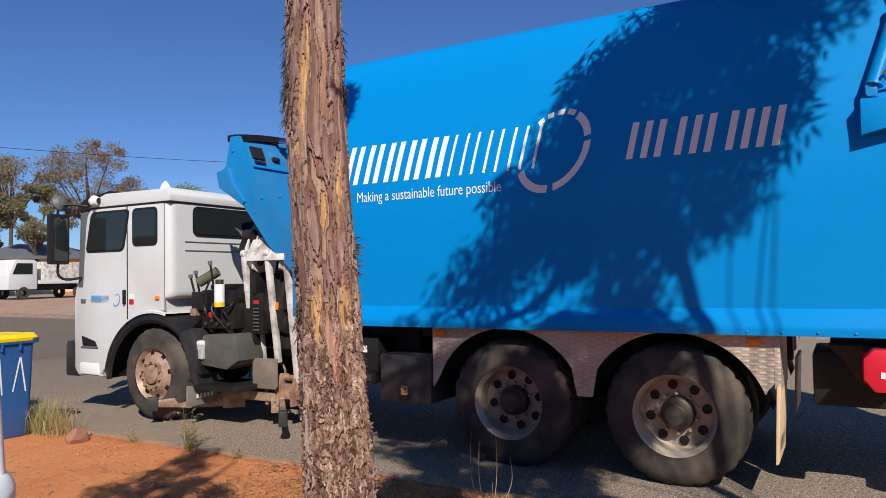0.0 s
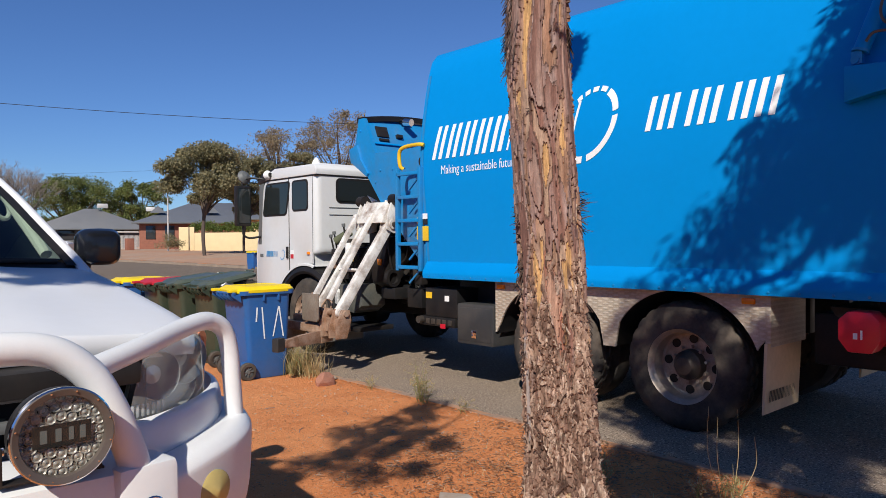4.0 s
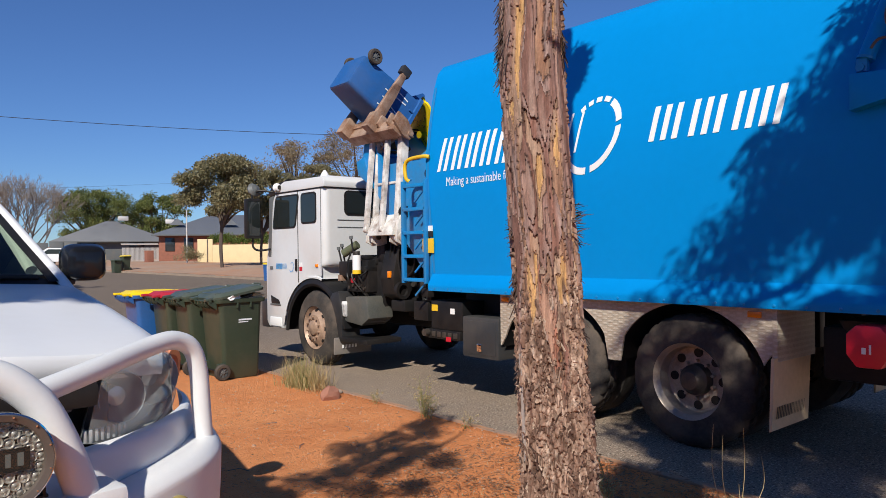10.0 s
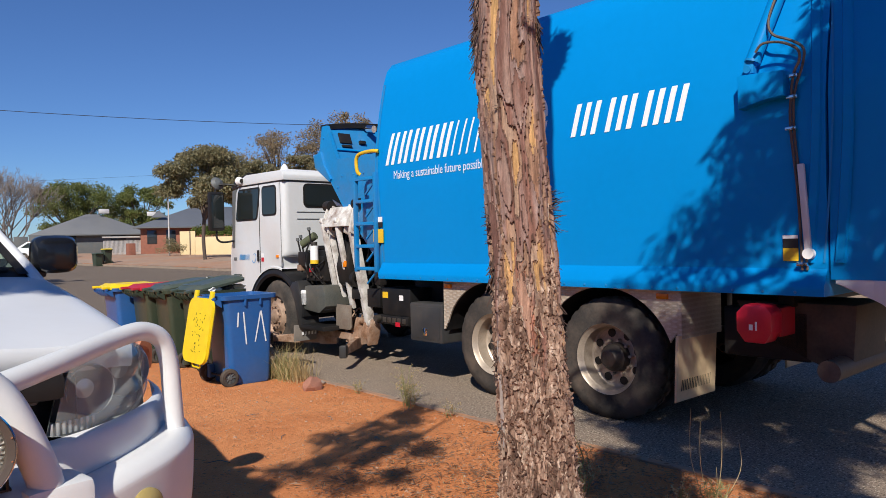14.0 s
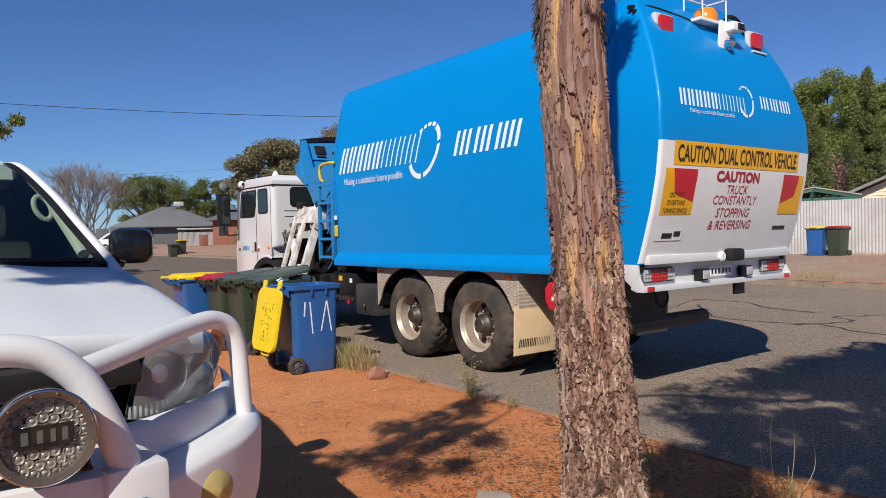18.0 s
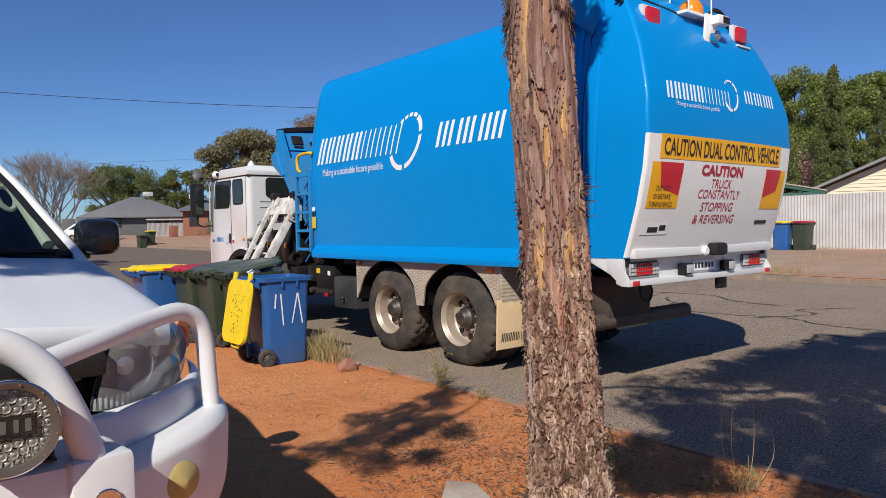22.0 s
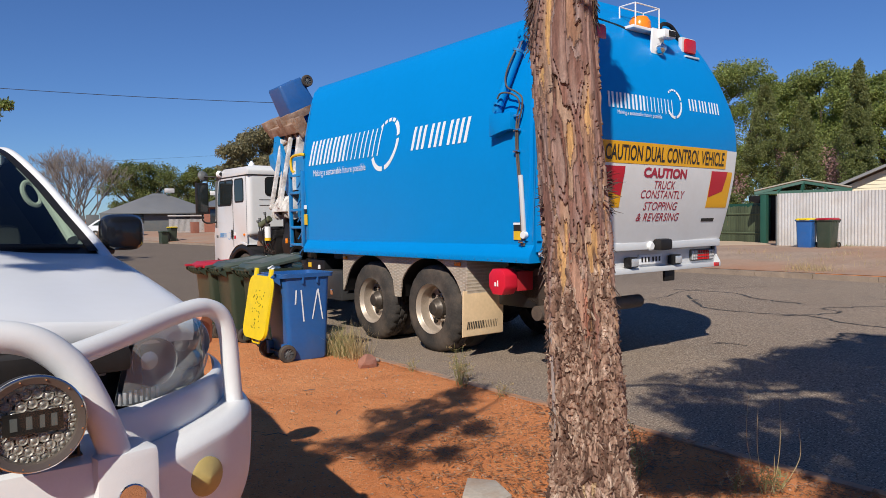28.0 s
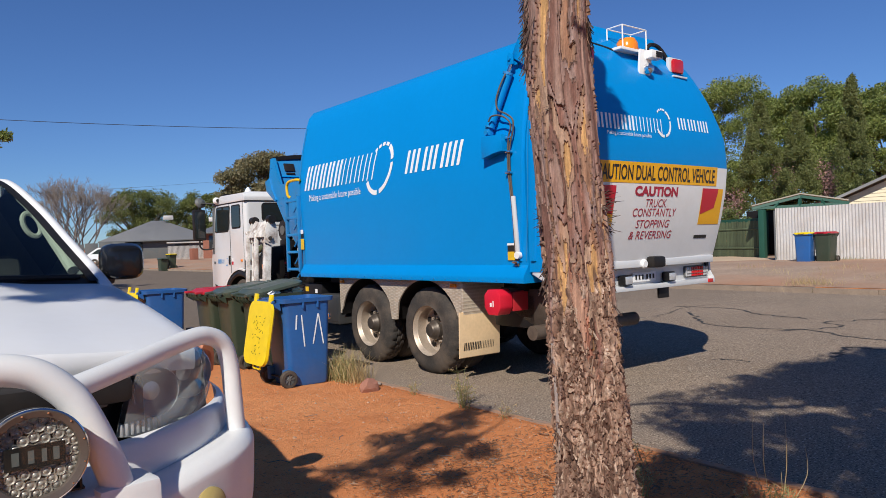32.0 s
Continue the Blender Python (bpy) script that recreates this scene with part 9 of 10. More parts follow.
for a, b in ((A, Pk), (Pk, B)):
    bm = bmesh.new()
    up = Vector((0, 0, 0.10))
    ring_faces(bm, [[a + up, b + up, b + up + Vector((0, 0, 0.05)), a + up + Vector((0, 0, 0.05))], [a + up + deep, b + up + deep, b + up + deep + Vector((0, 0, 0.05)), a + up + deep + Vector((0, 0, 0.05))]])
    part("roof_sheet", bm, mat("tan_roof_sheet", (0.36, 0.31, 0.25), 0.6, var=0.08) if a is A else bpy.data.materials["tan_roof_sheet"], carport)
part("back_wall", made(box, ca.x + 4.4, ca.x + 5.2, ca.y - 3.2, ca.y + 3.2, 0.4, 2.6, 0.02), M_BLACK, carport)

# house beside the carport: weatherboard gable
house = thing("weatherboard_house", "cream weatherboard house with a grey iron roof behind the white fence", "house")
h0 = cp(66.9, 34.5, 0)
hd = Vector((0.35, -0.94, 0)).normalized()
hn = Vector((hd.y, -hd.x, 0))
hn = hn if hn.x > 0 else -hn
L_, W_ = 9.0, 8.0
for k in range(16):
    z0 = 0.45 + k * 0.15
    bm = bmesh.new()
    a, b = h0, h0 + hd * L_
    ring_faces(bm, [[p + Vector((0, 0, z0)) - hn * 0.025, p + Vector((0, 0, z0 + 0.15)), p + Vector((0, 0, z0 + 0.15)) + hn * 0.1, p + Vector((0, 0, z0)) + hn * 0.1] for p in (a, b)])
    part("weatherboard", bm, M_BOARD, house)
apex = h0 + hd * (L_ / 2)
for k in range(13):
    f0, f1 = k / 13, (k + 1) / 13
    z0, z1 = 2.85 + 1.95 * f0, 2.85 + 1.95 * f1
    a0, b0, a1, b1 = h0.lerp(apex, f0), (h0 + hd * L_).lerp(apex, f0), h0.lerp(apex, f1), (h0 + hd * L_).lerp(apex, f1)
    bm = bmesh.new()
    ring_faces(bm, [[a0 + Vector((0, 0, z0)) - hn * 0.025, a1 + Vector((0, 0, z1)), a1 + Vector((0, 0, z1)) + hn * 0.1, a0 + Vector((0, 0, z0)) + hn * 0.1], [b0 + Vector((0, 0, z0)) - hn * 0.025, b1 + Vector((0, 0, z1)), b1 + Vector((0, 0, z1)) + hn * 0.1, b0 + Vector((0, 0, z0)) + hn * 0.1]])
    part("weatherboard", bm, M_BOARD, house)
for s, e in ((h0 - hd * 0.6, 2.62), (h0 + hd * (L_ + 0.6), 2.62)):
    bm = bmesh.new()
    ap = apex + Vector((0, 0, 4.92))
    lo = s + Vector((0, 0, e + 0.05))
    th = Vector((0, 0, 0.12))
    ring_faces(bm, [[lo - hn * 0.5, ap - hn * 0.5, ap - hn * 0.5 + th, lo - hn * 0.5 + th], [lo + hn * W_, ap + hn * W_, ap + hn * W_ + th, lo + hn * W_ + th]])
    part("roof", bm, M_ROOF, house)
bm = bmesh.new()
q = h0 + hd * 1.5
ring_faces(bm, [[q - hn * 0.03 + Vector((0, 0, 1.2)), q - hn * 0.03 + Vector((0, 0, 2.4)), q - hn * 0.06 + Vector((0, 0, 2.4)), q - hn * 0.06 + Vector((0, 0, 1.2))], [p + hd * 1.2 for p in (q - hn * 0.03 + Vector((0, 0, 1.2)), q - hn * 0.03 + Vector((0, 0, 2.4)), q - hn * 0.06 + Vector((0, 0, 2.4)), q - hn * 0.06 + Vector((0, 0, 1.2)))]])
part("window", bm, M_DARKWIN, house)

# houses up the street
def hip_house(name, label, az, dist, width, depth, eave, ridge, ridge_len, wall_mat, roof_mat, yaw, zb=None):
    h = thing(name, label, "house", "houses up the street")
    x, y = bearing(az, dist)
    z = (land(x, y) if zb is None else zb)
    m = pose(x, y, z, 0, 0, yaw)
    bm = bmesh.new()
    box(bm, -width / 2, width / 2, -depth / 2, depth / 2, -0.4, eave - z, 0.02, m)
    part("wall", bm, wall_mat, h)
    bm = bmesh.new()
    o = 0.6
    e, r = eave - z, ridge - z
    pts = [(-width / 2 - o, -depth / 2 - o, e), (width / 2 + o, -depth / 2 - o, e), (width / 2 + o, depth / 2 + o, e), (-width / 2 - o, depth / 2 + o, e), (-ridge_len / 2, 0, r), (ridge_len / 2, 0, r)]
    v = [bm.verts.new(m @ Vector(p)) for p in pts]
    for f in ((0, 1, 5, 4), (2, 3, 4, 5), (1, 2, 5), (3, 0, 4), (3, 2, 1, 0)):
        bm.faces.new([v[i] for i in f])
    part("roof", bm, roof_mat, h)
    bm = bmesh.new()
    box(bm, -width / 2 - o, width / 2 + o, -depth / 2 - o - 0.06, -depth / 2 - o + 0.04, e - 0.11, e - 0.01, 0.01, m)
    part("gutter", bm, M_GREY, h)
    return h, m, e


h, m, e = hip_house("grey_roof_house", "low house with a grey hipped iron roof", 15.6, 84, 10.2, 9, 2.95, 5.15, 1.2, M_GREY, M_ROOF, -14)
for x in (-3, 1.5):
    part("window", made(box, x, x + 1.4, -4.56, -4.49, 0.8, 1.9, 0.01, m), M_DARKWIN, h)
part("roof_cooler", made(box, 0.6, 1.6, -1.0, -0.3, 4.1, 4.55, 0.03, m), M_ZINC, h)
h, m, e = hip_house("brick_house", "brick house with a slate-grey tiled hip roof", 24.2, 74, 13.5, 9, 3.35, 5.4, 4.5, M_BRICK, M_ROOFD, -22)
for x in (-6.2, -4.6):
    part("window", made(box, x, x + 0.8, -4.56, -4.49, 0.9, 2.1, 0.01, m), M_DARKWIN, h)
for x in (-5.2, -0.5):
    bm = bmesh.new()
    v = [bm.verts.new(m @ Vector(p)) for p in ((x - 0.7, -3.6, 3.3), (x + 0.7, -3.6, 3.3), (x, -3.6, 3.95), (x, -2.0, 3.95))]
    for f in ((0, 1, 2), (0, 2, 3), (1, 3, 2)):
        bm.faces.new([v[i] for i in f])
    part("dormer", bm, M_ROOFD, h)
part("roof_cooler", made(box, -6.4, -5.6, 0.3, 1.0, 3.6, 4.0, 0.03, m), M_ZINC, h)
h, m, e = hip_house("far_house", "house with a pale grey roof behind the others", 20.6, 100, 11, 9, 3.6, 5.4, 3, M_GREY, M_ROOF, -15)
h, m, e = hip_house("far_house", "house with a white-edged roof behind the truck", 30.5, 70, 9, 8, 3.6, 4.9, 3, M_CREAM, M_ROOFD, -30)

# cream garden wall with a hedge
gw = tagged(new("garden_wall"), "cream rendered garden wall", "wall")
for a0, a1, d0, d1, ht in ((21.5, 22.6, 63, 62.5, 1.95), (22.6, 31.5, 62, 58, 1.55)):
    q0, q1 = bearing(a0, d0), bearing(a1, d1)
    zz = min(land(*q0), land(*q1))
    L0 = math.hypot(q1[0] - q0[0], q1[1] - q0[1])
    an = math.degrees(math.atan2(q1[1] - q0[1], q1[0] - q0[0]))
    part("wall_panel", made(box, 0, L0, 0, 0.2, -0.3, ht, 0.02, pose(q0[0], q0[1], zz, 0, 0, an)), M_CREAM, gw)
q0, q1 = bearing(22.7, 62.8), bearing(31.5, 58.8)
rnd = random.Random(50)
cl = []
for k in range(60):
    t = k / 59
    x, y = q0[0] + (q1[0] - q0[0]) * t, q0[1] + (q1[1] - q0[1]) * t
    cl.append(((x + rnd.gauss(0, 0.1), y + 0.4 + rnd.gauss(0, 0.1), land(x, y) + 1.9 + rnd.gauss(0, 0.12)), (0.4, 0.4, 0.42)))
vs, fs = leaf_cloud(cl, 9000, 0.13, rnd, 0, 0.6)
tagged(soup("hedge", vs, fs, M_HEDGE), "clipped green hedge above the garden wall", "hedge")
# pale slat fence and gate posts by the grey house
sf = tagged(new("slat_fence"), "pale steel slat fence before the grey house", "fence")
for k in range(40):
    az = 16.3 + k * 0.085
    x, y = bearing(az, 70)
    part("slat", made(box, x - 0.035, x + 0.035, y - 0.02, y + 0.02, land(x, y) - 0.1, land(x, y) + 1.25, 0), M_ZINC, sf)
bm = bmesh.new()
qa, qb = bearing(16.2, 70.1), bearing(19.8, 70.1)
tube(bm, [(*qa, land(*qa) + 1.55), (*qb, land(*qb) + 1.55)], 0.07, 6)
part("rail", bm, M_ZINC, sf)
part("gate_post", made(box, *[v for v in (bearing(18.1, 66)[0] - 0.3, bearing(18.1, 66)[0] + 0.3, bearing(18.1, 66)[1] - 0.3, bearing(18.1, 66)[1] + 0.3)], land(*bearing(18.1, 66)) - 0.2, land(*bearing(18.1, 66)) + 1.0, 0.02), M_BRICK, sf)
dkf = tagged(new("dark_fence"), "dark grey panel fence beside the house", "fence")
for k in range(6):
    qa, qb = bearing(8 + k * 0.9, 76), bearing(8.88 + k * 0.9, 76)
    an = math.degrees(math.atan2(qb[1] - qa[1], qb[0] - qa[0]))
    part("fence_panel", made(box, 0, math.hypot(qb[0] - qa[0], qb[1] - qa[1]) - 0.03, 0, 0.06, -0.2, 1.8, 0.01, pose(qa[0], qa[1], land(*qa), 0, 0, an)), M_GREY, dkf)

# light pole and overhead wires
lx, ly = bearing(20.75, 60)
lp = thing("light_pole", "thin grey light pole", "pole")
part("pole", made(cyl, (lx, ly, land(lx, ly) - 0.2), (lx, ly, 5.55), 0.07, 0.045, 10), M_ZINC, lp)
part("lamp_arm", made(cyl, (lx, ly, 5.5), (lx - 0.5, ly - 0.4, 5.55), 0.03, seg=8), M_ZINC, lp)
def wire(a, b, sag, r):
    a, b = Vector(a), Vector(b)
    bm = bmesh.new()
    tube(bm, [a.lerp(b, t) - Vector((0, 0, sag * 4 * t * (1 - t))) for t in [k / 24 for k in range(25)]], r, 5)
    o = part("overhead_wire", bm, M_WIRE)
    tagged(o, "dark overhead power cable", "cable", "overhead cables")


w0, w1 = Vector((*bearing(-14, 40), 8.1)), Vector((*bearing(47, 43), 8.4))
wire(w0, w1, 0.75, 0.013)
wire((*bearing(0, 80), 7.2), (*bearing(42, 96), 13.5), 0.8, 0.009)
for q in (w0, w1):
    pp = thing("power_pole", "tall grey timber power pole", "pole")
    part("pole", made(cyl, (q.x, q.y, land(q.x, q.y) - 0.3), (q.x, q.y, q.z + 0.3), 0.14, 0.10, 10), M_BARKFAR, pp)

# two vehicles parked far off
def far_truck(az, dist, yaw):
    x, y = bearing(az, dist)
    t = thing("tipper_truck", "small white tray truck parked across the street", "truck", at=pose(x, y, land(x, y), 0, 0, yaw))
    part("cab", made(prism, [(0.9, 0.55), (0.9, 2.1), (1.1, 2.2), (2.2, 2.2), (2.55, 1.35), (2.6, 0.55)], "x", -0.95, 0.95, 0.05), M_WHITE, t)
    part("side_window", made(prism, [(1.2, 1.4), (1.2, 2.0), (2.1, 2.0), (2.35, 1.4)], "x", -0.965, -0.952), M_GLASS, t)
    part("side_window", made(prism, [(1.2, 1.4), (1.2, 2.0), (2.1, 2.0), (2.35, 1.4)], "x", 0.952, 0.965), M_GLASS, t)
    part("tray", made(box, -1.0, 1.0, -3.0, 0.8, 0.85, 1.05, 0.02), M_WHITE, t)
    part("load_box", made(box, -0.95, 0.95, -2.9, 0.5, 1.05, 2.1, 0.04), M_RUSTW, t)
    part("frame", made(box, -0.6, 0.6, -3.0, 2.3, 0.5, 0.85, 0.02), M_BLACK, t)
    for sx in (-0.85, 0.85):
        for yy in (1.7, -1.8):
            part("wheel", made(lathe, [(0.15, -0.1), (0.34, -0.1), (0.36, 0), (0.34, 0.1), (0.15, 0.1)], (sx, yy, 0.36), (1, 0, 0), 18), M_TYRE, t)


far_truck(30.6, 47, 95)
x, y = bearing(12.6, 66)
fc = thing("parked_car", "white hatchback parked up the street", "car", at=pose(x, y, land(x, y), 0, 0, 60))
part("body", made(prism, [(-2.0, 0.35), (-2.05, 0.8), (-1.9, 0.95), (-1.2, 1.0), (-0.6, 1.45), (1.1, 1.48), (1.9, 0.95), (2.0, 0.35)], "x", -0.82, 0.82, 0.06), M_UTE, fc)
for s in (-1, 1):
    part("side_window", made(prism, [(-1.0, 1.0), (-0.5, 1.36), (1.0, 1.38), (1.55, 1.0)], "x", *sorted((s * 0.822, s * 0.834))), M_GLASS, fc)
    for yy in (-1.3, 1.3):
        part("wheel", made(lathe, [(0.12, -0.09), (0.29, -0.09), (0.31, 0), (0.29, 0.09), (0.12, 0.09)], (s * 0.74, yy, 0.31), (1, 0, 0), 18), M_TYRE, fc)


# ---- what moves ----
TRUCK_Y = [(0.0, -1.95), (0.5, -1.07), (1.0, -0.55), (1.5, -0.27), (2.0, -0.085), (2.5, -0.065), (3.5, -0.06), (5.5, -0.02), (13.1, 0.0), (13.5, 0.115), (14.0, 0.55), (14.5, 1.26), (15.0, 1.98), (15.5, 2.52), (16.0, 2.86), (16.5, 3.0), (17.0, 3.05), (20.7, 3.04), (21.0, 3.02), (21.5, 2.92), (22.0, 2.87), (24.0, 2.87), (24.5, 2.95), (25.0, 3.23), (25.5, 3.53), (26.0, 3.67), (27.0, 3.73), (28.0, 3.74), (30.0, 3.78), (32.0, 3.81)]
TRUCK_YAW = [(0.0, 0.3), (13.0, 0.12), (14.5, 0.3), (16.5, 0.65), (20.0, 0.72), (32.0, 0.74)]
TRUCK_X = [(0.0, 0.0), (13.0, 0.01), (16.5, 0.02), (24.0, 0.033), (32.0, 0.016)]


def glide(table, t):
    """A smooth value between the rows of a table."""
    if t <= table[0][0]:
        return table[0][1]
    for i in range(len(table) - 1):
        (a, p), (b, q) = table[i], table[i + 1]
        if t <= b:
            def slope(k):
                if k <= 0 or k >= len(table) - 1:
                    return 0.0
                d0 = (table[k][1] - table[k - 1][1]) / (table[k][0] - table[k - 1][0])
                d1 = (table[k + 1][1] - table[k][1]) / (table[k + 1][0] - table[k][0])
                return 0.0 if d0 * d1 <= 0 else 2 * d0 * d1 / (d0 + d1)
            h = b - a
            u = (t - a) / h
            m0 = (q - p) / h if i == 0 else slope(i)
            m1 = slope(i + 1)
            return p * (2 * u ** 3 - 3 * u * u + 1) + q * (3 * u * u - 2 * u ** 3) + h * (m0 * (u ** 3 - 2 * u * u + u) + m1 * (u ** 3 - u * u))
    return table[-1][1]


def truck_pose(t):
    a = radians(glide(TRUCK_YAW, t))
    return pose(glide(TRUCK_X, t) + 6.27 * math.cos(a), glide(TRUCK_Y, t) + 6.27 * math.sin(a), 0, 0, 0, math.degrees(a))


# middle of the held bin in the truck's space (across, up, tilt) and the pivot's place across
LIFT = [(0.0, 3.72, 0.544, 0, 5.09), (0.5, 3.42, 0.88, 0, 5.0), (1.0, 3.54, 1.46, 7, 5.32), (1.5, 3.64, 2.17, 23, 5.36), (1.8, 4.10, 3.0, 58, 5.40), (2.0, 4.66, 3.40, 88, 5.30), (2.2, 5.17, 3.56, 119, 5.22), (2.5, 5.70, 3.50, 152, 5.18), (4.1, 5.70, 3.50, 152, 5.18), (4.4, 5.55, 3.52, 140, 5.20), (4.55, 5.25, 3.56, 116, 5.22), (4.7, 4.85, 3.50, 90, 5.25), (5.1, 4.50, 3.26, 82, 5.30), (5.3, 4.15, 3.0, 62, 5.32), (5.5, 3.82, 2.60, 36, 5.36), (5.8, 3.46, 1.74, 12, 5.22), (6.0, 3.66, 1.29, 2, 5.34), (6.5, 3.71, 0.66, 0, 5.2), (6.9, 3.65, 0.544, 0, 5.04)]
LID = [(0.0, 0), (2.0, 2), (2.2, 10), (2.5, 60), (4.4, 60), (4.6, 55), (4.75, 45), (5.05, 4), (5.25, 8), (5.4, 60), (5.5, 122), (5.65, 160), (5.8, 195), (5.95, 235), (6.1, 256), (6.6, 260)]
# the second bin's way, by the clip's clock; it is nudged before the lift and pushed aside after it
LIFT_E = [(0.0, 3.48, 0.544, 0, 5.09), (17.4, 3.48, 0.544, 0, 5.09), (18.6, 3.28, 0.544, 0, 5.09), (23.75, 3.26, 0.544, 0, 4.81), (24.0, 3.12, 0.66, 0, 4.78), (24.4, 3.0, 1.07, 1, 4.89), (24.8, 3.12, 1.58, 3, 5.07), (25.2, 3.47, 1.99, 13, 5.33), (25.5, 3.65, 2.37, 27, 5.40), (25.85, 4.17, 3.08, 64, 5.40), (26.1, 4.66, 3.40, 88, 5.30), (26.35, 5.17, 3.56, 119, 5.22), (26.7, 5.70, 3.50, 152, 5.18), (28.2, 5.70, 3.50, 152, 5.18), (28.4, 5.32, 3.58, 128, 5.20), (28.6, 4.80, 3.56, 104, 5.20), (28.8, 4.30, 3.40, 86, 5.16), (29.0, 4.09, 3.17, 68, 5.18), (29.3, 3.91, 2.97, 60, 5.23), (29.6, 3.50, 2.03, 14, 5.22), (30.0, 3.60, 1.12, 1, 5.3), (30.4, 3.56, 0.70, 0, 5.05), (30.6, 3.46, 0.544, 0, 4.81), (30.8, 3.36, 0.544, 0, 4.8), (31.0, 3.28, 0.544, 0, 4.8), (32.0, 3.28, 0.544, 0, 4.8)]
REACH_E = [(23.75, 0.2), (25.2, 0.2), (25.85, 0.0), (30.6, 0.0)]
LID_E = [(23.75, 0), (26.1, 2), (26.35, 10), (26.7, 60), (28.4, 60), (28.65, 75), (28.8, 60), (29.0, 8), (29.2, 15), (29.35, 60), (29.5, 120), (29.6, 150), (29.75, 190), (30.0, 228), (30.3, 245), (30.5, 256), (30.8, 260)]
E_TAKEN, E_LEFT = 23.75, 30.6
CLOCK_A = [(5.5 + 0.5 * k, 0.5 * k) for k in range(14)] + [(12.4, 6.9)]
# how far the empty jaws swing apart, in degrees
JAW_OPEN = [(0.0, 44), (2.6, 40), (4.6, 12), (5.2, 0), (12.5, 0), (12.9, 14), (13.6, 40), (14.2, 44), (17.0, 40), (18.4, 12), (23.0, 10), (23.6, 0), (30.6, 0), (31.2, 14), (32.0, 24)]
# free moves of the empty arm: time, arm end across and up, pivot across
FREE = [(0.0, 5.52, 0.51, 5.36), (1.0, 5.50, 0.51, 5.34), (2.0, 5.28, 0.49, 5.25), (2.5, 5.05, 0.50, 5.24), (3.0, 4.79, 0.56, 5.23), (3.6, 4.55, 0.66, 5.20), (4.6, 4.32, 0.78, 5.12), (5.5, 4.25, 0.824, 5.09), (12.4, 4.25, 0.824, 5.09), (12.7, 4.42, 0.66, 4.85), (13.0, 4.64, 0.50, 4.70), (13.5, 5.10, 0.50, 4.98), (14.0, 5.45, 0.52, 5.21), (14.6, 5.32, 0.50, 5.20), (17.0, 5.12, 0.50, 5.15), (17.4, 5.02, 0.51, 5.14), (18.0, 4.73, 0.56, 5.14), (18.6, 4.48, 0.65, 5.10), (22.5, 4.44, 0.67, 5.09), (23.2, 4.2, 0.74, 4.95), (23.75, 3.96, 0.824, 4.81), (30.6, 3.96, 0.824, 4.81), (31.0, 4.04, 0.76, 4.72), (31.5, 4.40, 0.60, 4.72), (32.0, 4.75, 0.50, 4.82)]


def column(table, k):
    return [(r[0], r[k]) for r in table]


def held(u, table=LIFT):
    """Bin middle and tilt, and the pivot's place, at one time of a lift."""
    return tuple(glide(column(table, k), u) for k in (1, 2, 3, 4))


def arm_state(t):
    """Gripper middle across, up, tilt; arm end; pivot across."""
    x = None
    if CLOCK_A[0][0] <= t <= CLOCK_A[-1][0]:
        x, z, f, p = held(glide(CLOCK_A, t))
    elif E_TAKEN <= t <= E_LEFT:
        x, z, f, p = held(t, LIFT_E)
        o = glide(REACH_E, t)
        x, z = x + o * math.cos(radians(f)), z - o * math.sin(radians(f))
    if x is not None:
        a = radians(f)
        ex, ez = x + 0.50 * math.cos(a) + 0.28 * math.sin(a), z - 0.50 * math.sin(a) + 0.28 * math.cos(a)
        return x, z, f, ex, ez, p
    ex, ez, p = (glide(column(FREE, k), t) for k in (1, 2, 3))
    return ex - 0.50, ez - 0.28, 0.0, ex, ez, p


ARM_Y, BEAM_Y, PIV_Z = 7.55, 6.92, 1.74


def bin_world(t, x, z, f):
    return truck_pose(t) @ pose(x - 6.27, ARM_Y, z, 0, f, 0) @ pose(0, 0, -0.53, 0, 0, 0)


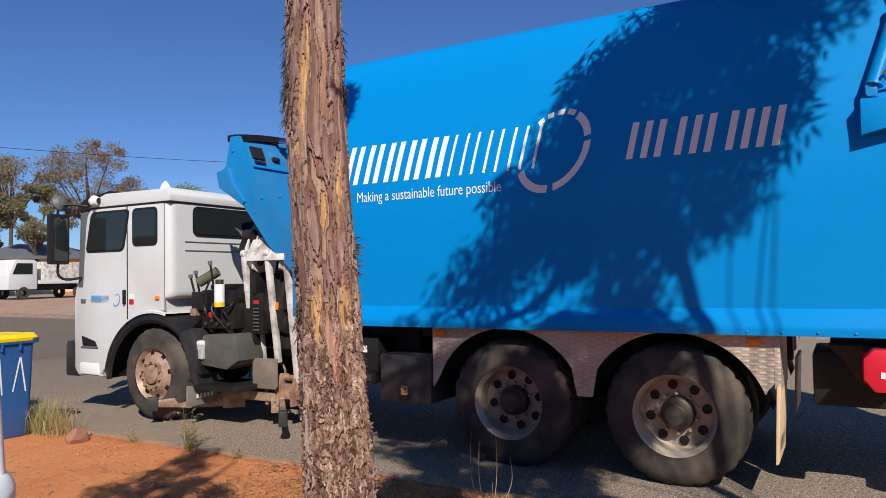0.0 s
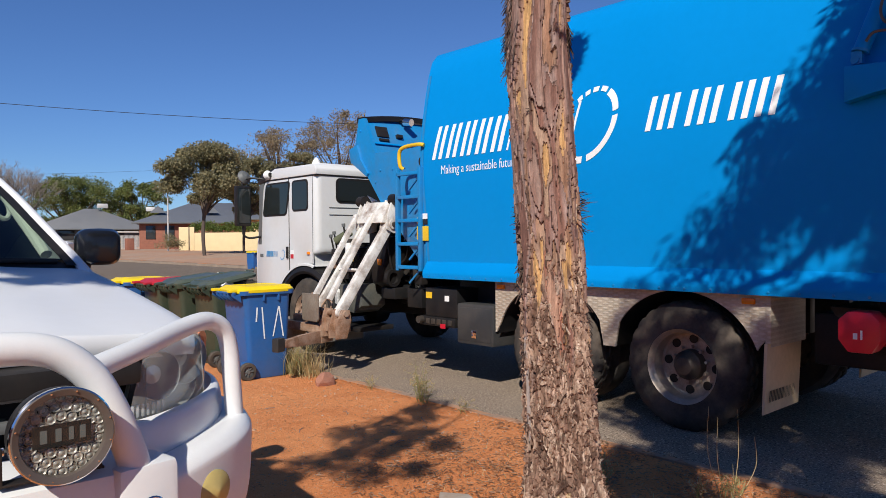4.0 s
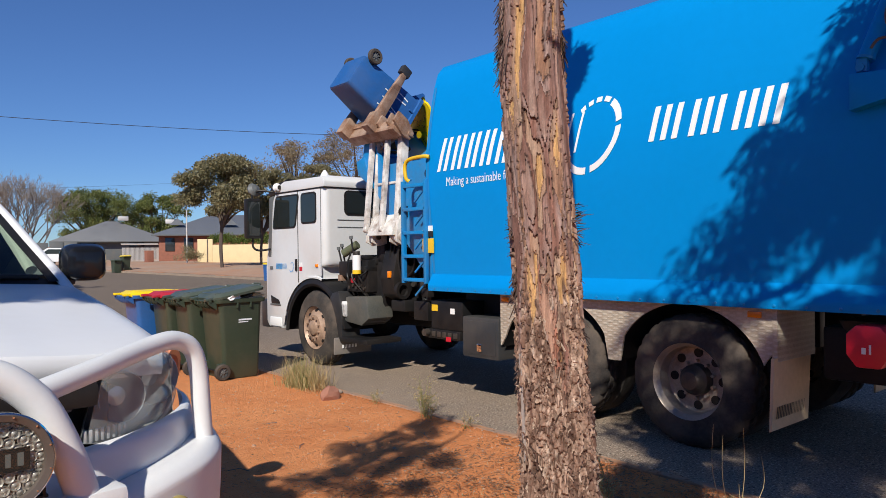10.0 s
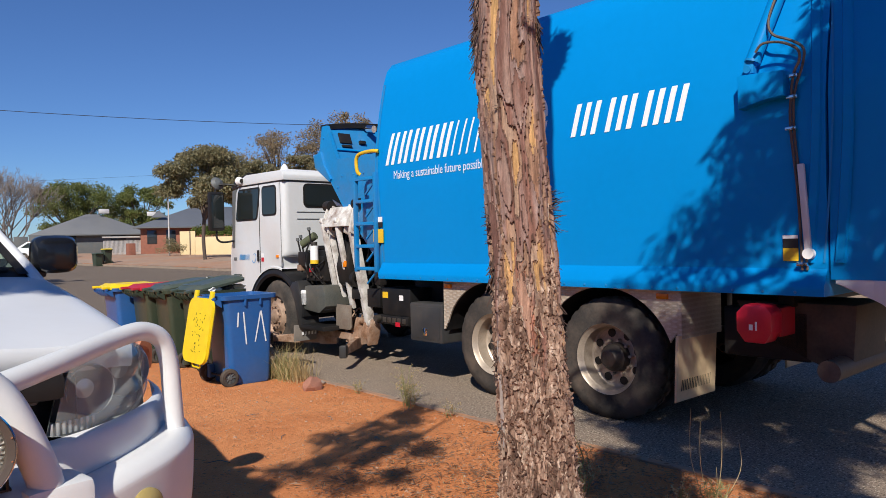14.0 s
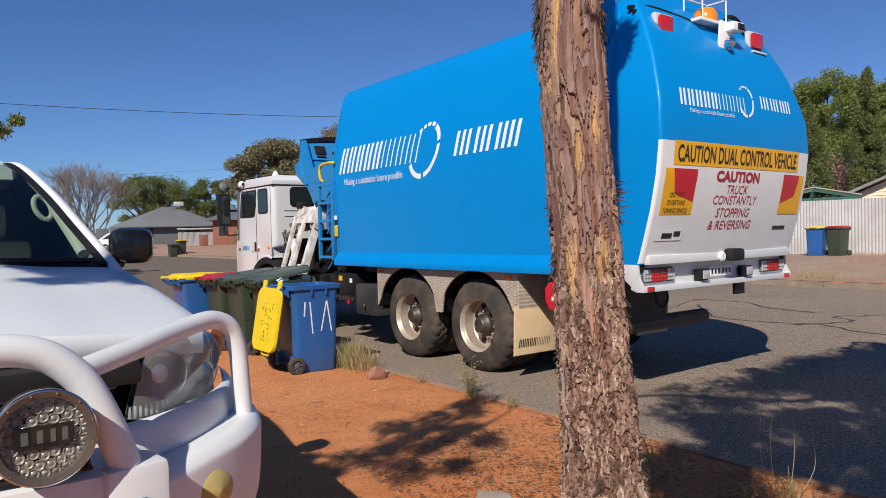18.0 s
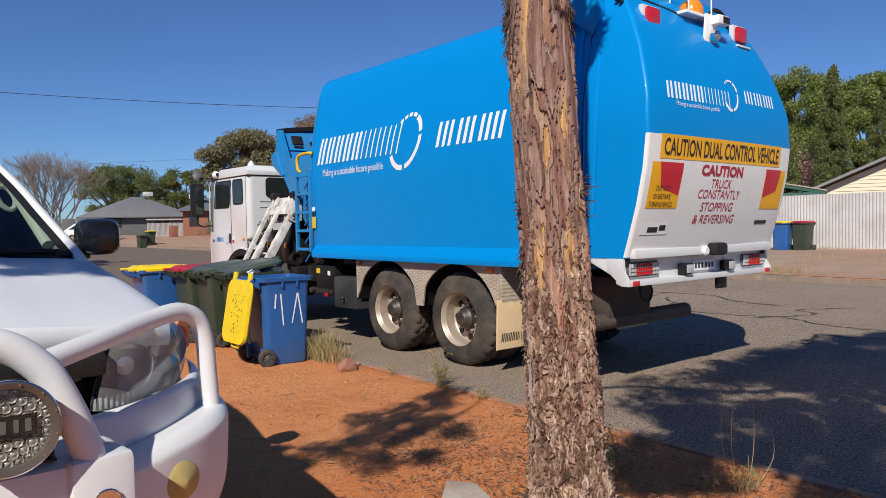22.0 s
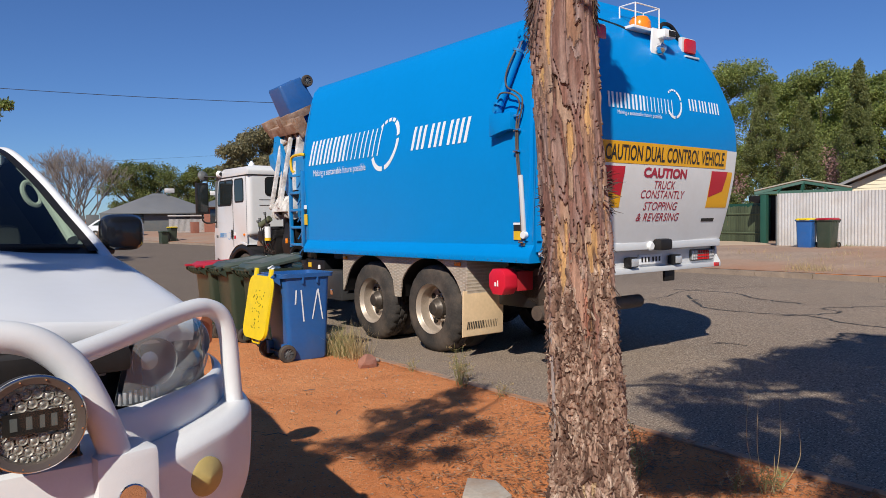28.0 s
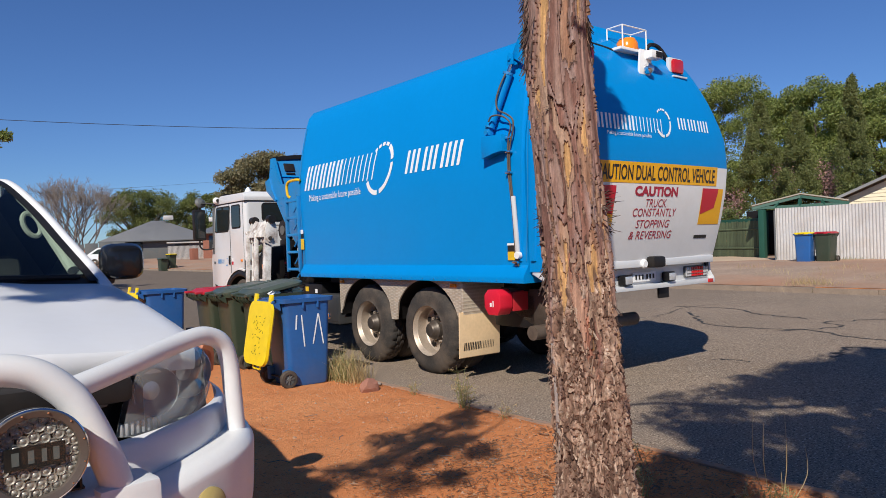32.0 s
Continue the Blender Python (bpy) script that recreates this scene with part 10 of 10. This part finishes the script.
def motions():
    steps = [round(0.1 * k, 1) for k in range(321)]
    moving = [t for t in steps if t <= 2.6 or 13.0 <= t <= 17.1 or 20.6 <= t <= 22.1 or 24.0 <= t <= 26.2] + [5.5, 10.0, 19.0, 23.0, 28.0, 30.0, 32.0]
    moving = sorted(set(moving))
    walk(truck, [(t, truck_pose(t)) for t in moving])
    for w, x, y in WHEELS:
        walk(w, [(t, pose(x, y, 0.52, -math.degrees(glide(TRUCK_Y, t) / 0.52), 0, 0)) for t in moving])
    arm_t = [t for t in steps if t <= 6 or 6 <= t <= 8.2 or 9.4 <= t <= 15.0 or 16.8 <= t <= 18.8 or 23.5 <= t <= 26.9 or 28.0 <= t] + [9.0, 16.0, 20.0, 22.0, 27.5]
    arm_t = sorted(set(arm_t))
    rows_c, rows_s, rows_l, rows_g, rows_j = [], [], [], [], {1: [], -1: []}
    for t in arm_t:
        x, z, f, ex, ez, p = arm_state(t)
        a = math.degrees(math.atan2(p - ex, PIV_Z - ez))
        a = a if a > -90 else a + 360
        rows_c.append((t, pose(p - 6.27, BEAM_Y, PIV_Z)))
        rows_s.append((t, pose(p - 6.27, BEAM_Y, PIV_Z, 0, a, 0)))
        b = math.degrees(math.atan2(p - 0.09 - (ex - 0.07), PIV_Z + 0.10 - (ez + 0.02)))
        b = b if b > -90 else b + 360
        rows_l.append((t, pose(p - 0.09 - 6.27, BEAM_Y, PIV_Z + 0.10, 0, b, 0)))
        g = pose(x - 6.27, ARM_Y, z, 0, f, 0)
        rows_g.append((t, g))
        held_now = 5.2 <= t <= 12.5 or 23.6 <= t <= 30.6
        near = 0.0 if held_now else glide(JAW_OPEN, t)
        for s in (1, -1):
            rows_j[s].append((t, g @ pose(0.52, s * 0.3, 0) @ pose(0, 0, 0, 0, 0, -s * near) @ pose(-0.52, -s * 0.3, 0)))
    walk(carriage, rows_c)
    walk(swing, rows_s)
    walk(link, rows_l)
    walk(gripper, rows_g)
    for jaw, s in JAWS:
        walk(jaw, rows_j[s])
    t0, t1 = CLOCK_A[0][0], CLOCK_A[-1][0]
    times = [0.0, t0 - 0.1] + [t for t in steps if t0 <= t <= t1] + [t1 + 0.05, 32.0]
    us = [max(0.0, min(6.9, glide(CLOCK_A, t))) for t in times]
    walk(bin_a, [(t, bin_world(max(t0, min(t1, t)), *held(u)[:3])) for t, u in zip(times, us)])
    walk(lid_a, [(t, pose(-0.372, 0, 0.995, 0, -glide(LID, u), 0)) for t, u in zip(times, us)])
    times = [0.0] + [t for t in steps if 17.3 <= t <= 18.7 or E_TAKEN - 0.1 <= t <= 31.1] + [32.0]
    walk(bin_e, [(t, bin_world(max(E_TAKEN, min(E_LEFT, t)), *held(t, LIFT_E)[:3])) for t in times])
    walk(lid_e, [(t, pose(-0.372, 0, 0.995, 0, -glide(LID_E, t), 0)) for t in times])


motions()
